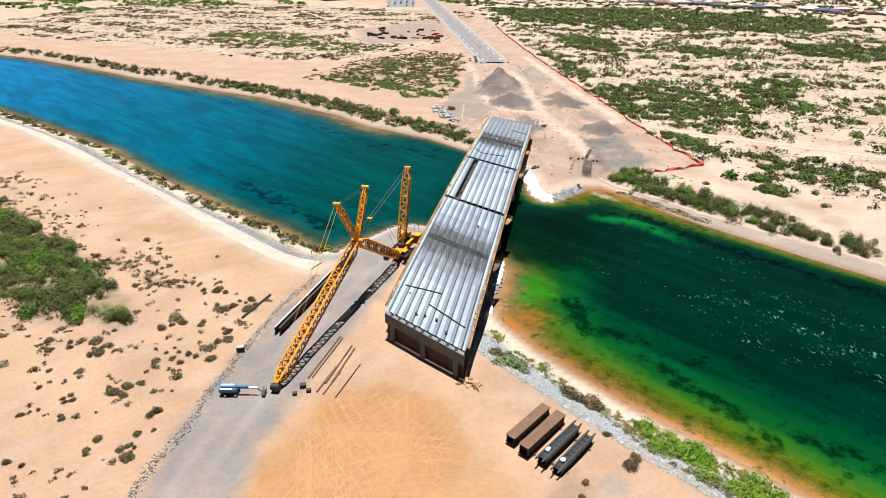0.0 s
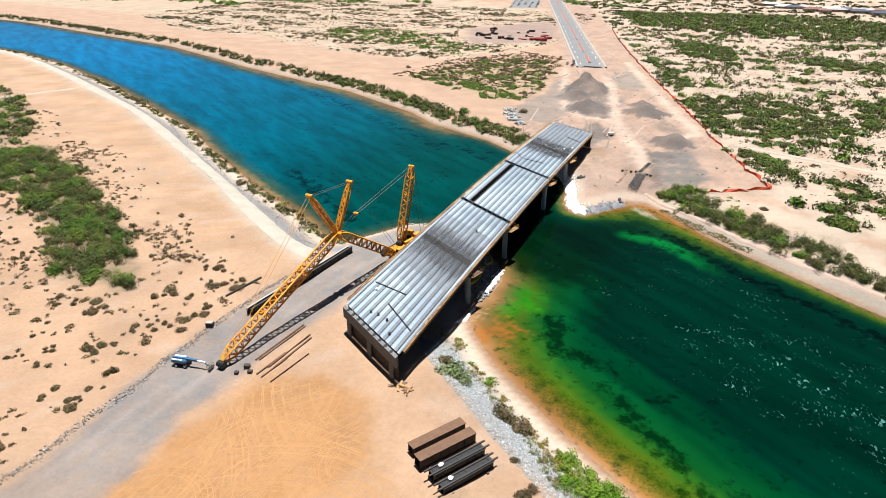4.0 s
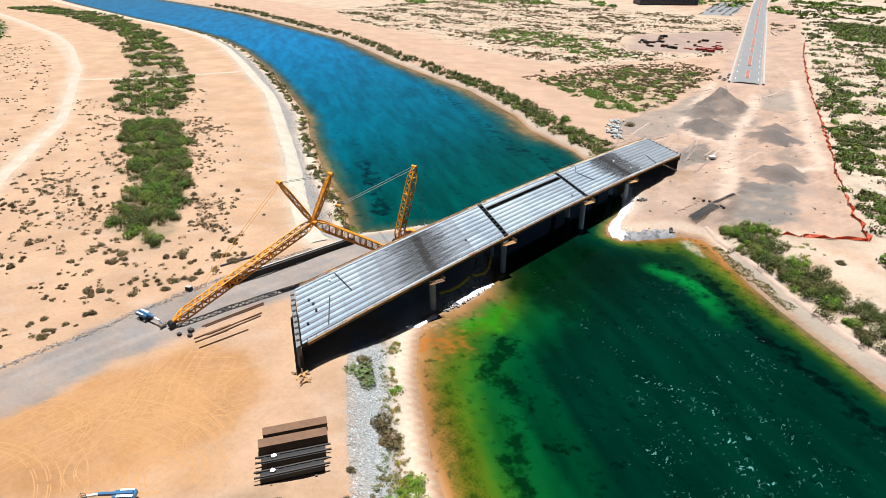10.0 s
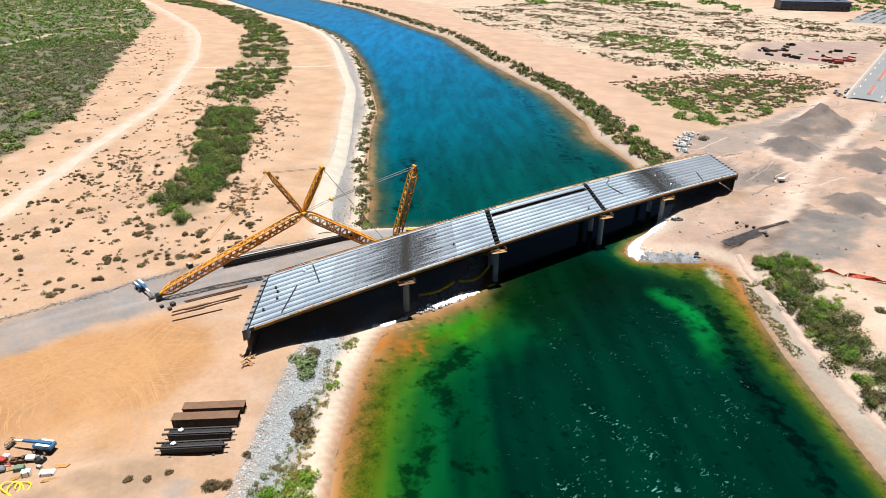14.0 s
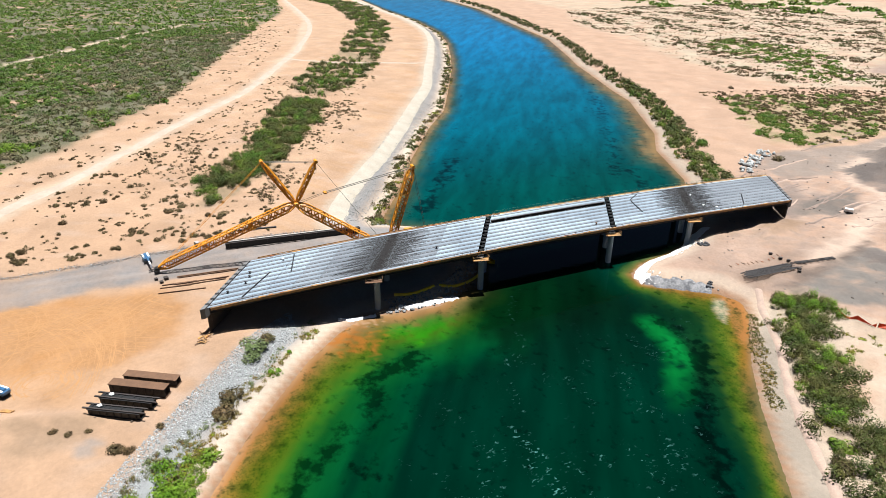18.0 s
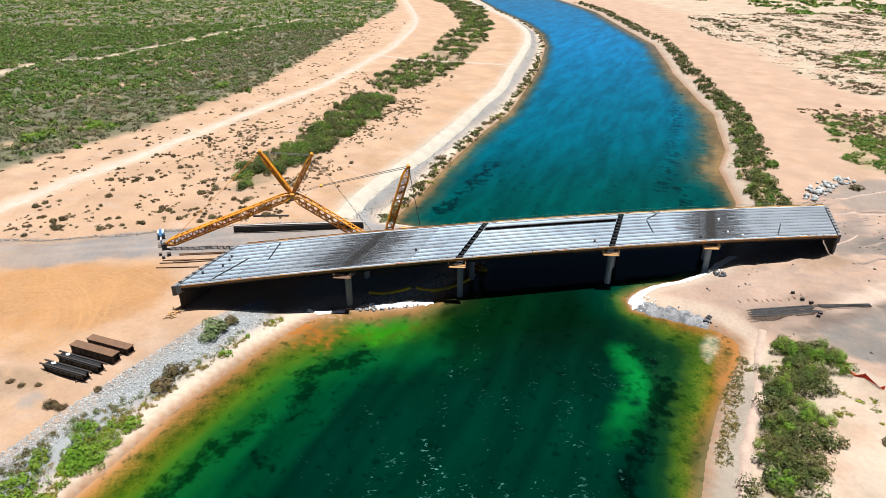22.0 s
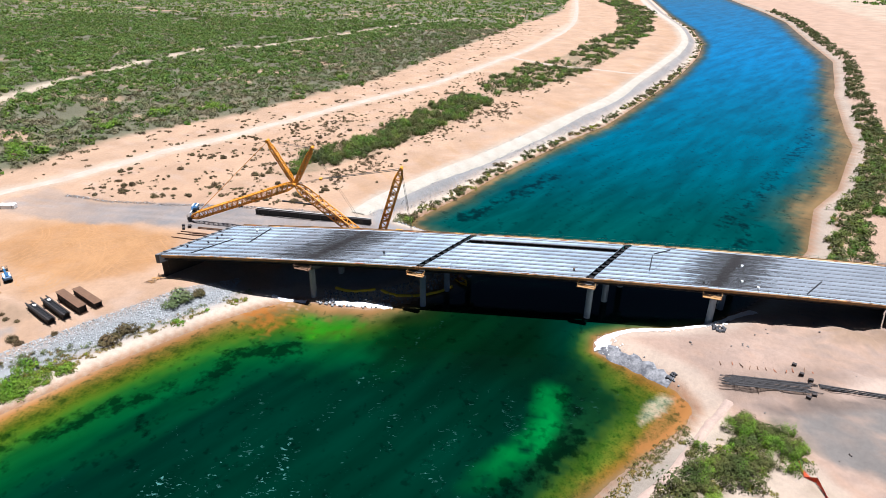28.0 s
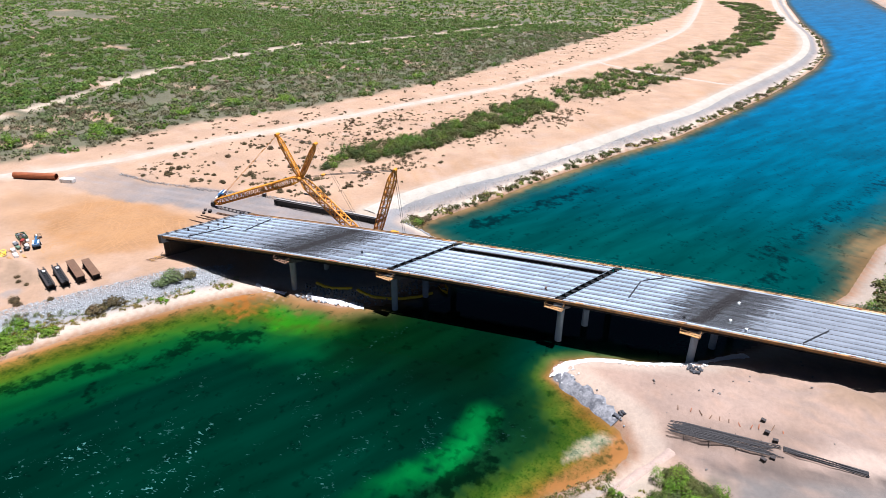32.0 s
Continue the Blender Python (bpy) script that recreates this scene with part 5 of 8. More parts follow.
# four boxed lengths of steel on the work pad
def box_girder(a, c, width, depth, mat, label, pairs):
    a, c = Vector((*a, 0)), Vector((*c, 0))
    mid = (a + c) / 2
    z = ground_z(mid.x, mid.y) + 0.35
    ang = math.degrees(math.atan2(c.y - a.y, c.x - a.x))
    th = thing("steel_girder", label, "girder", "girders on the work pad", (mid.x, mid.y, z), ang)
    ln = (c - a).length
    bm = bmesh.new()
    box(bm, (0, 0, depth - 0.05), (ln, width, 0.1))
    box(bm, (0, 0, 0.04), (ln, width, 0.08))
    part("flange", bm, mat, th)
    for s in (-1, 1):
        bm = bmesh.new()
        box(bm, (0, s * (width / 2 - 0.25), depth / 2), (ln - 0.1, 0.06, depth - 0.18))
        part("web", bm, STEEL if mat is not BLACK_STEEL else BLACK_STEEL, th)
    for k in range(7):
        bm = bmesh.new()
        box(bm, (-ln / 2 + ln * (k + 0.5) / 7, 0, depth / 2), (0.05, width * 0.92, depth - 0.18))
        part("stiffener", bm, STEEL, th)
    for k in (-0.35, 0.35):
        bm = bmesh.new()
        box(bm, (k * ln, 0, -0.17), (0.4, width + 0.9, 0.34), None, 0.03)
        part("bearer", bm, BARK, th)
    if pairs:
        for s in (-0.33, 0.33):
            bm = bmesh.new()
            box(bm, (0, s * width, depth + 0.13), (ln + 2.0, 0.3, 0.26))
            part("rail", bm, STEEL, th)
        for k in range(9):
            bm = bmesh.new()
            box(bm, (-ln / 2 + ln * (k + 0.5) / 9, 0, depth + 0.06), (0.35, width * 0.8, 0.12))
            part("cross_piece", bm, BLACK_STEEL, th)
        bm = bmesh.new()
        bmesh.ops.create_icosphere(bm, subdivisions=2, radius=0.45, matrix=Matrix.Translation((-ln / 2 + 2.2, 0.2, depth + 0.3)) @ Matrix.Diagonal((1.2, 0.9, 0.55, 1)))
        for vtx in bm.verts:
            vtx.co += Vector((0.12 * math.sin(7 * vtx.co.y), 0.1 * math.sin(9 * vtx.co.x), 0.12 * math.sin(8 * vtx.co.x + 5 * vtx.co.y)))
        part("wrapped_bundle", bm, WHITE_PAINT, th, "white wrapped bundle")
    return th


box_girder((-5.6, 90.0), (0.6, 100.4), 2.1, 1.7, BROWN_STEEL, "rusty brown steel box girder lying on sand", False)
box_girder((-2.9, 87.4), (3.6, 98.2), 2.2, 2.2, BROWN_STEEL, "taller rusty brown steel box girder on bearers", False)
box_girder((0.6, 85.8), (6.5, 95.6), 2.0, 1.6, BLACK_STEEL, "black steel frame girder topped with rails", True)
box_girder((3.4, 83.8), (9.0, 93.4), 2.0, 1.5, BLACK_STEEL, "black steel frame girder with a white bundle", True)

# two long bridge girders beside the crane
for dx, lab in ((0.0, "long dark steel bridge girder lying beside the haul road"), (1.25, "long dark steel bridge girder with pale dusty flange")):
    a, c = Vector((-65.6 + dx, 116.0, 0)), Vector((-61.2 + dx, 157.5, 0))
    th = thing("bridge_girder", lab, "girder", "spare bridge girders", (a.x, a.y, ground_z(a.x, a.y) + 0.3), 0)
    q = c - a
    q.z = ground_z(c.x, c.y) - ground_z(a.x, a.y)
    bm = bmesh.new()
    up = Vector((0, 0, 1))
    beam(bm, up * 1.85, q + up * 1.85, 0.55, 0.07)
    part("top_flange", bm, PALE_CONCRETE if dx == 0 else STEEL, th)
    bm = bmesh.new()
    beam(bm, up * 0.04, q + up * 0.04, 0.6, 0.08)
    part("bottom_flange", bm, STEEL, th)
    bm = bmesh.new()
    beam(bm, up * 0.95, q + up * 0.95, 0.05, 1.75)
    part("web", bm, BLACK_STEEL, th)
    for k in range(11):
        p = q * ((k + 0.3) / 11)
        bm = bmesh.new()
        box(bm, p + up * 0.95, (0.5, 0.04, 1.7))
        part("stiffener", bm, BLACK_STEEL, th)
    for k in (0.08, 0.5, 0.92):
        bm = bmesh.new()
        box(bm, q * k + up * -0.12, (1.0, 0.35, 0.3))
        part("bearer", bm, BARK, th)


def lying_pipe(name, label, category, a, c, r, mat, group=""):
    z0, z1 = ground_z(*a) + r, ground_z(*c) + r
    th = thing(name, label, category, group, (a[0], a[1], z0))
    q = Vector((c[0] - a[0], c[1] - a[1], z1 - z0))
    n = 14
    y = q.normalized()
    x = y.cross(Vector((0, 0, 1))).normalized()
    up = x.cross(y)
    bm = bmesh.new()
    rings = []
    for p, rr in ((Vector(), r), (q, r), (q, r * 0.86), (Vector(), r * 0.86)):
        rings.append([bm.verts.new(p + (x * math.cos(6.2832 * k / n) + up * math.sin(6.2832 * k / n)) * rr) for k in range(n)])
    for i in range(4):
        for k in range(n):
            bm.faces.new((rings[i][k], rings[i][(k + 1) % n], rings[(i + 1) % 4][(k + 1) % n], rings[(i + 1) % 4][k]))
    bmesh.ops.recalc_face_normals(bm, faces=bm.faces)
    part("pipe_wall", bm, mat, th)
    return th


lying_pipe("steel_pipe", "dark thin steel pipe lying on the sand", "pipe", (-77.0, 121.0), (-75.0, 133.0), 0.3, BLACK_STEEL)
# long piles and bars laid out in rows on the near bank
for a, c, w in (((-51.0, 101.5), (-49.6, 118.0), 0.5), ((-50.2, 101.8), (-48.8, 117.5), 0.35), ((-46.6, 100.5), (-45.6, 115.0), 0.4), ((-45.4, 101.0), (-44.6, 114.0), 0.5),
                ((-47.4, 97.5), (-46.4, 106.5), 0.4), ((-45.8, 97.0), (-44.9, 105.0), 0.35), ((-42.9, 96.5), (-41.4, 108.5), 0.25)):
    th = thing("steel_pile", "long brown steel pile laid on sand", "pile", "piles on the near bank", (a[0], a[1], ground_z(*a) + 0.12))
    q = Vector((c[0] - a[0], c[1] - a[1], ground_z(*c) - ground_z(*a)))
    bm = bmesh.new()
    i_girder(bm, Vector((0, 0, -0.1)), q + Vector((0, 0, -0.1)), 0.3, w * 0.75)
    part("pile_section", bm, BROWN_STEEL, th)
for p, s in (((-51.0, 98.6), (1.3, 1.0, 0.8)), ((-51.8, 96.0), (0.9, 0.8, 0.6)), ((-49.2, 97.4), (1.0, 0.8, 0.6))):
    th = thing("tool_box", "dark steel tool box standing on sand", "box", "tool boxes", (*p, ground_z(*p)), 20)
    bm = bmesh.new()
    box(bm, (0, 0, s[2] / 2), s, None, 0.06)
    part("body", bm, BLACK_STEEL, th)
    bm = bmesh.new()
    box(bm, (0, 0, s[2] + 0.04), (s[0] * 1.04, s[1] * 1.04, 0.08), None, 0.02)
    part("lid", bm, STEEL, th)
# rows of bars on the far bank
rng = random.Random(8)
th = thing("bar_bundle", "bundle of long dark reinforcing bars spread on the ground", "rebar", "", (9.4, 261.5, max(ground_z(8.4 + k % 3, 252 + k) for k in range(20)) + 0.14), 87)
for k in range(22):
    bm = bmesh.new()
    o = rng.uniform(-1.5, 1.5)
    beam(bm, (-9 + o, -1.9 + k * 0.17, 0), (9 + o, -1.9 + k * 0.17 + rng.uniform(-0.12, 0.12), 0.02), 0.11, 0.11)
    part("bar", bm, REBAR, th)
for k in range(4):
    bm = bmesh.new()
    box(bm, (-7 + 4.6 * k, -0.1, -0.12), (0.15, 4.6, 0.14))
    part("bearer", bm, BARK, th)
th = thing("bar_bundle", "thin bundle of dark bars beside the stockpile", "rebar", "", (10.4, 279.0, max(ground_z(9.5 + k % 3, 272 + k) for k in range(15)) + 0.08), 82)
for k in range(5):
    bm = bmesh.new()
    beam(bm, (-7, k * 0.3, 0), (7, k * 0.3 + rng.uniform(-0.4, 0.4), 0.02), 0.18, 0.18)
    part("bar", bm, REBAR, th)
for p in ((2.2, 269.3), (5.6, 269.6), (7.4, 270.9), (12.2, 269.8), (13.6, 268.0)):
    th = thing("steel_crate", "dark small steel crate on the ground", "crate", "crates by the bars", (*p, ground_z(*p)), rng.uniform(0, 90))
    bm = bmesh.new()
    box(bm, (0, 0, 0.3), (0.9, 0.7, 0.6), None, 0.05)
    part("body", bm, BLACK_STEEL, th)
    bm = bmesh.new()
    box(bm, (0, 0, 0.62), (0.95, 0.75, 0.06))
    part("rim", bm, STEEL, th)


for k in range(11):
    x, y = 2.6 + 0.15 * k + rng.uniform(-0.3, 0.3), 253.5 + 1.9 * k + rng.uniform(-0.4, 0.4)
    th = thing("steel_offcut", "short rusty steel offcut lying on sand", "offcut", "offcuts by the bars", (x, y, ground_z(x, y) + 0.06), rng.uniform(-25, 25))
    bm = bmesh.new()
    beam(bm, (-rng.uniform(0.5, 1.2), 0, 0.02), (rng.uniform(0.5, 1.2), 0, 0.05), 0.16, 0.14)
    part("bar", bm, rng.choice((BROWN_STEEL, ORANGE_PIPE)), th)
th = thing("generator", "white towable generator with a dark base on graded ground", "generator", "", (-12.8, 324.0, ground_z(-12.8, 324.0) + 0.1), 35)
bm = bmesh.new()
box(bm, (0, 0, 0.95), (2.6, 1.4, 1.1), None, 0.08)
part("housing", bm, WHITE_PAINT, th)
bm = bmesh.new()
box(bm, (0, 0, 0.3), (2.9, 1.5, 0.22), None, 0.03)
beam(bm, (1.4, 0, 0.3), (2.6, 0, 0.25), 0.12, 0.12)
part("chassis", bm, BLACK_STEEL, th)
for sy in (-0.78, 0.78):
    bm = bmesh.new()
    rod(bm, (-0.2, sy - 0.1, 0.25), (-0.2, sy + 0.1, 0.25), 0.36, 16)
    part("wheel", bm, RUBBER, th)


# ---- boom lifts ----
def boom_lift(at, turn, label):
    th = thing("boom_lift", label, "boom lift", "boom lifts", (*at, ground_z(*at)), turn)
    bm = bmesh.new()
    box(bm, (0, 0, 0.85), (3.4, 1.5, 0.5), None, 0.1)
    part("chassis", bm, BLACK_STEEL, th)
    for sx in (-1.25, 1.25):
        for sy in (-1, 1):
            bm = bmesh.new()
            rod(bm, (sx, sy * 0.85, 0.55), (sx, sy * 1.3, 0.55), 0.55, 16)
            wheel = part("wheel", bm, RUBBER, th)
            bm = bmesh.new()
            rod(bm, (sx, sy * 1.28, 0.55), (sx, sy * 1.34, 0.55), 0.3, 12)
            part("hub", bm, WHITE_PAINT, wheel)
    bm = bmesh.new()
    box(bm, (-0.6, 0, 1.7), (4.4, 2.3, 1.1), None, 0.25)
    part("turret", bm, BLUE_PAINT, th)
    bm = bmesh.new()
    box(bm, (-0.9, 0.75, 2.32), (3.2, 0.6, 0.2), None, 0.08)
    box(bm, (-0.9, -0.85, 2.3), (2.8, 0.45, 0.16), None, 0.06)
    part("hood", bm, WHITE_PAINT, th)
    for a, c, w, m in (((-2.4, 0, 2.3), (4.4, 0, 2.2), 0.55, BLUE_PAINT), ((2.4, 0, 2.25), (6.6, 0, 1.9), 0.4, WHITE_PAINT), ((6.4, 0, 1.9), (7.4, 0, 0.9), 0.22, BLUE_PAINT)):
        bm = bmesh.new()
        beam(bm, a, c, w, w)
        part("boom_section", bm, m, th)
    bm = bmesh.new()
    box(bm, (8.0, 0, 0.45), (0.9, 2.2, 0.08))
    for sx in (7.58, 8.42):
        for sy in (-1.05, 0, 1.05):
            beam(bm, (sx, sy, 0.45), (sx, sy, 1.5), 0.05, 0.05)
        for z in (0.95, 1.5):
            beam(bm, (sx, -1.05, z), (sx, 1.05, z), 0.05, 0.05)
    for sy in (-1.05, 1.05):
        for z in (0.95, 1.5):
            beam(bm, (7.58, sy, z), (8.42, sy, z), 0.05, 0.05)
    part("basket", bm, STEEL, th)
    th.scale = (0.86, 0.86, 0.86)
    return th


boom_lift((-65.0, 93.6), 12, "blue and white boom lift parked on the gravel road")
boom_lift((-10.6, 65.8), 226, "blue and white boom lift parked on sand")


# ---- rocks ----
def rocks(name, px, py, size, mat, label, seed=0, sink=0.25, category="rocks"):
    """Irregular angular stones, one mesh, kind stuff."""
    rs = np.random.RandomState(seed)
    n = len(px)
    base = np.array([(-1, -1, -1), (1, -1, -1), (1, 1, -1), (-1, 1, -1), (-0.8, -0.8, 0.8), (0.8, -0.8, 0.9), (0.8, 0.8, 0.7), (-0.8, 0.8, 0.9)], dtype=float) * 0.5
    quad = np.array([(0, 3, 2, 1), (4, 5, 6, 7), (0, 1, 5, 4), (1, 2, 6, 5), (2, 3, 7, 6), (3, 0, 4, 7)])
    v = base[None] * (1 + rs.uniform(-0.32, 0.32, (n, 8, 3)))
    v = v * (np.asarray(size)[:, None, None] * np.stack([rs.uniform(0.7, 1.3, n), rs.uniform(0.7, 1.2, n), rs.uniform(0.5, 0.9, n)], -1)[:, None])
    q = rs.normal(size=(n, 4))
    q /= np.linalg.norm(q, axis=1)[:, None]
    w, x, y, z = q.T
    rot = np.stack([np.stack([1 - 2 * (y * y + z * z), 2 * (x * y - w * z), 2 * (x * z + w * y)], -1), np.stack([2 * (x * y + w * z), 1 - 2 * (x * x + z * z), 2 * (y * z - w * x)], -1),
                    np.stack([2 * (x * z - w * y), 2 * (y * z + w * x), 1 - 2 * (x * x + y * y)], -1)], 1)
    v = np.einsum("nij,nkj->nki", rot, v)
    pz = height(np.asarray(px), np.asarray(py)) + np.asarray(size) * sink
    v = v + np.stack([px, py, pz], -1)[:, None]
    f = (quad[None] + 8 * np.arange(n)[:, None, None]).reshape(-1, 4)
    return tagged(raw(name, v.reshape(-1, 3), f, mat), label, category, kind="stuff")


def scatter(ring, count, rs, keep=None):
    xs, ys = [p[0] for p in ring], [p[1] for p in ring]
    px, py = rs.uniform(min(xs), max(xs), count), rs.uniform(min(ys), max(ys), count)
    ok = within(px + 4 * lumps(px, py, 11, 7), py + 4 * lumps(px, py, 11, 8), ring) & (line_distance(px, py, ROAD) > 16) & ~within(px, py, COMPOUND)
    px, py = px[ok], py[ok]
    if keep is not None:
        ok = keep(px, py)
        px, py = px[ok], py[ok]
    return px, py


rs = np.random.RandomState(21)


def bank_band(px, py, lo, hi, line_=None):
    d = line_distance(px, py, WEST_SHORE if line_ is None else line_)
    return (d > lo) & (d < hi) & ~within(px, py, RIVER)


lower = [(-25, 128), (-10, 128), (70, 85), (130, 45), (100, 5), (40, 60), (0, 90), (-26, 108)]
px, py = scatter(lower, 270000, rs, lambda x, y: bank_band(x, y, 7.0 + 4.6 * smooth01((x - 8) / 14), 15.5 + 1.2 * smooth01((x - 8) / 14)))
rocks("rip_rap", px, py, 0.1 + 0.3 * rs.uniform(0, 1, len(px)) ** 1.8, PALE_ROCK, "grey angular rip-rap stones on the near river bank", 1, 0.02)
upper = [(-66, 150), (-74, 175), (-140, 215), (-340, 330), (-560, 400), (-560, 360), (-340, 280), (-140, 175), (-90, 145)]
px, py = scatter(upper, 200000, rs, lambda x, y: bank_band(x, y, 5.5, 15.8) & ((x > -230) | (rs.uniform(size=x.shape) < 0.25)))
rocks("rip_rap", px, py, 0.12 + 0.26 * rs.uniform(0, 1, len(px)) ** 2, ROCK, "grey rip-rap stones on the levee slope", 2)
pad_ring = [(-72, 160), (-70, 195), (-35, 197), (-8, 180), (-8, 150), (-22, 150), (-30, 180), (-58, 180)]
px, py = scatter(pad_ring, 6000, rs, lambda x, y: bank_band(x, y, 0.0, 5.0))
rocks("rip_rap", px, py, rs.uniform(0.25, 0.7, len(px)), ROCK, "grey stones round the crane pad", 3)
spit = [(-20, 262), (-24, 240), (-14, 220), (2, 222), (-2, 236), (-8, 250)]
px, py = scatter(spit, 1100, rs, lambda x, y: bank_band(x, y, -1, 4.5, EAST_SHORE) & (x < 0.5))
rocks("white_rip_rap", px, py, rs.uniform(0.18, 0.5, len(px)), WHITE_ROCK, "white limestone blocks edging the far spit", 4, category="rocks")
px, py = scatter([(-2, 220), (-3, 232), (8, 246), (12, 240), (4, 228)], 160, rs, lambda x, y: bank_band(x, y, 0, 4.0, EAST_SHORE))
rocks("rip_rap", px, py, rs.uniform(0.18, 0.5, len(px)), ROCK, "dark grey stones on the far spit", 5)
by = rs.uniform(40, 146, 2600)
bx = np.interp(by, [40, 60, 72, 82, 92, 104, 128, 146], [-72, -68, -69.5, -68.4, -70, -70.2, -70, -67]) + rs.normal(0, 0.55, 2600)
size = 0.08 + 0.26 * rs.uniform(0, 1, 2600) ** 2
pale = rs.uniform(size=2600) < 0.25
rocks("stone_berm", bx[pale], by[pale], size[pale], PALE_ROCK, "low berm of loose grey stones along the haul road", 6)
rocks("stone_berm", bx[~pale], by[~pale], size[~pale], GREY_HEAP, "dark stones in the berm along the haul road", 7)
# The first heap's stones stand in for a lump of torn dark fabric.
for c, r, n in (((6.5, 242.0), 1.0, 7), ((-12.3, 257), 1.6, 18), ((-60, 325.5), 2.6, 9), ((-66, 333.5), 4.2, 26), ((-72, 343), 4.2, 24), ((-74.5, 353), 4.2, 16)):
    a, q = rs.uniform(0, 6.28, n), np.sqrt(rs.uniform(0, 1, n)) * r
    rocks("boulder_heap", c[0] + q * np.cos(a), c[1] + q * np.sin(a), rs.uniform(0.4, 1.0, n) if r < 2 else rs.uniform(0.8, 2.0, n), DARK_ROCK if r < 2 else PALE_ROCK,
          "heap of dark broken lumps on the far bank" if r < 2 else "pale boulders dumped beside the far abutment", int(10 * r))


px, py = scatter(WORKS[:6] + WORKS[11:], 2600, rs, lambda x, y: (lumps(x, y, 12, 97) > 0.05) & (line_distance(x, y, EAST_SHORE) > 8))
rocks("loose_stones", px, py, 0.1 + 0.5 * rs.uniform(0, 1, len(px)) ** 3, GREY_HEAP, "loose dark stones over the graded ground", 8)
WHITE_FABRIC = material("white_geotextile", (0.74, 0.74, 0.73), 0.8, vary=0.2, size=1.5, fine=5, bump=0.4)
GREY_FABRIC = material("grey_geotextile", (0.0605, 0.0628, 0.0698), 0.8, vary=0.5, size=1.6, fine=4, bump=0.6, second=(0.177, 0.177, 0.181))
tagged(ribbon("bank_fabric", [(-3.0, 227.5), (-7.5, 228.6), (-10.6, 234), (-12.8, 243), (-15.8, 252), (-18.8, 258), (-21.6, 263), (-24, 269)], 4.6, WHITE_FABRIC, 0.3, 1.0, "", "bank lining", 0.5, 3), "white fabric lining the edge of the spit", "bank lining")
tagged(ribbon("bank_fabric", [(-4.0, 227.6), (-0.6, 231.0), (3.2, 236.4), (7.6, 241.6)], 4.2, GREY_FABRIC, 0.3, 1.0, "", "bank lining", 0.6, 4), "creased grey fabric lining the edge of the spit", "bank lining")


# ---- plants ----
def foliage(name, px, py, rad, hgt, per, mat, label, seed=0, leaf=0.3, category="bushes", parent=None, base_z=None, loose=0.42):
    """Low crowns made of many small leaf clumps; one mesh."""
    rs = np.random.RandomState(seed)
    px, py, rad, hgt = (np.asarray(a, dtype=float) for a in (px, py, rad, hgt))
    n, per = len(px), int(per * 2.1)
    pz = height(px, py) if base_z is None else base_z
    lobes = 4
    lo = rs.normal(size=(n, lobes, 2)) * loose
    which = rs.randint(0, lobes, (n, per))
    c = np.take_along_axis(lo, which[..., None].repeat(2, -1), axis=1)
    a = rs.uniform(0, 6.2832, (n, per))
    el = np.arccos(rs.uniform(-0.2, 1, (n, per)))
    lobe_size = rs.uniform(0.36, 0.82, (n, lobes))[np.arange(n)[:, None], which]
    rr = rs.uniform(0.6, 1.0, (n, per)) * lobe_size
    cx = px[:, None] + rad[:, None] * (c[..., 0] + rr * np.sin(el) * np.cos(a))
    cy = py[:, None] + rad[:, None] * (c[..., 1] + rr * np.sin(el) * np.sin(a))
    cz = pz[:, None] + hgt[:, None] * np.clip(0.15 + 1.1 * rr * np.cos(el), 0.03, 1.15)
    ctr = np.stack([cx, cy, cz], -1).reshape(-1, 3)
    m = len(ctr)
    k = (0.86 * leaf * rad[:, None] * rs.uniform(0.6, 1.35, (n, per))).reshape(-1, 1)
    out = np.stack([np.sin(el) * np.cos(a), np.sin(el) * np.sin(a), np.cos(el) + 0.25], -1).reshape(-1, 3)
    out = out + 0.24 * rs.normal(size=(m, 3))
    out /= np.linalg.norm(out, axis=1)[:, None]
    d1 = np.cross(out, rs.normal(size=(m, 3)))
    d1 /= np.linalg.norm(d1, axis=1)[:, None] + 1e-9
    d2 = np.cross(out, d1)
    w = rs.uniform(0.75, 1.2, (m, 3, 1))
    v = np.stack([ctr + d1 * k * w[:, 0], ctr + (-0.5 * d1 + 0.8 * d2) * k * w[:, 1], ctr + (-0.5 * d1 - 0.8 * d2) * k * w[:, 2]], 1)
    ob = raw(name, v.reshape(-1, 3), np.arange(3 * m).reshape(m, 3), mat, parent)
    return tagged(ob, label, category, kind="stuff") if parent is None else ob


def patch(px, py, s, cut, seed):
    return lumps(px, py, s, seed) > cut


def clear_of_roads(x, y):
    return (line_distance(x, y, BRUSH_TRACK) > 4.6 + 4.2 * lumps(x, y, 16, 36)) & (line_distance(x, y, OUTER_ROAD) > 5.5) & (line_distance(x, y, LEVEE_ROAD) > 7) & ~within(x, y, ACCESS)


rs = np.random.RandomState(5)
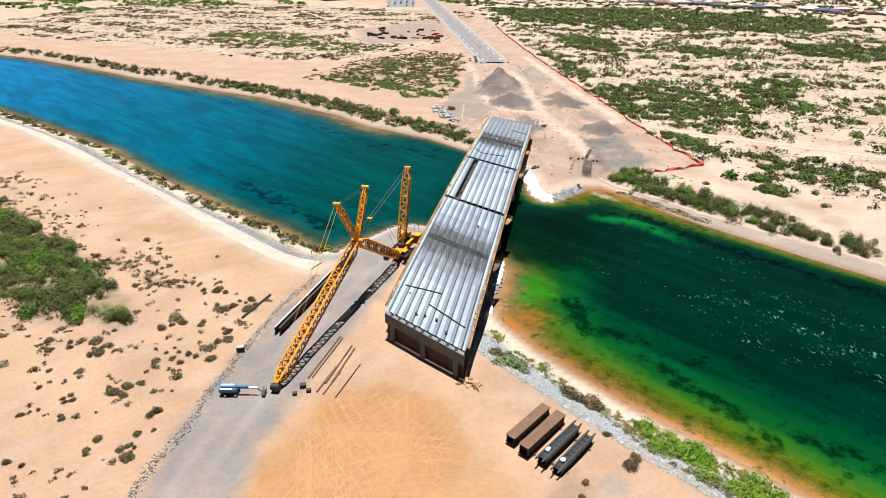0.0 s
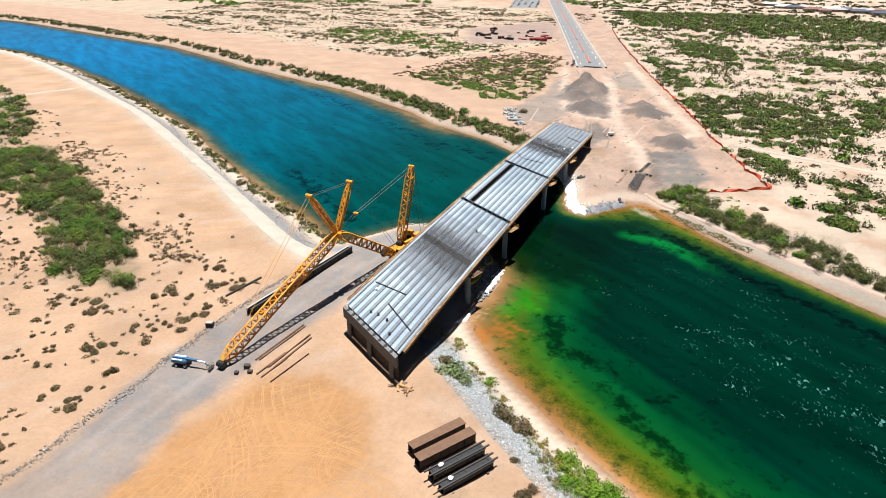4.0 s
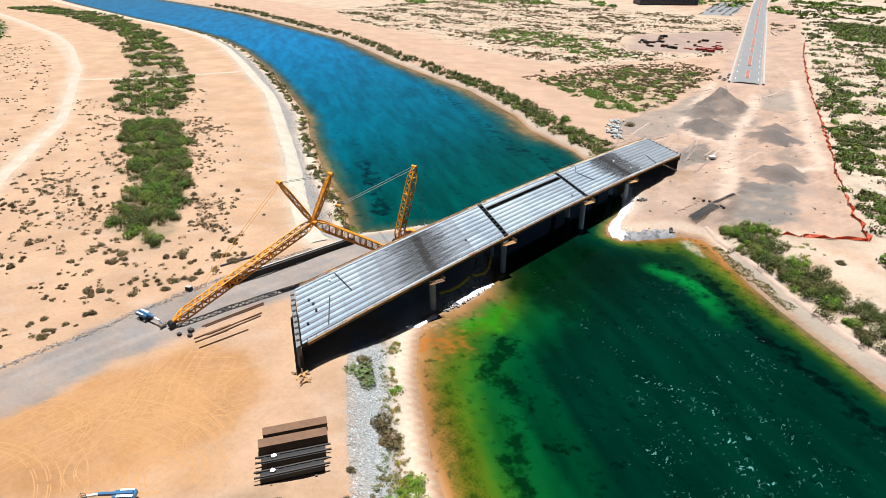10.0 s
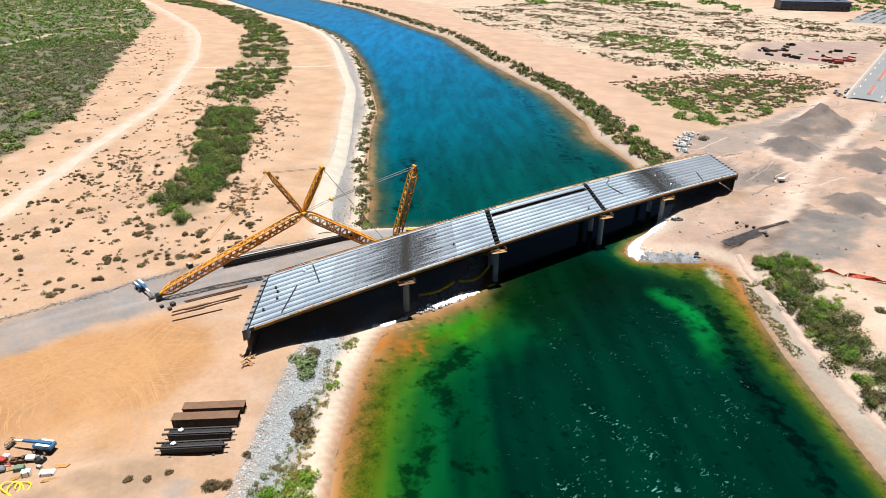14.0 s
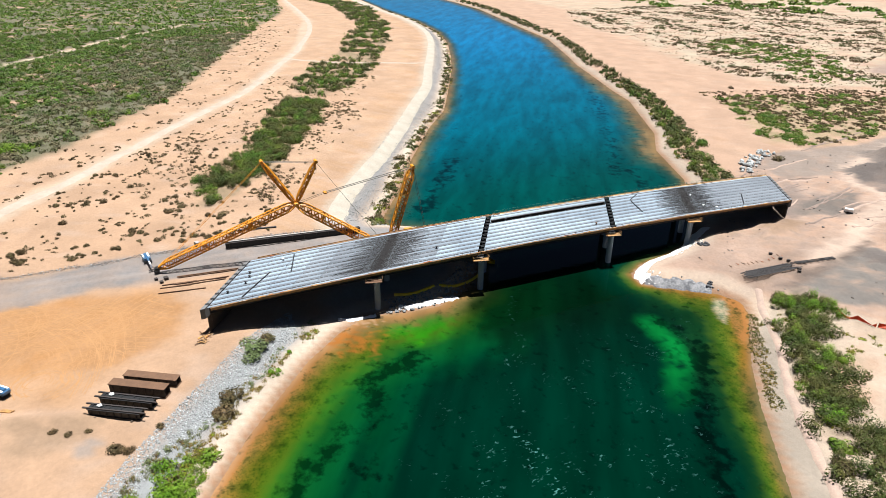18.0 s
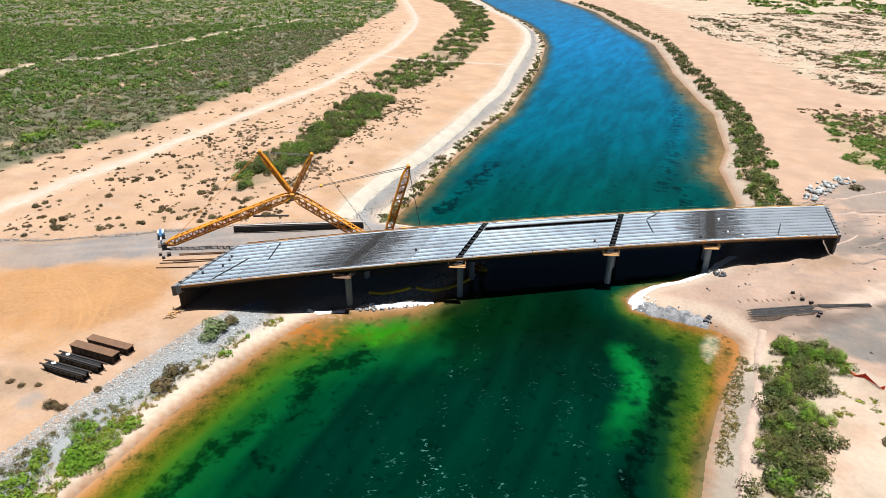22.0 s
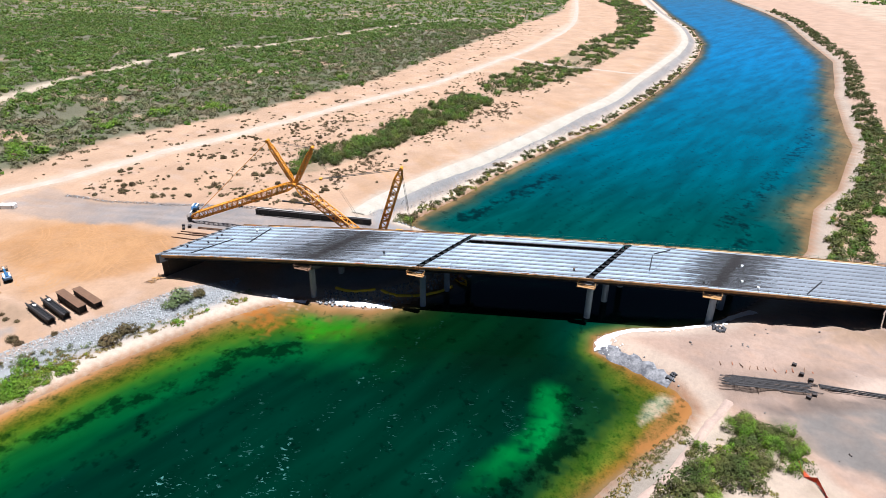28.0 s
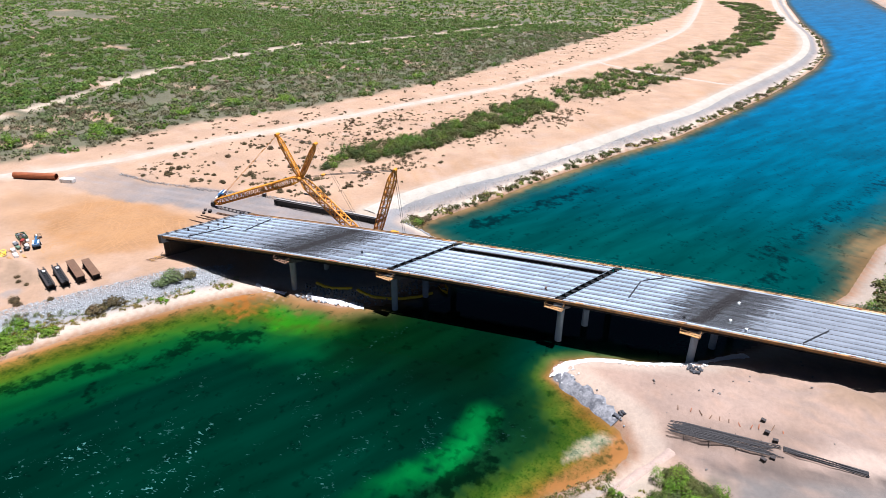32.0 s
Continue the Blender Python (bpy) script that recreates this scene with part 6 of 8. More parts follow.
# the dense brush beyond the outer road
px, py = scatter([(-30, -350), (-65, -16), (-104, 4), (-136, 12), (-167, 30), (-198, 56), (-257, 84), (-292, 104), (-380, 130), (-492, 162), (-640, 205), (-640, -350)], 23000, rs,
                 lambda x, y: clear_of_roads(x, y) & patch(x, y, 40, -0.95, 31))
dist = line_distance(px, py, DENSE_EDGE[:10])
far = smooth01((dist - 60 + 25 * lumps(px, py, 50, 3)) / 40)
bare = (lumps(px, py * 1.6, 13, 37) > 1.0 - 0.45 * far) & (rs.uniform(size=len(px)) < 0.9)
px, py, far = px[~bare], py[~bare], far[~bare]
pick = rs.uniform(size=len(px)) + 0.35 * lumps(px, py, 14, 35)
green = pick < 0.06 + 0.78 * far
lime = green & (far > 0.5) & (rs.uniform(size=len(px)) + 0.4 * lumps(px, py, 18, 39) > 0.62)
dry = ~green & (rs.uniform(size=len(px)) + 0.4 * lumps(px, py, 24, 38) > 0.9)
grey = ~green & ~dry
foliage("brush_field", px[lime], py[lime], rs.uniform(1.8, 3.6, lime.sum()), rs.uniform(1.8, 3.8, lime.sum()), 24, FIELD_GREEN, "pale green desert brush on the flat", 44, 0.24)
green &= ~lime
foliage("brush_field", px[green], py[green], rs.uniform(1.8, 3.9, green.sum()), rs.uniform(1.8, 4.2, green.sum()), 24, GREEN, "dense green desert brush on the flat", 1, 0.24)
foliage("brush_field", px[grey], py[grey], rs.uniform(1.5, 3.1, grey.sum()), rs.uniform(1.5, 3.4, grey.sum()), 22, GREYGREEN, "dense grey-green desert brush on the flat", 2, 0.25)
foliage("brush_field", px[dry], py[dry], rs.uniform(1.4, 3.0, dry.sum()), rs.uniform(1.2, 2.6, dry.sum()), 18, SCRUB, "dry brown brush among the grey-green brush", 42, 0.22)
edge_x, edge_y = np.array([-117, -114, -120, -191, -194, -205, -202, -160, -262, -300, -98, -84]), np.array([-13, -8, -17, 11, 15, 38, 33, 2, 66, 84, -30, -38])
edge_x, edge_y = (np.repeat(q, 5) + rs.normal(0, 3.2, 60) for q in (edge_x, edge_y))
foliage("brush_field", edge_x, edge_y, rs.uniform(2.0, 3.8, 60), rs.uniform(3.0, 5.0, 60), 120, BRIGHT_GREEN, "bright yellow-green bushes along the brush edge", 43, 0.13)
px, py = scatter([(-640, -600), (-640, 205), (-795, 258), (-1030, 288), (-1700, 330), (-1700, -600)], 16000, rs, lambda x, y: patch(x, y, 26, -0.75, 33))
qx, qy = scatter([(-20, -350), (-640, -350), (-640, -900), (-20, -900)], 6000, rs, lambda x, y: patch(x, y, 70, -0.6, 34))
px, py = np.concatenate([px, qx]), np.concatenate([py, qy])
lime = rs.uniform(size=len(px)) + 0.4 * lumps(px, py, 40, 40) > 0.65
for sel, mat, lab in ((~lime, GREEN, "distant green brush on the plain"), (lime, FIELD_GREEN, "distant pale green brush on the plain")):
    foliage("far_brush", px[sel], py[sel], rs.uniform(2.6, 5.2, sel.sum()), rs.uniform(1.6, 3.6, sel.sum()), 7, mat, lab, 3, 0.33)
# thicket strips between the roads
px, py = scatter(STRIP, 6500, rs, lambda x, y: patch(x, y, 11, -0.6, 41))
px, py = px[:430], py[:430]
ok = rs.uniform(size=len(px)) + 0.45 * lumps(px, py, 9, 44) < 0.72
foliage("thicket", px[ok], py[ok], rs.uniform(1.6, 3.6, ok.sum()), rs.uniform(2.2, 4.8, ok.sum()), 210, OLIVE, "dark olive thicket in a strip on the sand", 4, 0.1)
foliage("thicket", px[~ok], py[~ok], rs.uniform(1.8, 3.6, (~ok).sum()), rs.uniform(2.6, 5.0, (~ok).sum()), 200, GREEN, "green bushes standing in the olive thicket", 34, 0.1)
for i, (ring, count) in enumerate((([(-85, 112), (-112, 142), (-150, 158), (-215, 190), (-262, 205), (-285, 170), (-215, 132), (-150, 96), (-100, 92)], 900), ([(-243, 196), (-224, 212), (-181, 186), (-198, 171)], 330),
                                  ([(-142, 141), (-127, 154), (-97, 135), (-103, 120)], 260), ([(-205, 107), (-179, 128), (-140, 111), (-152, 90)], 170))):
    px, py = scatter(ring, count, rs, lambda x, y: patch(x, y, 9, 0.1 - 0.4 * (i > 0), 43) & clear_of_roads(x, y) & ~within(x, y, STRIP))
    dry = rs.uniform(size=len(px)) < 0.6
    for sel, mat, lab in ((dry, DRY, "brown dry brush round the thicket"), (~dry, SCRUB, "olive-brown brush round the thicket")):
        foliage("thicket", px[sel], py[sel], rs.uniform(0.5, 1.5, sel.sum()), rs.uniform(0.5, 1.4, sel.sum()), 40, mat, lab, 27 + i, 0.17)
px, py = scatter(STRIP2, 11000, rs, lambda x, y: patch(x, y, 28, -0.35 - 0.5 * (x > -400), 42) & (line_distance(x, y, CROSS_TRACK) > 5) & ((x < -380) | (rs.uniform(size=x.shape) < 0.9)))
px, py = px[:1200], py[:1200]
ok = rs.uniform(size=len(px)) + 0.45 * lumps(px, py, 14, 45) < 0.65
foliage("thicket", px[ok], py[ok], rs.uniform(1.9, 4.2, ok.sum()), rs.uniform(1.8, 3.8, ok.sum()), 55, OLIVE, "dark olive thicket further up the valley", 5, 0.17)
foliage("thicket", px[~ok], py[~ok], rs.uniform(1.9, 4.0, (~ok).sum()), rs.uniform(2.2, 4.2, (~ok).sum()), 55, GREEN, "green bushes in the thicket further up the valley", 35, 0.17)
# sparse low bushes over the sand of the near bank
SPARSE = [(-72, 40), (-76, 132), (-92, 140), (-130, 160), (-260, 215), (-420, 300), (-620, 355), (-620, 268), (-420, 190), (-254, 112), (-158, 58), (-84, 10)]
px, py = scatter(SPARSE, 8000, rs, lambda x, y: clear_of_roads(x, y) & patch(x, y, 26, -0.25, 51) & (line_distance(x, y, LEVEE_ROAD) > 12) & (line_distance(x, y, STRIP) < 75))
small = rs.uniform(size=len(px)) < 0.6
foliage("low_scrub", px[small], py[small], rs.uniform(0.35, 0.9, small.sum()), rs.uniform(0.25, 0.6, small.sum()), 22, DRY, "low dry scrub tufts on the sand", 6, 0.3)
px, py = px[~small][:420], py[~small][:420]
foliage("low_scrub", px, py, rs.uniform(0.6, 1.5, len(px)), rs.uniform(0.5, 1.1, len(px)), 40, SCRUB, "low olive-brown scrub on the sand", 7, 0.24)
EDGE_ROW = [(-60, 8), (-120, 40), (-200, 88), (-300, 138), (-440, 190), (-640, 250), (-640, 205), (-492, 162), (-292, 104), (-198, 56), (-136, 12), (-80, -8)]
px, py = scatter(EDGE_ROW, 3600, rs, lambda x, y: clear_of_roads(x, y) & patch(x, y, 18, -0.1, 52))
foliage("low_scrub", px, py, rs.uniform(0.5, 1.4, len(px)), rs.uniform(0.4, 1.0, len(px)), 24, DRY, "dry brown scrub along the brush edge", 8, 0.28)

# shrubs on the near bank below the rip-rap
px, py = scatter([(-30, 135), (-10, 135), (70, 90), (170, 20), (130, -30), (30, 70), (-26, 108)], 50000, rs, lambda x, y: bank_band(x, y, 4.6 - 1.6 * (x > 20), 8.6 + 5.0 * smooth01((x - 8) / 14)) & patch(x, y, 7, -0.65 - 0.4 * smooth01((x - 8) / 25), 61) & (x > -22))
pick = rs.uniform(size=len(px)) + 0.45 * lumps(px, py, 6, 63)
lush = smooth01((px - 13) / 12)
inland = line_distance(px, py, WEST_SHORE)
dry = (inland > 6.6 + 4.4 * lush + 0.8 * lumps(px, py, 4, 66)) & (pick < 0.95)
green = ~dry & (pick < -0.2 + 0.8 * lush)
lime = ~dry & ~green & (pick < 0.1 + 0.75 * lush)
for i, (ok, mat, lab, lo, hi) in enumerate(((green & (rs.uniform(size=len(px)) < 0.6), BRIGHT_GREEN, "bright green shrubs at the foot of the rip-rap", 0.9, 2.3), (dry & (rs.uniform(size=len(px)) < 0.45 + 0.4 * lush), GREYGREEN, "grey-green reeds at the foot of the rip-rap", 0.4, 0.9),
                                        (dry & (rs.uniform(size=len(px)) < 0.4 * lush), DRY, "brown reeds at the foot of the rip-rap", 0.4, 1.0), (lime, LIME_GRASS, "yellow-green grass on the bank", 0.4, 1.0),
                                        (~dry & ~green & ~lime, STRAW, "yellow dry grass near the water's edge", 0.35, 0.8))):
    foliage("bank_shrubs", px[ok], py[ok], rs.uniform(lo, hi, ok.sum()), rs.uniform(lo * 0.8, hi, ok.sum()), 60 if i == 0 else 30, mat, lab, 9 + 20 * i, 0.14 if i == 0 else 0.19)
px, py = scatter([(-64, 160), (-70, 180), (-140, 220), (-340, 335), (-560, 405), (-830, 425), (-830, 385), (-560, 372), (-340, 290), (-140, 185)], 40000, rs,
                 lambda x, y: bank_band(x, y, 0.8, 5.2 + 1.2 * lumps(x, y, 12, 67)) & patch(x, y, 14, -0.7, 62))
ok = rs.uniform(size=len(px)) < np.where(px > -380, 1.0, 0.4)
px, py = px[ok][:3000], py[ok][:3000]
pick = rs.uniform(size=len(px)) + 0.4 * lumps(px, py, 12, 64)
for i, (ok, mat, lab) in enumerate(((pick < 0.55, OLIVE, "olive shrubs below the levee"), ((pick >= 0.55) & (pick < 0.85), SCRUB, "olive-brown shrubs below the levee"), (pick >= 0.85, LIME_GRASS, "yellow-green grass below the levee"))):
    foliage("bank_shrubs", px[ok], py[ok], rs.uniform(0.9, 2.3, ok.sum()), rs.uniform(0.8, 2.2, ok.sum()) * (1.0 if i < 2 else 0.5), 28, mat, lab, 11 + 25 * i, 0.24)
px, py = scatter([(18, 112), (46, 94), (120, 46), (150, 10), (60, 70), (16, 98)], 9000, rs, lambda x, y: bank_band(x, y, 2.6, 8.0) & patch(x, y, 6, -0.2, 65))
foliage("bank_shrubs", px[:1300], py[:1300], rs.uniform(0.5, 1.3, len(px[:1300])), rs.uniform(0.4, 1.1, len(px[:1300])), 34, LIME_GRASS, "yellow-green grass near the water's edge", 37, 0.2)

# the far bank


def east_band(x, y, lo, hi):
    d = line_distance(x, y, EAST_SHORE)
    return (d > lo) & (d < hi) & ~within(x, y, RIVER) & (line_distance(x, y, WEST_SHORE) > d)


px, py = scatter([(-45, 280), (-50, 315), (-130, 365), (-230, 410), (-350, 455), (-560, 520), (-910, 590), (-910, 560), (-560, 490), (-340, 420), (-130, 335)], 36000, rs,
                 lambda x, y: east_band(x, y, 6.5, 16.5) & patch(x, y, 16, -0.85, 71) & (y > 290))
k = np.where(px > -240, 1.0, 0.55)
ok = rs.uniform(size=len(px)) < k
px, py = px[ok][:3600], py[ok][:3600]
foliage("bank_thicket", px, py, rs.uniform(1.3, 2.9, len(px)), rs.uniform(1.6, 4.0, len(px)), 32, OLIVE, "dark thicket along the far river bank", 12, 0.24)
px, py = scatter([(-45, 284), (-52, 312), (-132, 362), (-240, 408), (-240, 380), (-130, 335)], 1800, rs, lambda x, y: east_band(x, y, 5.5, 15.5) & patch(x, y, 9, -0.5, 78))
ok = rs.uniform(size=len(px)) < 0.55
foliage("bank_thicket", px[ok], py[ok], rs.uniform(1.2, 2.6, ok.sum()), rs.uniform(1.8, 4.2, ok.sum()), 70, GREEN, "green bushes along the far river bank", 39, 0.15)
foliage("bank_thicket", px[~ok], py[~ok], rs.uniform(0.8, 1.8, (~ok).sum()), rs.uniform(0.8, 1.8, (~ok).sum()), 50, LIME_GRASS, "yellow-green bushes along the far river bank", 40, 0.17)
px, py = scatter([(-45, 280), (-50, 312), (-130, 360), (-240, 405), (-240, 385), (-130, 335)], 3000, rs, lambda x, y: east_band(x, y, 4.5, 9) & patch(x, y, 10, 0.0, 72))
foliage("bank_shrubs", px, py, rs.uniform(0.6, 1.2, len(px)), rs.uniform(0.5, 1.0, len(px)), 24, STRAW, "yellow-green shrubs at the far shore", 13, 0.26)
px, py = scatter([(16, 246), (30, 262), (60, 240), (110, 205), (240, 120), (225, 95), (96, 184), (40, 222)], 6000, rs, lambda x, y: east_band(x, y, 8.5, 20) & patch(x, y, 11, -0.4, 73))
px, py = px[:230], py[:230]
foliage("bank_thicket", px, py, rs.uniform(1.6, 3.3, len(px)), rs.uniform(2.0, 4.4, len(px)), 220, OLIVE, "olive thicket on the far bank below the spit", 14, 0.095)
GRASS_LINE = [(21.8, 240.8), (24, 240.2), (32.9, 232), (42.3, 224.1), (51.8, 217.1)]
px, py = scatter([(16, 246), (60, 235), (60, 210), (40, 214)], 12000, rs, lambda x, y: (line_distance(x, y, GRASS_LINE) < 1.5 + 0.8 * lumps(x, y, 5, 74)) & (rs.uniform(size=x.shape) < 0.75 + 0.4 * lumps(x, y, 3, 79)))
for i, (sel, mat, lab) in enumerate(((np.arange(len(px)) % 3 > 0, STRAW, "dry yellow grass along the far shore"), (np.arange(len(px)) % 3 == 0, OLIVE, "olive tufts among dry grass on the far shore"))):
    foliage("bank_shrubs", px[sel], py[sel], rs.uniform(0.2, 0.5, sel.sum()), rs.uniform(0.2, 0.5, sel.sum()), 8, mat, lab, 15 + 30 * i, 0.34)
px, py = scatter(BEND, 190, rs, lambda x, y: patch(x, y, 6, -0.6, 75))
foliage("bank_thicket", px, py, rs.uniform(1.2, 2.4, len(px)), rs.uniform(2.0, 4.4, len(px)), 280, BRIGHT_GREEN, "bright green thicket in the bend below the spit", 25, 0.1)
px, py = scatter(BEND, 420, rs, lambda x, y: patch(x, y, 8, -0.8, 76))
foliage("bank_thicket", px, py, rs.uniform(1.1, 2.2, len(px)), rs.uniform(1.2, 3.0, len(px)), 210, OLIVE, "olive thicket in the bend below the spit", 26, 0.1)
px, py = scatter([(16, 250), (30, 243), (42, 232), (64, 216), (66, 224), (52, 236), (40, 248), (30, 262), (44, 256), (60, 240)], 700, rs, lambda x, y: patch(x, y, 6, 0.0, 77))
foliage("bank_shrubs", px, py, rs.uniform(0.4, 1.1, len(px)), rs.uniform(0.3, 0.8, len(px)), 40, LIME_GRASS, "yellow-green shrubs at the edge of the thicket", 38, 0.2)
# scrub plain downstream of the works fence
PLAIN = [(62, 262), (40, 325), (14, 410), (-32, 552), (-90, 755), (500, 755), (800, 420), (480, 60), (130, 215)]
open_sand = lambda x, y: (line_distance(x, y, EAST_SHORE) > 24) & (np.abs(y - 314 + 0.34 * (x - 90)) > 6)
px, py = scatter(PLAIN, 34000, rs, lambda x, y: (0.8 * lumps(x * 0.45 + y * 0.1, y, 24, 81) + 0.55 * lumps(x, y, 9, 88) > 0.0) & open_sand(x, y))
kind = rs.uniform(size=len(px)) + 0.5 * lumps(px, py, 22, 82)
for i, (lo, hi, mat, lab) in enumerate(((-9, 0.35, DRY, "dry brown desert scrub"), (0.35, 0.85, OLIVE, "olive desert scrub"), (0.85, 9, GREEN, "green desert scrub"))):
    ok = (kind >= lo) & (kind < hi)
    big = 1.0 + 0.5 * i
    foliage("desert_scrub", px[ok], py[ok], rs.uniform(0.8, 2.5, ok.sum()) * big, rs.uniform(1.0, 2.6, ok.sum()) * big, 9 + 3 * i, mat, lab + " over pale sand", 16 + i, 0.27)
BELTS = [([(11, 429), (49, 448), (82, 430), (102, 401), (95, 352), (60, 333), (32, 348)], 950, 1.0), ([(40, 324), (68, 313), (66, 291), (48, 298)], 150, 0.9),
         ([(77, 297), (101, 289), (129, 275), (165, 262), (150, 243), (124, 257), (96, 255), (80, 278)], 480, 0.85), ([(73, 263), (88, 253), (83, 239), (72, 245)], 90, 0.85), ([(90, 622), (146, 616), (138, 574), (90, 575)], 240, 1.2),
         ([(192, 662), (290, 656), (260, 570), (186, 590)], 420, 1.4), ([(-23, 682), (33, 664), (44, 560), (-1, 600)], 520, 1.2), ([(-35, 591), (-9, 556), (18, 456), (4, 442), (-22, 530)], 360, 1.0),
         ([(105, 452), (155, 500), (134, 386), (103, 381)], 260, 1.3), ([(150, 400), (210, 430), (260, 380), (200, 340)], 320, 1.1), ([(-123, 955), (94, 985), (300, 884), (260, 745), (129, 752), (20, 768), (-74, 803)], 2600, 2.0)]
for i, (ring, count, big) in enumerate(BELTS):
    px, py = scatter(ring, count * 3, rs, lambda x, y: patch(x, y, 9 * big, -0.1, 91 + i))
    px, py = px[:int(count * 0.8)], py[:int(count * 0.8)]
    ok = rs.uniform(size=len(px)) + 0.4 * lumps(px, py, 14, 95) < 0.62
    for sel, mat, lab in ((ok, OLIVE, "belt of olive desert bushes on pale sand"), (~ok, GREEN, "belt of green desert bushes on pale sand")):
        foliage("desert_scrub", px[sel], py[sel], rs.uniform(1.2, 3.1, sel.sum()) * big, rs.uniform(1.4, 3.4, sel.sum()) * big, 24 if big < 1.5 else 14, mat, lab, 60 + i, 0.26)
px, py = scatter(PLAIN, 24000, rs, lambda x, y: (patch(x, y, 20, -0.5, 89)) & (line_distance(x, y, EAST_SHORE) > 14) & (np.abs(y - 312 + 0.25 * (x - 100)) > 4) & (y < 620))
foliage("low_scrub", px, py, rs.uniform(0.25, 0.8, len(px)), rs.uniform(0.2, 0.6, len(px)), 5, DRY, "fine dry scrub speckled over pale sand", 28, 0.5)
px, py = scatter([(-90, 755), (-270, 1300), (1200, 1300), (1200, 420), (800, 420), (500, 755)], 9000, rs, lambda x, y: patch(x, y, 60, -0.2, 83))
foliage("far_scrub", px, py, rs.uniform(2.5, 6.0, len(px)), rs.uniform(1.4, 3.2, len(px)), 9, OLIVE, "distant scrub over the desert plain", 20, 0.42)
px, py = scatter([(-190, 420), (-170, 500), (-130, 560), (-92, 540), (-80, 440), (-110, 400)], 1500, rs)
foliage("low_scrub", px, py, rs.uniform(0.8, 1.9, len(px)), rs.uniform(0.5, 1.2, len(px)), 8, DRY, "dry brown scrub behind the far works", 33, 0.42)
px, py = scatter(SCRUB_NEAR, 3600, rs, lambda x, y: patch(x, y, 12, -0.15, 84))
mix_ = (py - 378) + 0.35 * (px + 160) < 42 + 12 * lumps(px, py, 15, 85)
foliage("desert_scrub", px[mix_], py[mix_], rs.uniform(1.2, 2.4, mix_.sum()), rs.uniform(1.0, 2.2, mix_.sum()), 44, GREEN, "green scrub beside the far works", 21, 0.19)
px, py = px[~mix_], py[~mix_]
ok = rs.uniform(size=len(px)) + 0.5 * lumps(px, py, 14, 99) < 0.25
foliage("desert_scrub", px[ok], py[ok], rs.uniform(1.2, 2.4, ok.sum()), rs.uniform(1.0, 2.0, ok.sum()), 40, GREEN, "green scrub patch beside the far works", 41, 0.19)
ok = ~ok & (rs.uniform(size=len(px)) < 0.5)
px, py = px[ok], py[ok]
foliage("desert_scrub", px, py, rs.uniform(0.9, 2.0, len(px)), rs.uniform(0.6, 1.5, len(px)), 40, SCRUB, "olive-brown scrub beside the far works", 22, 0.2)
outside = lambda x, y: np.hypot((x + 185) / 52, (y - 665) / 58) > 1
px, py = scatter(SAND_FAR[:9] + [(-700, 1000)], 6000, rs, lambda x, y: (lumps(x * 0.5, y, 30, 86) > 0.05) & outside(x, y))
brown = rs.uniform(size=len(px)) + 0.4 * lumps(px, py, 40, 98) < 0.5
for sel, mat, lab in ((brown, DRY, "brown scrub on the plain behind the sand flat"), (~brown, OLIVE, "olive scrub on the plain behind the sand flat")):
    foliage("far_scrub", px[sel], py[sel], rs.uniform(1.6, 4.0, sel.sum()), rs.uniform(1.1, 2.6, sel.sum()), 18, mat, lab, 23, 0.24)
px, py = scatter([(-386, 636), (-341, 566), (-246, 548), (-180, 520), (-172, 560), (-285, 646)], 1500, rs, lambda x, y: patch(x, y, 16, -0.3, 96))
foliage("far_scrub", px, py, rs.uniform(1.5, 3.2, len(px)), rs.uniform(1.0, 2.6, len(px)), 14, GREEN, "green belt behind the sand flat", 29, 0.3)
px, py = scatter(SAND_FAR[:9] + [(-700, 1000)], 11000, rs, lambda x, y: (patch(x, y, 24, -0.45, 90)) & outside(x, y))
foliage("low_scrub", px, py, rs.uniform(0.4, 1.2, len(px)), rs.uniform(0.3, 0.9, len(px)), 4, DRY, "fine dry scrub behind the sand flat", 30, 0.55)
px, py = scatter([(-900, 1400), (-400, 960), (-560, 890), (-690, 805), (-850, 825), (-1000, 760), (-2000, 750), (-2200, 1500), (-900, 1900), (-100, 1500), (-120, 1000)], 9000, rs, lambda x, y: patch(x, y, 80, -0.1, 87))
foliage("far_scrub", px, py, rs.uniform(4, 9, len(px)), rs.uniform(2, 4.5, len(px)), 8, GREEN, "distant green belt on the plain", 24, 0.45)


# single bushes that stand apart
def bush_shape(seed, mat):
    th = thing("desert_bush", "rounded olive desert bush on sand", "bush", "lone bushes", (0, 0, -50))
    bm = bmesh.new()
    r = random.Random(seed)
    for k in range(7):
        a = r.uniform(0, 6.28)
        rod(bm, (0, 0, -0.1), (0.5 * math.cos(a), 0.5 * math.sin(a), r.uniform(0.35, 0.7)), 0.05, 5, 0.015)
    part("stems", bm, BARK, th)
    foliage("crown", [0.0], [0.0], [1.2], [1.0], 250, mat, "", seed, 0.12, parent=th, base_z=np.array([0.0]), loose=0.26)
    return th


def bring_to_ground(th, x, y, s, h, turn, label=""):
    th.matrix_basis = pose(x, y, ground_z(x, y) - 0.03, 0, 0, turn)
    th.scale = (s, s, h)
    if label:
        th["label"] = label
    return th


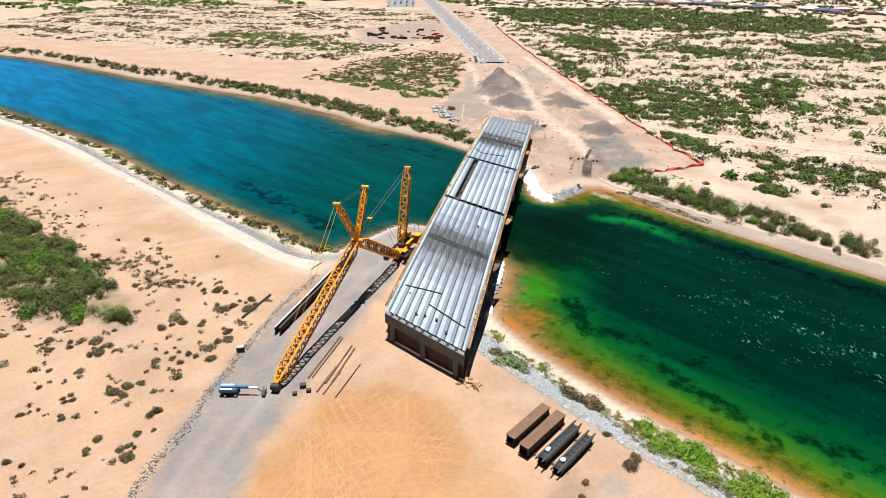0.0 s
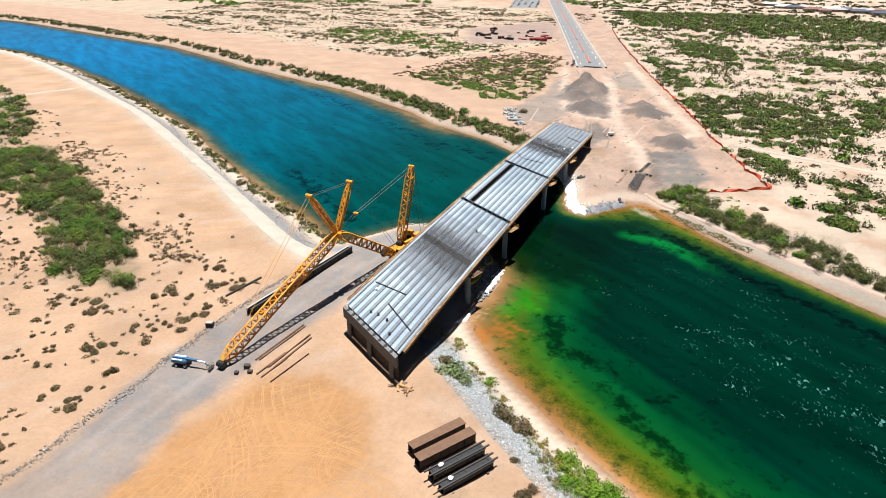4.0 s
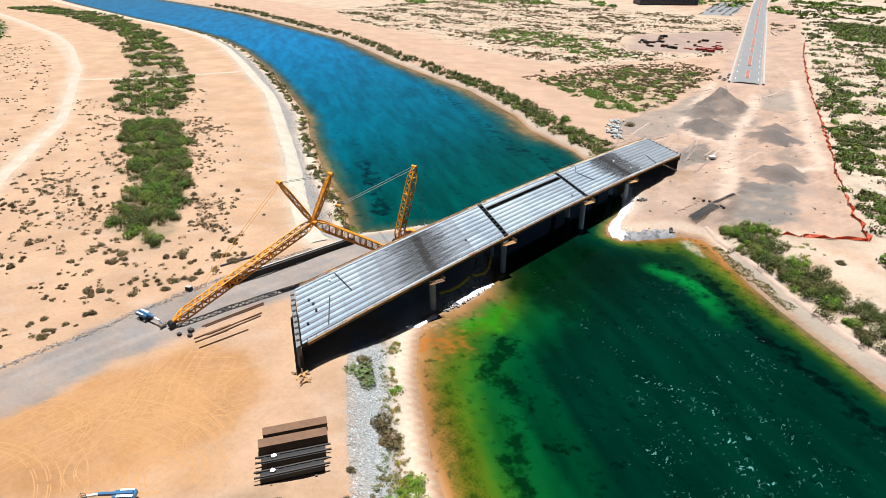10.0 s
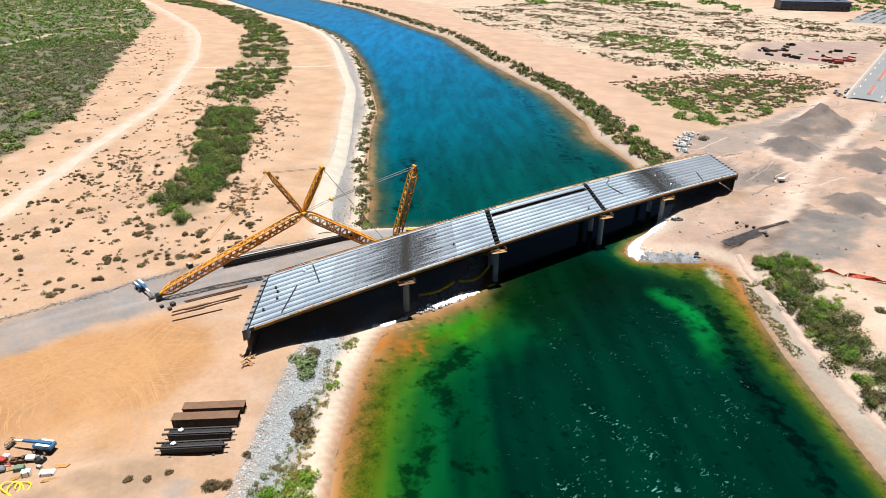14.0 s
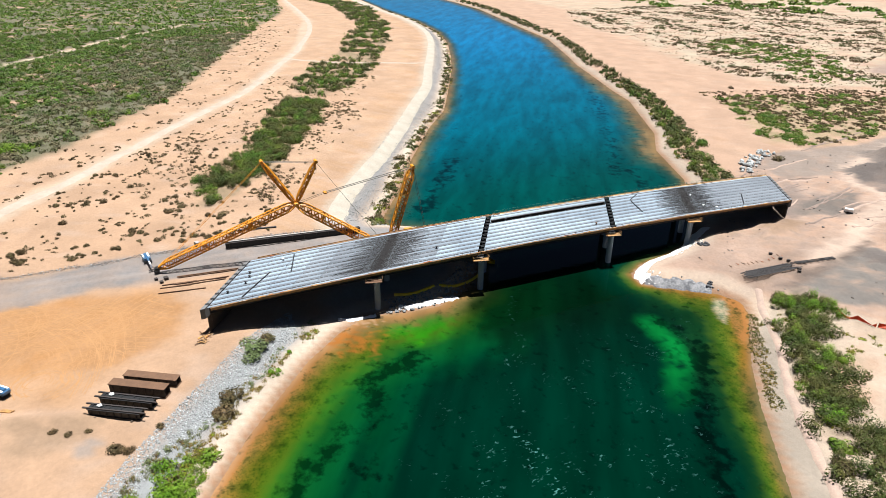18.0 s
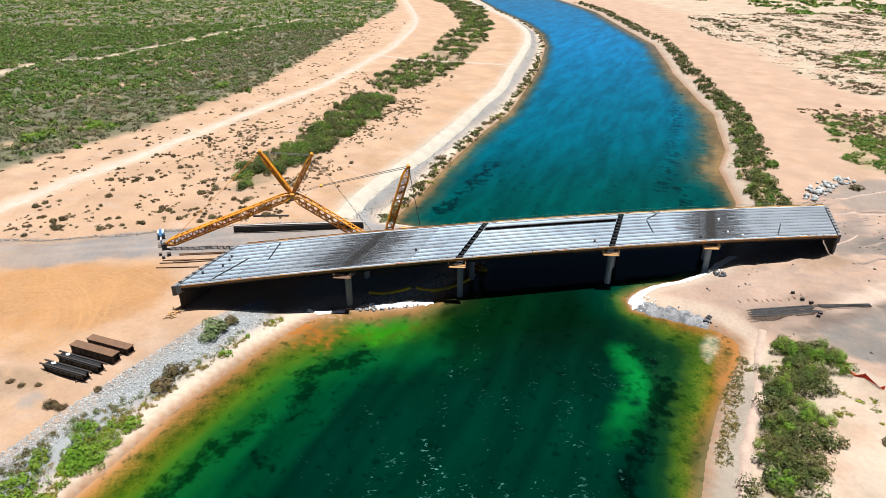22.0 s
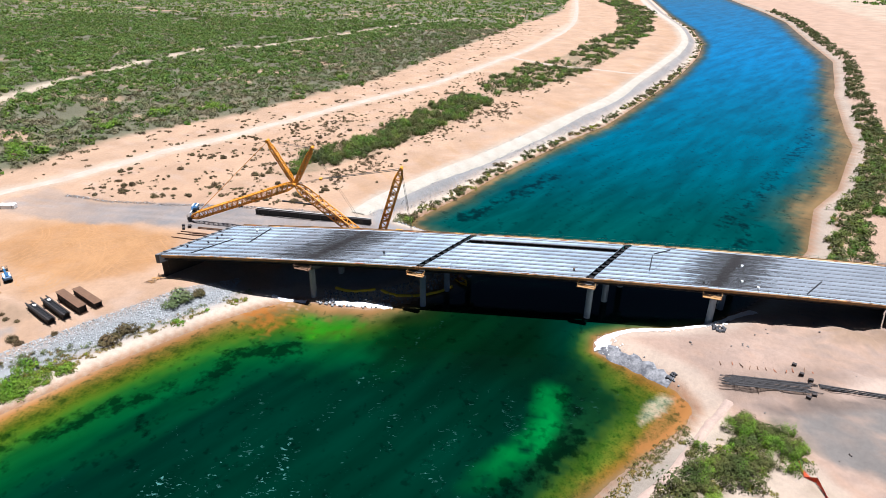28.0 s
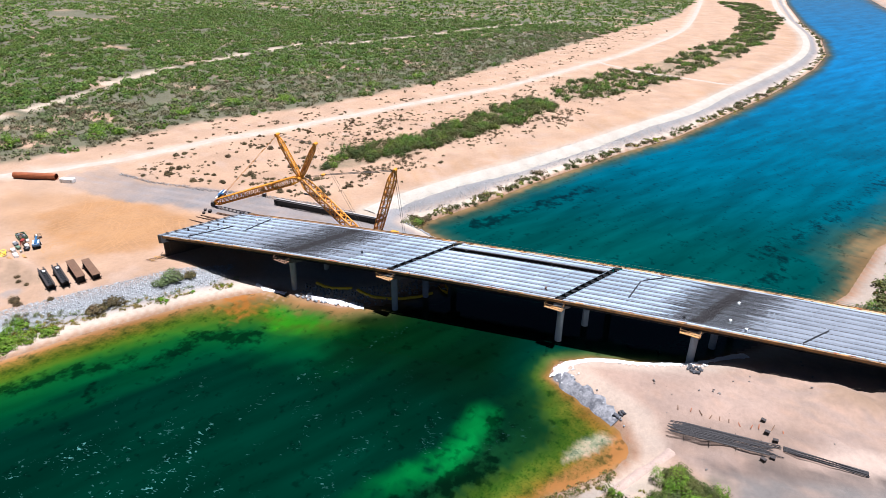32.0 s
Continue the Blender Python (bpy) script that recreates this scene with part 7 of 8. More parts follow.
templates = [bush_shape(1, SCRUB), bush_shape(2, SCRUB), bush_shape(3, GREEN), bush_shape(4, DRY), bush_shape(5, GREYGREEN)]
LONE = [(-9.0, 117.6, 3.2, 2.8, 4, "grey-green bush among the rip-rap"), (-6.2, 116.0, 2.1, 1.7, 4, ""), (-11.6, 119.6, 2.0, 1.6, 0, ""),
        (6.4, 109.9, 2.5, 2.7, 1, "dark green bush at the foot of the rip-rap"), (9.0, 107.4, 2.6, 2.2, 0, "dark bush at the foot of the rip-rap"), (7.9, 109.2, 1.2, 1.6, 1, ""),
        (12.6, 96.6, 1.0, 0.8, 3, ""), (17.4, 91.0, 1.2, 0.9, 3, ""), (-84.0, 124.5, 2.0, 1.5, 1, "round olive bush alone on the sand"), (-77.5, 126.2, 1.9, 1.4, 0, "round olive bush alone on the sand"),
        (-78.6, 108.0, 1.7, 1.2, 1, ""), (-107.5, 104.6, 1.8, 1.4, 0, ""), (-76.0, 104.0, 1.4, 1.0, 3, ""), (-75.0, 112.0, 1.5, 1.0, 0, ""), (-93.0, 118.0, 2.0, 1.3, 1, ""),
        (-72.0, 167.5, 2.6, 2.2, 2, "green bush on the levee slope beside the crane"), (-75.5, 167.8, 2.2, 2.0, 1, ""), (-69.0, 165.0, 1.8, 1.6, 4, ""), (-79.0, 169.5, 1.8, 1.4, 0, ""),
        (6.3, 77.3, 0.9, 0.8, 3, ""), (7.7, 79.8, 0.8, 0.8, 0, ""), (8.4, 83.7, 0.8, 0.6, 3, ""), (16.3, 89.1, 1.7, 1.3, 3, ""), (-190.0, 449.0, 2.2, 1.8, 3, "single dry bush on the sand flat"), (-98.0, 336.0, 3.6, 4.2, 2, "tall green bush on the far bank"), (-66.0, 351.0, 2.8, 2.4, 1, ""),
        (140.7, 333.9, 3.6, 4.0, 2, "large green bush on the scrub plain"), (127.0, 428.7, 5.5, 5.5, 2, "spreading green tree on the scrub plain"), (131.5, 423.0, 4.2, 4.6, 2, "green tree on the scrub plain"), (106.2, 396.3, 4.6, 4.6, 2, "green tree on the scrub plain"),
        (54.3, 226.6, 2.4, 2.4, 2, "round yellow-green bush on the far bank"), (66.0, 216.5, 2.6, 2.4, 2, "green bush on the far bank"), (70.5, 214.0, 2.3, 2.0, 0, ""), (55.2, 248.5, 1.6, 1.3, 0, ""), (93.8, 231.9, 1.7, 1.5, 1, "")]
first = [True] * 5
for x, y, s, h, k, lab in LONE:
    if first[k]:
        th, first[k] = templates[k], False
    else:
        th = copy_thing(templates[k], pose(0, 0, 0))
    bring_to_ground(th, x, y, s, h, (x * 37 + y * 11) % 360, lab)
rng = random.Random(77)
spots = 0
while spots < 190:
    cx, cy = rng.uniform(-190, -70), rng.uniform(45, 150)
    k = rng.choice((0, 0, 3, 3, 3))
    wide = rng.uniform(0.6, 1.6)
    for member in range(rng.choice((1, 1, 1, 2, 3, 5))):
        x, y = cx + rng.gauss(0, 1.9) * (member > 0), cy + rng.gauss(0, 1.9) * (member > 0)
        ax, ay = np.array([x]), np.array([y])
        if not within(ax, ay, SPARSE)[0] or within(ax, ay, STRIP)[0] or not clear_of_roads(ax, ay)[0] or line_distance(ax, ay, LEVEE_ROAD)[0] < 13 or lumps(ax, ay, 20, 90)[0] < -0.25:
            continue
        s = wide * rng.uniform(0.45, 1.0)
        bring_to_ground(copy_thing(templates[k], pose(0, 0, 0)), x, y, s, s * rng.uniform(0.85, 1.25), rng.uniform(0, 360), {0: "olive desert bush on sand", 3: "dry brown desert bush on sand"}[k])
        spots += 1


# ---- tyre tracks on the work pad ----
def tyre_track(cx, cy, r, a0, a1, width=0.32, rx=1.0, turn=0.0):
    vs, fs = [], []
    n = max(8, int(abs(a1 - a0) * r / 1.2))
    for side in (-1.0, 1.0):
        o = len(vs)
        for i in range(n + 1):
            a = a0 + (a1 - a0) * i / n
            for e in (-width / 2, width / 2):
                rr = r + side + e
                x, y = rr * rx * math.cos(a), rr * math.sin(a)
                vs.append((cx + x * math.cos(turn) - y * math.sin(turn), cy + x * math.sin(turn) + y * math.cos(turn)))
        for i in range(n):
            fs.append((o + 2 * i, o + 2 * i + 1, o + 2 * i + 3, o + 2 * i + 2))
    return vs, fs


rng = random.Random(12)
V, F = [], []
PAD_REACH = [(-50, 40), (-49, 76), (-44, 96), (-31, 102), (-22, 99), (-16, 92), (-12, 86), (-3, 82), (-2, 78), (-7, 70), (-10, 62), (-14, 48), (-30, 24)]
BUNDLES = [(-88, 60, 52, 0.05, 0.75, 9), (-75, 40, 58, 0.55, 1.0, 8), (-70, 130, 48, -1.0, -0.35, 8), (-10, 40, 42, 1.7, 2.4, 7), (-33, 80, 9, 0.3, 4.2, 4), (-22, 68, 7, 1.0, 5.0, 4), (-60, 110, 40, -0.9, -0.2, 6), (-8, 118, 36, 3.5, 4.3, 7),
           (-40, 62, 8, 0, 3.6, 3), (-95, 80, 70, -0.3, 0.28, 7), (-20, 20, 66, 1.2, 1.9, 8), (-14, 84, 6, 2.0, 5.4, 3), (10, 60, 50, 2.4, 3.2, 6), (-11.5, 73.5, 5.5, 0.3, 5.6, 5), (-13, 72, 3.6, 1.0, 6.0, 3), (-30, 40, 22, 0.6, 2.4, 5)]
for cx, cy, r, a0, a1, passes in BUNDLES:
    for k in range(passes):
        spread_ = 0.5 if r < 12 else 5.0
        vs, fs = tyre_track(cx + rng.gauss(0, 0.5), cy + rng.gauss(0, 0.5), r + rng.uniform(-spread_, spread_), a0 + rng.uniform(-0.1, 0.2), a1 + rng.uniform(-0.25, 0.1), rng.uniform(0.08, 0.19), rng.uniform(0.97, 1.05), rng.uniform(-0.06, 0.06))
        inside = within(np.array([v[0] for v in vs]), np.array([v[1] for v in vs]), PAD_REACH)
        F += [tuple(i + len(V) for i in f) for f in fs if inside[list(f)].all() and rng.random() > 0.22]
        V += vs
A = np.array(V)
tagged(raw("tyre_tracks", np.stack([A[:, 0], A[:, 1], height(A[:, 0], A[:, 1]) + 0.018], -1), F, TRACK_SAND), "pale curving tyre tracks in loose sand", "tyre tracks", kind="stuff")


# ---- the far works: road, fence, compound ----
ribbon("road", ROAD, 20.5, ASPHALT, 0.9, 10, "new grey asphalt road with red medians", "road", 0.0)
for side in (-1, 1):
    ribbon("kerb", [(x + side * 10.3, y + side * 3.3) for x, y in ROAD], 2.0, PALE_CONCRETE, 1.1, 10, "pale concrete kerb beside the road", "kerb", 0.0)
for t0, t1 in ((0.03, 0.09), (0.13, 0.22), (0.26, 0.31), (0.335, 0.42), (0.45, 0.6), (0.64, 0.9)):
    pts = []
    for i in range(6):
        t = t0 + (t1 - t0) * i / 5
        j = min(int(t * 5), 4)
        u = t * 5 - j
        pts.append((ROAD[j][0] * (1 - u) + ROAD[j + 1][0] * u, ROAD[j][1] * (1 - u) + ROAD[j + 1][1] * u))
    ribbon("median_kerb", pts, 5.4, PALE_CONCRETE, 1.0, 6, "pale concrete kerb round the median", "kerb", 0.0)
    ribbon("median", pts, 4.4, RED_CONCRETE, 1.15, 6, "red stamped concrete road median", "median", 0.0)
for sgn in (-1, 1):
    for k in range(14):
        t = 0.02 + k * 0.05
        j = min(int(t * 5), 4)
        u = t * 5 - j
        x, y = ROAD[j][0] * (1 - u) + ROAD[j + 1][0] * u + sgn * 7, ROAD[j][1] * (1 - u) + ROAD[j + 1][1] * u + sgn * 2.3
        ribbon("lane_mark", [(x, y), (x - 1.9, y + 6)], 0.35, WHITE_PAINT, 0.96, 6, "white painted lane mark", "road marking", 0.0)

FENCE = [(33.1, 258.6), (41.5, 261.6), (58, 272), (39, 322), (12, 407), (-12, 478), (-34, 548), (-62, 640), (-92, 750)]
fence = thing("barrier_fence", "orange plastic mesh fence round the works", "fence")
rng = random.Random(3)
for (ax, ay), (bx_, by_) in zip(FENCE[:-1], FENCE[1:]):
    ln = math.hypot(bx_ - ax, by_ - ay)
    n = max(2, int(ln / 5))
    pts = []
    for i in range(n + 1):
        x, y = ax + (bx_ - ax) * i / n + rng.uniform(-0.5, 0.5), ay + (by_ - ay) * i / n + rng.uniform(-0.5, 0.5)
        pts.append(Vector((x, y, ground_z(x, y))))
    for p, q in zip(pts[:-1], pts[1:]):
        bm = bmesh.new()
        rod(bm, p, p + Vector((0, 0, 1.4)), 0.05, 5)
        part("post", bm, BROWN_STEEL, fence)
        bm = bmesh.new()
        sag = rng.uniform(0.2, 0.9)
        lean = Vector((rng.uniform(-1.6, 1.6), rng.uniform(-1.6, 1.6), 0))
        mid_top = (p + q) / 2 + Vector((0, 0, 1.25 * sag)) + lean
        mid_low = (p + q) / 2 + Vector((0, 0, 0.12))
        a1, a2, b1, b2 = p + Vector((0, 0, 0.1)), p + Vector((0, 0, 1.3)), q + Vector((0, 0, 0.1)), q + Vector((0, 0, 1.3))
        vv = [bm.verts.new(c) for c in (a1, mid_low, b1, b2, mid_top, a2)]
        bm.faces.new((vv[0], vv[1], vv[4], vv[5]))
        bm.faces.new((vv[1], vv[2], vv[3], vv[4]))
        bmesh.ops.solidify(bm, geom=list(bm.faces), thickness=0.06)
        part("mesh_panel", bm, ORANGE_NET, fence)


def car(x, y, turn, label="small pale car parked on asphalt"):
    th = thing("car", label, "car", "parked cars", (x, y, ground_z(x, y) + 0.25), turn)
    bm = bmesh.new()
    box(bm, (0, 0, 0.65), (4.5, 1.8, 0.65), None, 0.2)
    part("body", bm, CAR_PAINT, th)
    bm = bmesh.new()
    box(bm, (-0.2, 0, 1.2), (2.4, 1.6, 0.55), None, 0.22)
    part("cabin", bm, GLASS_DARK, th)
    for sx in (-1.4, 1.4):
        for sy in (-0.85, 0.85):
            bm = bmesh.new()
            rod(bm, (sx, sy - 0.1, 0.33), (sx, sy + 0.1, 0.33), 0.33, 10)
            part("wheel", bm, RUBBER, th)
    return th


first_car = car(-79, 520, 108, "white pickup parked beside the new road")
for x, y, a in ((-80.6, 526, 108), (-83, 515, 100), (-77, 507, 80)):
    copy_thing(first_car, pose(x, y, ground_z(x, y) + 0.25, 0, 0, a))
# the car park and its long building
LOT = [(-262, 960), (-282, 1040), (-300, 1110), (-318, 1180)]
ribbon("car_park", LOT, 60, ASPHALT, 0.15, 12, "grey asphalt car park", "car park", 0.0)
rng = random.Random(6)
for k in range(70):
    row, col = k // 14, k % 14
    if rng.random() < 0.25:
        continue
    x, y = -266 - 3.9 * col * 1.0 - row * 9.0 + rng.uniform(-0.5, 0.5) + 22, 968 + col * 15.5 - row * 3 + rng.uniform(-0.5, 0.5)
    c = copy_thing(first_car, pose(x, y, ground_z(x, y) + 0.45, 0, 0, 15 + rng.uniform(-4, 4)))
    c["label"] = "car parked in the distant car park"
hall = thing("arena_building", "long dark blue-grey building beside the car park", "building", "", (-392, 1085, ground_z(-392, 1085)), 41)
bm = bmesh.new()
box(bm, (0, 0, 6.0), (92, 44, 12), None, 0.4)
part("wall", bm, BLUE_ROOF, hall)
bm = bmesh.new()
box(bm, (0, 0, 12.4), (96, 48, 0.9), None, 0.2)
part("roof", bm, BLUE_ROOF, hall)
for k in range(14):
    bm = bmesh.new()
    box(bm, (-42 + 6.46 * k, -22.05, 4.0), (4.6, 0.3, 5.4))
    part("window", bm, GLASS_DARK, hall)
for k in range(5):
    bm = bmesh.new()
    box(bm, (-34 + 17 * k, 4, 13.6), (5, 4, 1.8), None, 0.1)
    part("roof_unit", bm, PALE_CONCRETE, hall)


# houses far beyond the plain
def house(x, y, turn, w, d, roof, label):
    th = thing("house", label, "house", "distant houses", (x, y, ground_z(x, y)), turn)
    bm = bmesh.new()
    box(bm, (0, 0, 1.6), (w, d, 3.2))
    part("wall", bm, STUCCO, th)
    bm = bmesh.new()
    vv = [bm.verts.new(c) for c in ((-w / 2 - 0.6, -d / 2 - 0.6, 3.2), (w / 2 + 0.6, -d / 2 - 0.6, 3.2), (w / 2 + 0.6, d / 2 + 0.6, 3.2), (-w / 2 - 0.6, d / 2 + 0.6, 3.2), (-w / 4, 0, 5.4), (w / 4, 0, 5.4))]
    for f in ((0, 1, 5, 4), (1, 2, 5), (2, 3, 4, 5), (3, 0, 4), (3, 2, 1, 0)):
        bm.faces.new([vv[i] for i in f])
    part("roof", bm, roof, th)
    for k in (-0.3, 0.0, 0.3):
        bm = bmesh.new()
        box(bm, (k * w, -d / 2 - 0.03, 1.7), (1.6, 0.12, 1.3))
        part("window", bm, GLASS_DARK, th)
    return th


rng = random.Random(14)
homes = [house(125, 1085, 10, 20, 14, TILE_ROOF, "low stucco house with a clay tile roof"), house(158, 1092, 4, 24, 13, PALE_CONCRETE, "low stucco house with a pale flat roof"),
         house(205, 1062, 14, 22, 15, BLUE_ROOF, "low stucco house with a dark blue roof"), house(92, 1118, 0, 26, 14, WHITE_PAINT, "long stucco house with a white roof")]
for k in range(26):
    x = 60 + k * 13.5 + rng.uniform(-4, 4)
    y = 1130 - k * 6.0 + rng.uniform(-25, 55)
    copy_thing(homes[(k * 7 + k // 3) % 4], pose(x, y, ground_z(x, y), 0, 0, rng.choice((0, 90, 20, -15)) + rng.uniform(-8, 8)))

# materials stored in the compound beside the road
rng = random.Random(9)
for k in range(34):
    x, y = rng.uniform(-215, -135), rng.uniform(625, 700)
    red = x > -160
    w, d, h = rng.uniform(2, 9), rng.uniform(1.2, 2.6), rng.uniform(0.8, 2.6)
    th = thing("pipe_rack" if red else "stacked_forms", "red stored steel in the fenced compound" if red else "dark stacked forms in the fenced compound", "stack", "compound stacks", (x, y, ground_z(x, y)), rng.uniform(-30, 30))
    mat = RED_PAINT if red and rng.random() < 0.7 else rng.choice((BLACK_STEEL, BROWN_STEEL, STEEL))
    for j in range(3):
        bm = bmesh.new()
        box(bm, (rng.uniform(-0.4, 0.4), 0, h / 3 * (j + 0.5)), (w, d, h / 3 - 0.08), None, 0.04)
        part("layer", bm, mat, th)


# ---- clutter near the second lift ----
def crate(name, label, category, at, size, mat, turn, lid=None):
    th = thing(name, label, category, "site clutter", (*at, ground_z(*at)), turn)
    bm = bmesh.new()
    box(bm, (0, 0, size[2] / 2), size, None, min(size) * 0.08)
    part("body", bm, mat, th)
    bm = bmesh.new()
    box(bm, (0, 0, size[2] + 0.04), (size[0] * 0.92, size[1] * 0.92, 0.08), None, 0.02)
    part("lid", bm, lid or mat, th)
    for s in (-0.35, 0.35):
        bm = bmesh.new()
        box(bm, (s * size[0], 0, size[2] / 2), (0.12, size[1] * 1.03, size[2] * 1.02))
        part("strap", bm, BLACK_STEEL, th)
    return th


for name, lab, cat, at_, sz, mat, turn in (
        ("generator", "white generator box on sand", "machine", (-5.2, 62.7), (2.0, 1.4, 1.5), WHITE_PAINT, 70), ("trailer_box", "white low trailer box on sand", "trailer", (-3.3, 65.8), (3.4, 1.5, 1.0), WHITE_PAINT, 62),
        ("tool_crate", "green tool crate on sand", "crate", (-7.6, 61.7), (2.3, 1.4, 1.1), GREEN_PAINT, 70), ("tool_crate", "pale crate of fittings on sand", "crate", (-6.0, 64.7), (1.2, 0.8, 0.7), PALE_CONCRETE, 40),
        ("tool_crate", "small white crate on sand", "crate", (-12.4, 60.0), (1.4, 1.0, 0.8), WHITE_PAINT, 50), ("tool_crate", "small pale crate on sand", "crate", (-9.6, 58.0), (1.6, 1.2, 1.0), PALE_CONCRETE, 30)):
    crate(name, lab, cat, at_, tuple(0.74 * q for q in sz), mat, turn)


def open_bin(label, at, size, mat, turn, fill, count, seed):
    """A skip with four thin walls and loose things in it."""
    th = thing("open_bin", label, "bin", "open bins", (*at, ground_z(*at)), turn)
    lx, ly, lz = size
    bm = bmesh.new()
    box(bm, (0, 0, 0.1), (lx, ly, 0.12))
    part("floor", bm, mat, th)
    for c, d in (((0, ly / 2, lz / 2), (lx, 0.08, lz)), ((0, -ly / 2, lz / 2), (lx, 0.08, lz)), ((lx / 2, 0, lz / 2), (0.08, ly - 0.1, lz)), ((-lx / 2, 0, lz / 2), (0.08, ly - 0.1, lz))):
        bm = bmesh.new()
        box(bm, c, d)
        part("side", bm, mat, th)
    r = random.Random(seed)
    for k in range(count):
        bm = bmesh.new()
        p = (r.uniform(-0.4, 0.4) * lx, r.uniform(-0.35, 0.35) * ly, 0.45 + r.uniform(0, 0.3))
        if k % 2:
            rod(bm, p, (p[0] + r.uniform(-0.2, 0.2), p[1] + r.uniform(-0.2, 0.2), p[2] + 0.5), r.uniform(0.22, 0.4), 12)
        else:
            box(bm, p, (r.uniform(0.4, 1.0), r.uniform(0.3, 0.6), r.uniform(0.3, 0.6)), pose(0, 0, 0, 0, 0, r.uniform(-40, 40)), 0.04)
        part("load", bm, r.choice(fill), th)
    return th


open_bin("faded green open bin full of drums and fittings", (-13.6, 56.2), (4.4, 2.5, 1.1), GREEN_PAINT, 62, (STEEL, PALE_CONCRETE, BROWN_STEEL, CONCRETE), 16, 3)
open_bin("rusty brown open bin of scrap on sand", (-10.0, 61.8), (2.7, 1.1, 0.75), BROWN_STEEL, 66, (BROWN_STEEL, STEEL), 7, 4)
open_bin("black open bin of fittings on sand", (-7.7, 65.1), (1.5, 1.2, 0.75), BLACK_STEEL, 40, (BLACK_STEEL, CONCRETE), 5, 5)
# round white water tank lying on its cradle
th = thing("water_tank", "rounded white water tank on a steel cradle", "tank", "site clutter", (-9.0, 63.7, ground_z(-9.0, 63.7)), 60)
bm = bmesh.new()
rod(bm, (-0.85, 0, 0.8), (0.85, 0, 0.8), 0.55, 20)
bmesh.ops.bevel(bm, geom=[e for e in bm.edges if abs(e.verts[0].co.x - e.verts[1].co.x) < 0.01], offset=0.18, segments=3, affect="EDGES")
part("tank_body", bm, WHITE_PAINT, th)
for x in (-0.7, 0.7):
    bm = bmesh.new()
    box(bm, (x, 0, 0.2), (0.15, 1.3, 0.4))
    part("cradle", bm, BLACK_STEEL, th)
# red compressor with a splayed drawbar and wheels
th = thing("compressor", "red site compressor with black wheels on sand", "machine", "site clutter", (-11.2, 59.4, ground_z(-11.2, 59.4)), 30)
bm = bmesh.new()
box(bm, (0, 0, 0.8), (1.5, 1.0, 0.7), None, 0.12)
part("housing", bm, RED_PAINT, th)
bm = bmesh.new()
beam(bm, (0.9, 0.4, 0.45), (2.2, 0, 0.4), 0.12, 0.12)
beam(bm, (0.9, -0.4, 0.45), (2.2, 0, 0.4), 0.12, 0.12)
part("drawbar", bm, RED_PAINT, th)
for sy in (-0.7, 0.7):
    bm = bmesh.new()
    rod(bm, (0, sy - 0.1, 0.35), (0, sy + 0.1, 0.35), 0.36, 16)
    part("wheel", bm, RUBBER, th)
# grey ball of wrapped sheeting
th = thing("sheeting_bundle", "grey rolled bundle of sheeting on sand", "bundle", "site clutter", (-9.1, 59.1, ground_z(-9.1, 59.1)), 20)
bm = bmesh.new()
bmesh.ops.create_icosphere(bm, subdivisions=2, radius=0.75, matrix=Matrix.Translation((0, 0, 0.5)) @ Matrix.Diagonal((1.1, 0.9, 0.75, 1)))
for vtx in bm.verts:
    vtx.co += Vector((0.1 * math.sin(6 * vtx.co.y), 0.09 * math.sin(8 * vtx.co.x), 0.08 * math.sin(7 * vtx.co.x + 4 * vtx.co.y)))
part("bundle_body", bm, CONCRETE, th)
for k, (x, y) in enumerate(((-4.3, 67.8), (-1.2, 65.9), (-8.6, 60.4), (-5.6, 60.8))):
    th = thing("timber_stack", "short stack of yellow timber on sand", "timber", "timber stacks", (x, y, ground_z(x, y)), 60 + 8 * k)
    for j in range(4):
        bm = bmesh.new()
        box(bm, (0.1 * j, -0.3 + 0.2 * j, 0.12 + 0.02 * j), (2.6 if k < 2 else 1.5, 0.18, 0.2))
        part("plank", bm, TIMBER, th)
# broken boards below the near abutment
rng = random.Random(2)
th = thing("board_heap", "scattered loose timber boards below the abutment", "timber", "", (-15.8, 106.0, ground_z(-15.8, 106)))
for k in range(18):
    bm = bmesh.new()
    a, ln = rng.uniform(0, 3.14), rng.uniform(1.2, 3.4)
    box(bm, (0, 0, 0), (ln * 0.75, 0.26, 0.07), pose(rng.gauss(0, 1.1), rng.gauss(0, 0.9), 0.1 + 0.025 * k, 0, rng.uniform(-5, 5), math.degrees(0.25 * a + rng.choice((0.2, 1.5)))))
    part("board", bm, TIMBER if k % 3 else BROWN_STEEL, th)
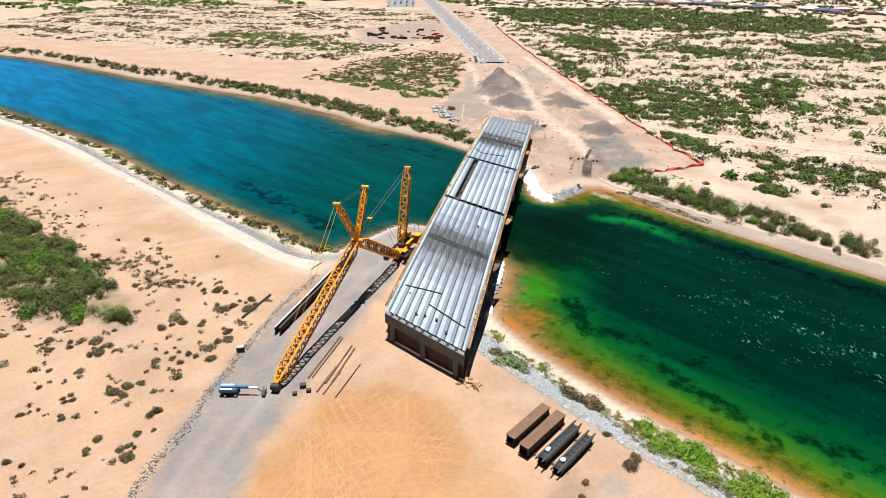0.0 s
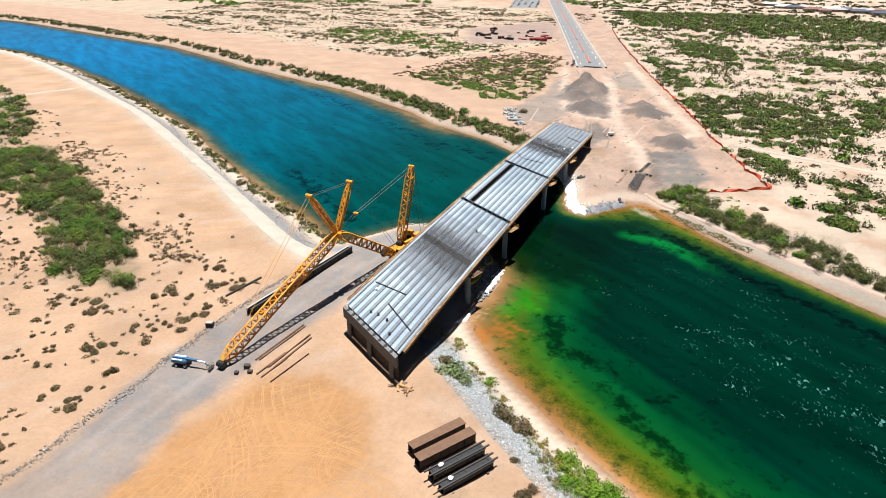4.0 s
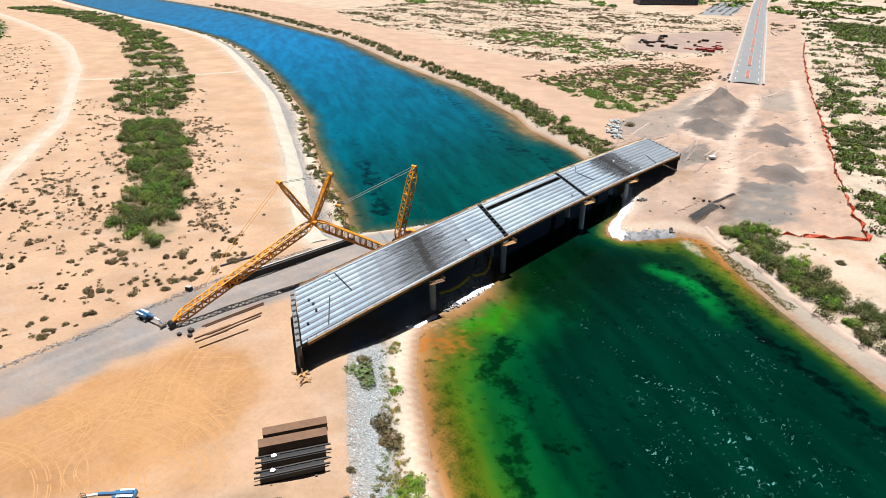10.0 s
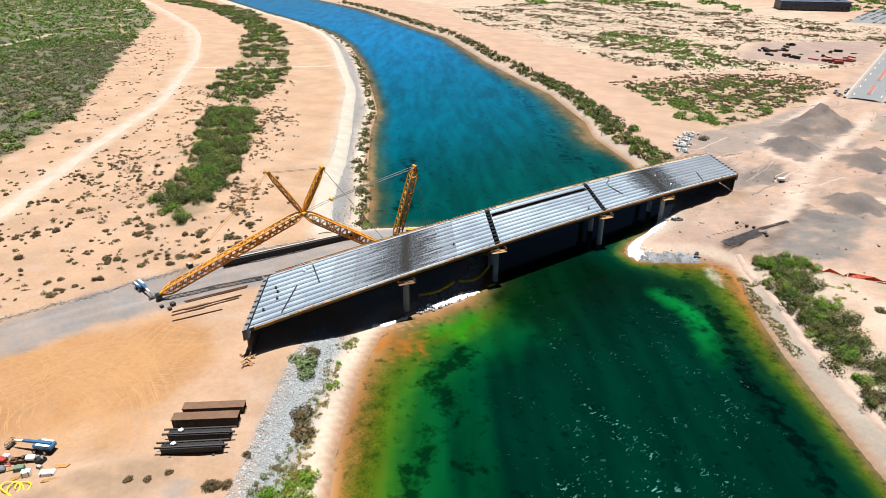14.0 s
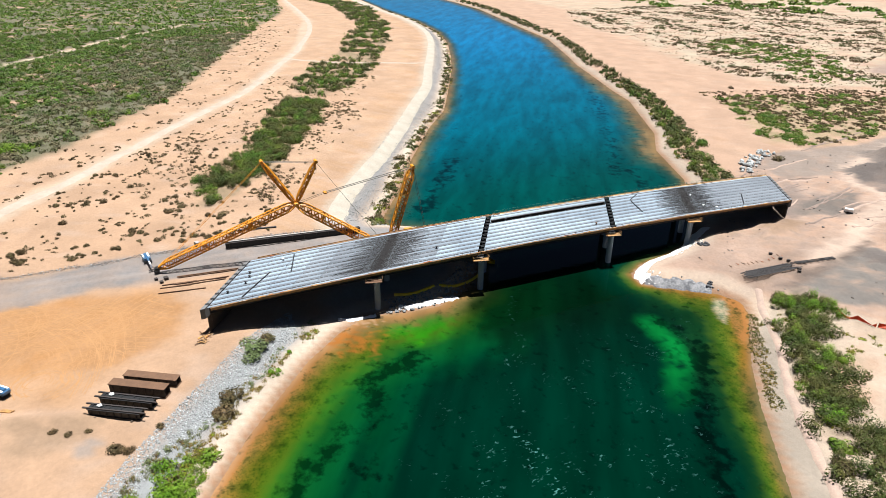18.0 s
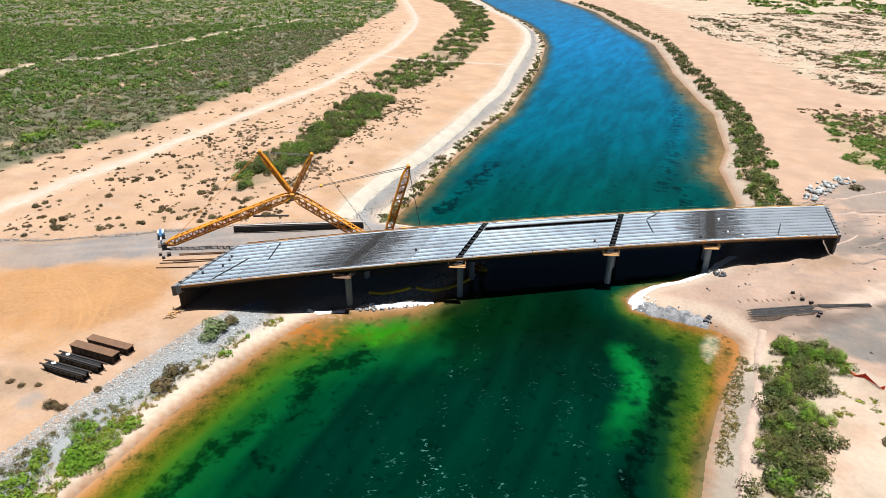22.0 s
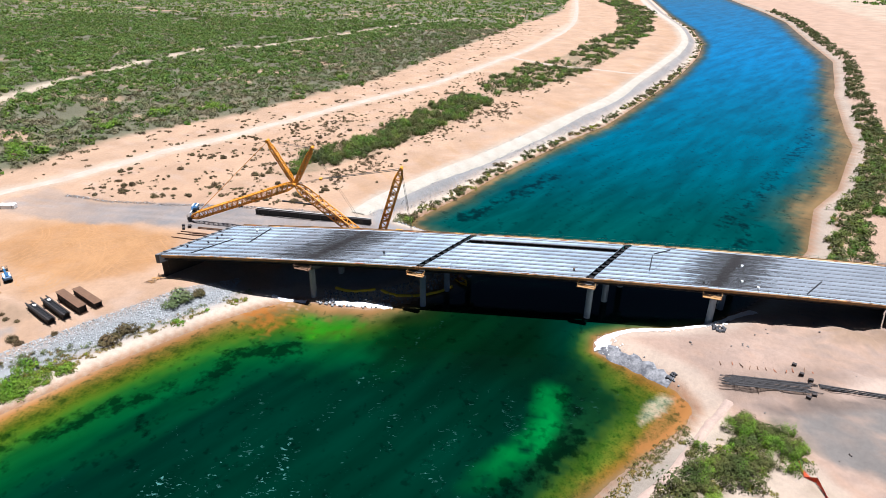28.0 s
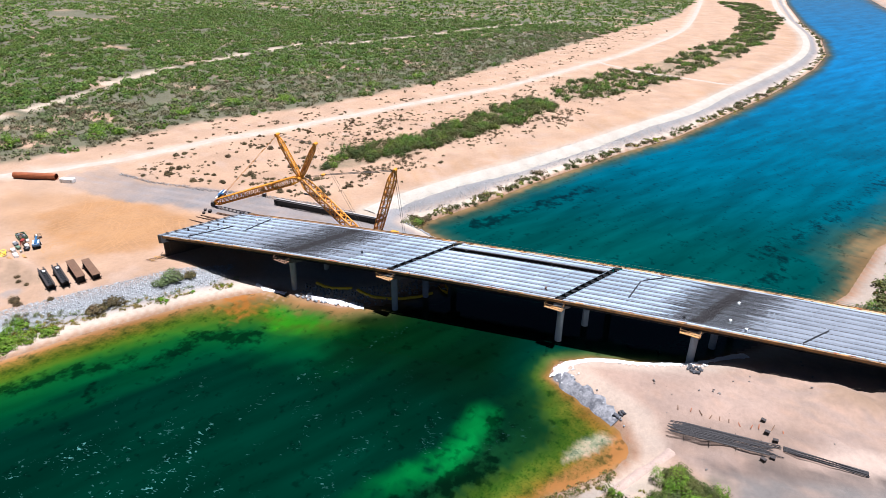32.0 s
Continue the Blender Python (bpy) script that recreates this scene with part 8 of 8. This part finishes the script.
# small things on the deck
rng = random.Random(5)
for k, (u, v, mat) in enumerate(((-2.5, 264.5, WHITE_PAINT), (6.3, 267.3, WHITE_PAINT), (8.5, 258.5, BLACK_STEEL), (-6.8, 125.0, WHITE_PAINT), (2.2, 119.5, BLACK_STEEL), (5.4, 116.8, BLACK_STEEL),
                                 (-0.8, 119.0, STEEL), (8.9, 272.0, WHITE_PAINT), (4.0, 172.0, BLACK_STEEL), (-5.8, 193.0, BLACK_STEEL), (7.0, 225.0, BROWN_STEEL), (-3.0, 118.0, STEEL))):
    p = on_bridge(u, v, -0.02)
    th = thing("bucket" if k % 2 else "cable_drum", "small drum standing on the decking" if mat is WHITE_PAINT else "dark small drum on the decking", "drum", "things on the deck", p[:], rng.uniform(0, 360))
    bm = bmesh.new()
    rod(bm, (0, 0, 0.05), (0, 0, 0.5), 0.2, 14)
    part("core", bm, mat, th)
    for z in (0.03, 0.52):
        bm = bmesh.new()
        rod(bm, (0, 0, z - 0.03), (0, 0, z + 0.03), 0.34, 16)
        part("rim", bm, mat, th)
for k, (u0, v0, u1, v1) in enumerate(((-9.0, 127.0, 1.2, 130.5), (-1.0, 124.0, 9.2, 122.0), (-4.8, 240.0, 4.0, 243.0), (-9.2, 243.0, -6.0, 240.0), (2.0, 286.0, 9.4, 284.0))):
    p, q = on_bridge(u0, v0, 0.1), on_bridge(u1, v1, 0.1)
    th = thing("steel_bar", "dark steel bar laid across the decking", "bar", "bars on the deck", p[:])
    bm = bmesh.new()
    beam(bm, (0, 0, 0), q - p, 0.28, 0.12)
    part("bar_body", bm, BLACK_STEEL, th)

# a yellow hose left in loops beside the crates
bm = bmesh.new()
loops = [Vector((2.0 * math.cos(a) * (1 + 0.25 * math.sin(0.37 * a)) + 0.14 * a - 1.2, 1.3 * math.sin(a) * (1 + 0.3 * math.cos(0.53 * a)) + 0.09 * a - 0.8, 0.1 + 0.012 * a)) for a in np.arange(0, 17.0, 0.35)]
for p, q in zip(loops[:-1], loops[1:]):
    rod(bm, p, q, 0.13, 6)
th = thing("hose", "yellow hose lying in loose loops on sand", "hose", "", (-2.2, 61.0, ground_z(-2.2, 61.0)), 25)
part("hose_body", bm, YELLOW_PLASTIC, th)

# the floating silt curtain and work boat by the crane pad
def hose(name, label, pts, r, mat):
    zs = [max(ground_z(*p), WATER_Z) + 0.2 for p in pts]
    th = thing(name, label, "boom", "silt curtain", (*pts[0], 0))
    for i, (a, c) in enumerate(zip(pts[:-1], pts[1:])):
        bm = bmesh.new()
        o = Vector((pts[0][0], pts[0][1], 0))
        rod(bm, Vector((*a, zs[i])) - o, Vector((*c, zs[i + 1])) - o, r, 8)
        part("float", bm, mat, th)
    return th


hose("silt_curtain", "yellow floating silt curtain round the crane pad", [(-21.6, 156), (-20.4, 159), (-20.0, 161.5), (-20.2, 164.5), (-20.8, 167.5)], 0.42, YELLOW_PLASTIC)
hose("silt_curtain", "yellow floating silt curtain round the crane pad", [(-20.9, 169), (-20.5, 171.5), (-20.6, 174), (-22.2, 178), (-24.2, 181), (-26.7, 185), (-30, 188)], 0.42, YELLOW_PLASTIC)
tagged(ribbon("bank_fabric", [(-16.9, 139), (-16.5, 142), (-16.2, 145), (-16.1, 149)], 1.3, WHITE_FABRIC, 0.45, 0.8, "", "bank lining", 0.4, 8), "torn white fabric along the near shore", "bank lining")
tagged(ribbon("bank_fabric", [(-16.8, 155.5), (-16.3, 159), (-16.0, 164), (-16.2, 169), (-16.6, 173)], 1.7, WHITE_FABRIC, 0.45, 0.8, "", "bank lining", 0.5, 9), "creased white fabric at the water's edge by the crane pad", "bank lining")
boat = thing("work_boat", "small yellow work boat moored under the bridge", "boat", "", (-33.6, 190.0, WATER_Z + 0.05), 40)
bm = bmesh.new()
vv = []
for x, w, zz in ((-3.0, 1.1, 0.7), (1.4, 1.1, 0.75), (3.2, 0.15, 0.95)):
    for s in (-1, 1):
        vv.append((bm.verts.new((x, s * w * 0.7, -0.25)), bm.verts.new((x, s * w, zz))))
for i in (0, 2):
    l0, r0, l1, r1 = vv[i], vv[i + 1], vv[i + 2], vv[i + 3]
    bm.faces.new((l0[0], l1[0], l1[1], l0[1]))
    bm.faces.new((r0[0], r0[1], r1[1], r1[0]))
    bm.faces.new((l0[0], r0[0], r1[0], l1[0]))
bm.faces.new((vv[0][0], vv[0][1], vv[1][1], vv[1][0]))
bm.faces.new((vv[4][0], vv[5][0], vv[5][1], vv[4][1]))
bmesh.ops.solidify(bm, geom=list(bm.faces), thickness=0.08)
part("hull", bm, YELLOW_PLASTIC, boat)
bm = bmesh.new()
box(bm, (-0.6, 0, 0.9), (1.2, 1.2, 1.0), None, 0.12)
part("console", bm, ORANGE_PIPE, boat)
for x in (-2.0, 0.8):
    bm = bmesh.new()
    box(bm, (x, 0, 0.45), (0.4, 1.7, 0.08))
    part("bench", bm, PALE_CONCRETE, boat)
# big pipe and a trailer at the south end of the haul road
lying_pipe("steel_casing", "big orange rusted steel casing lying by the road", "pipe", (-54.5, 5.0), (-58.5, 22.0), 1.25, ORANGE_PIPE)
crate("trailer_box", "white flat trailer by the haul road", "trailer", (-58.0, 28.0), (5.5, 2.2, 1.5), WHITE_PAINT, 100)
crate("pump_box", "grey pump box at the road's edge", "machine", (-70.5, 108.0), (1.8, 1.2, 1.4), BLACK_STEEL, 20, PALE_CONCRETE)
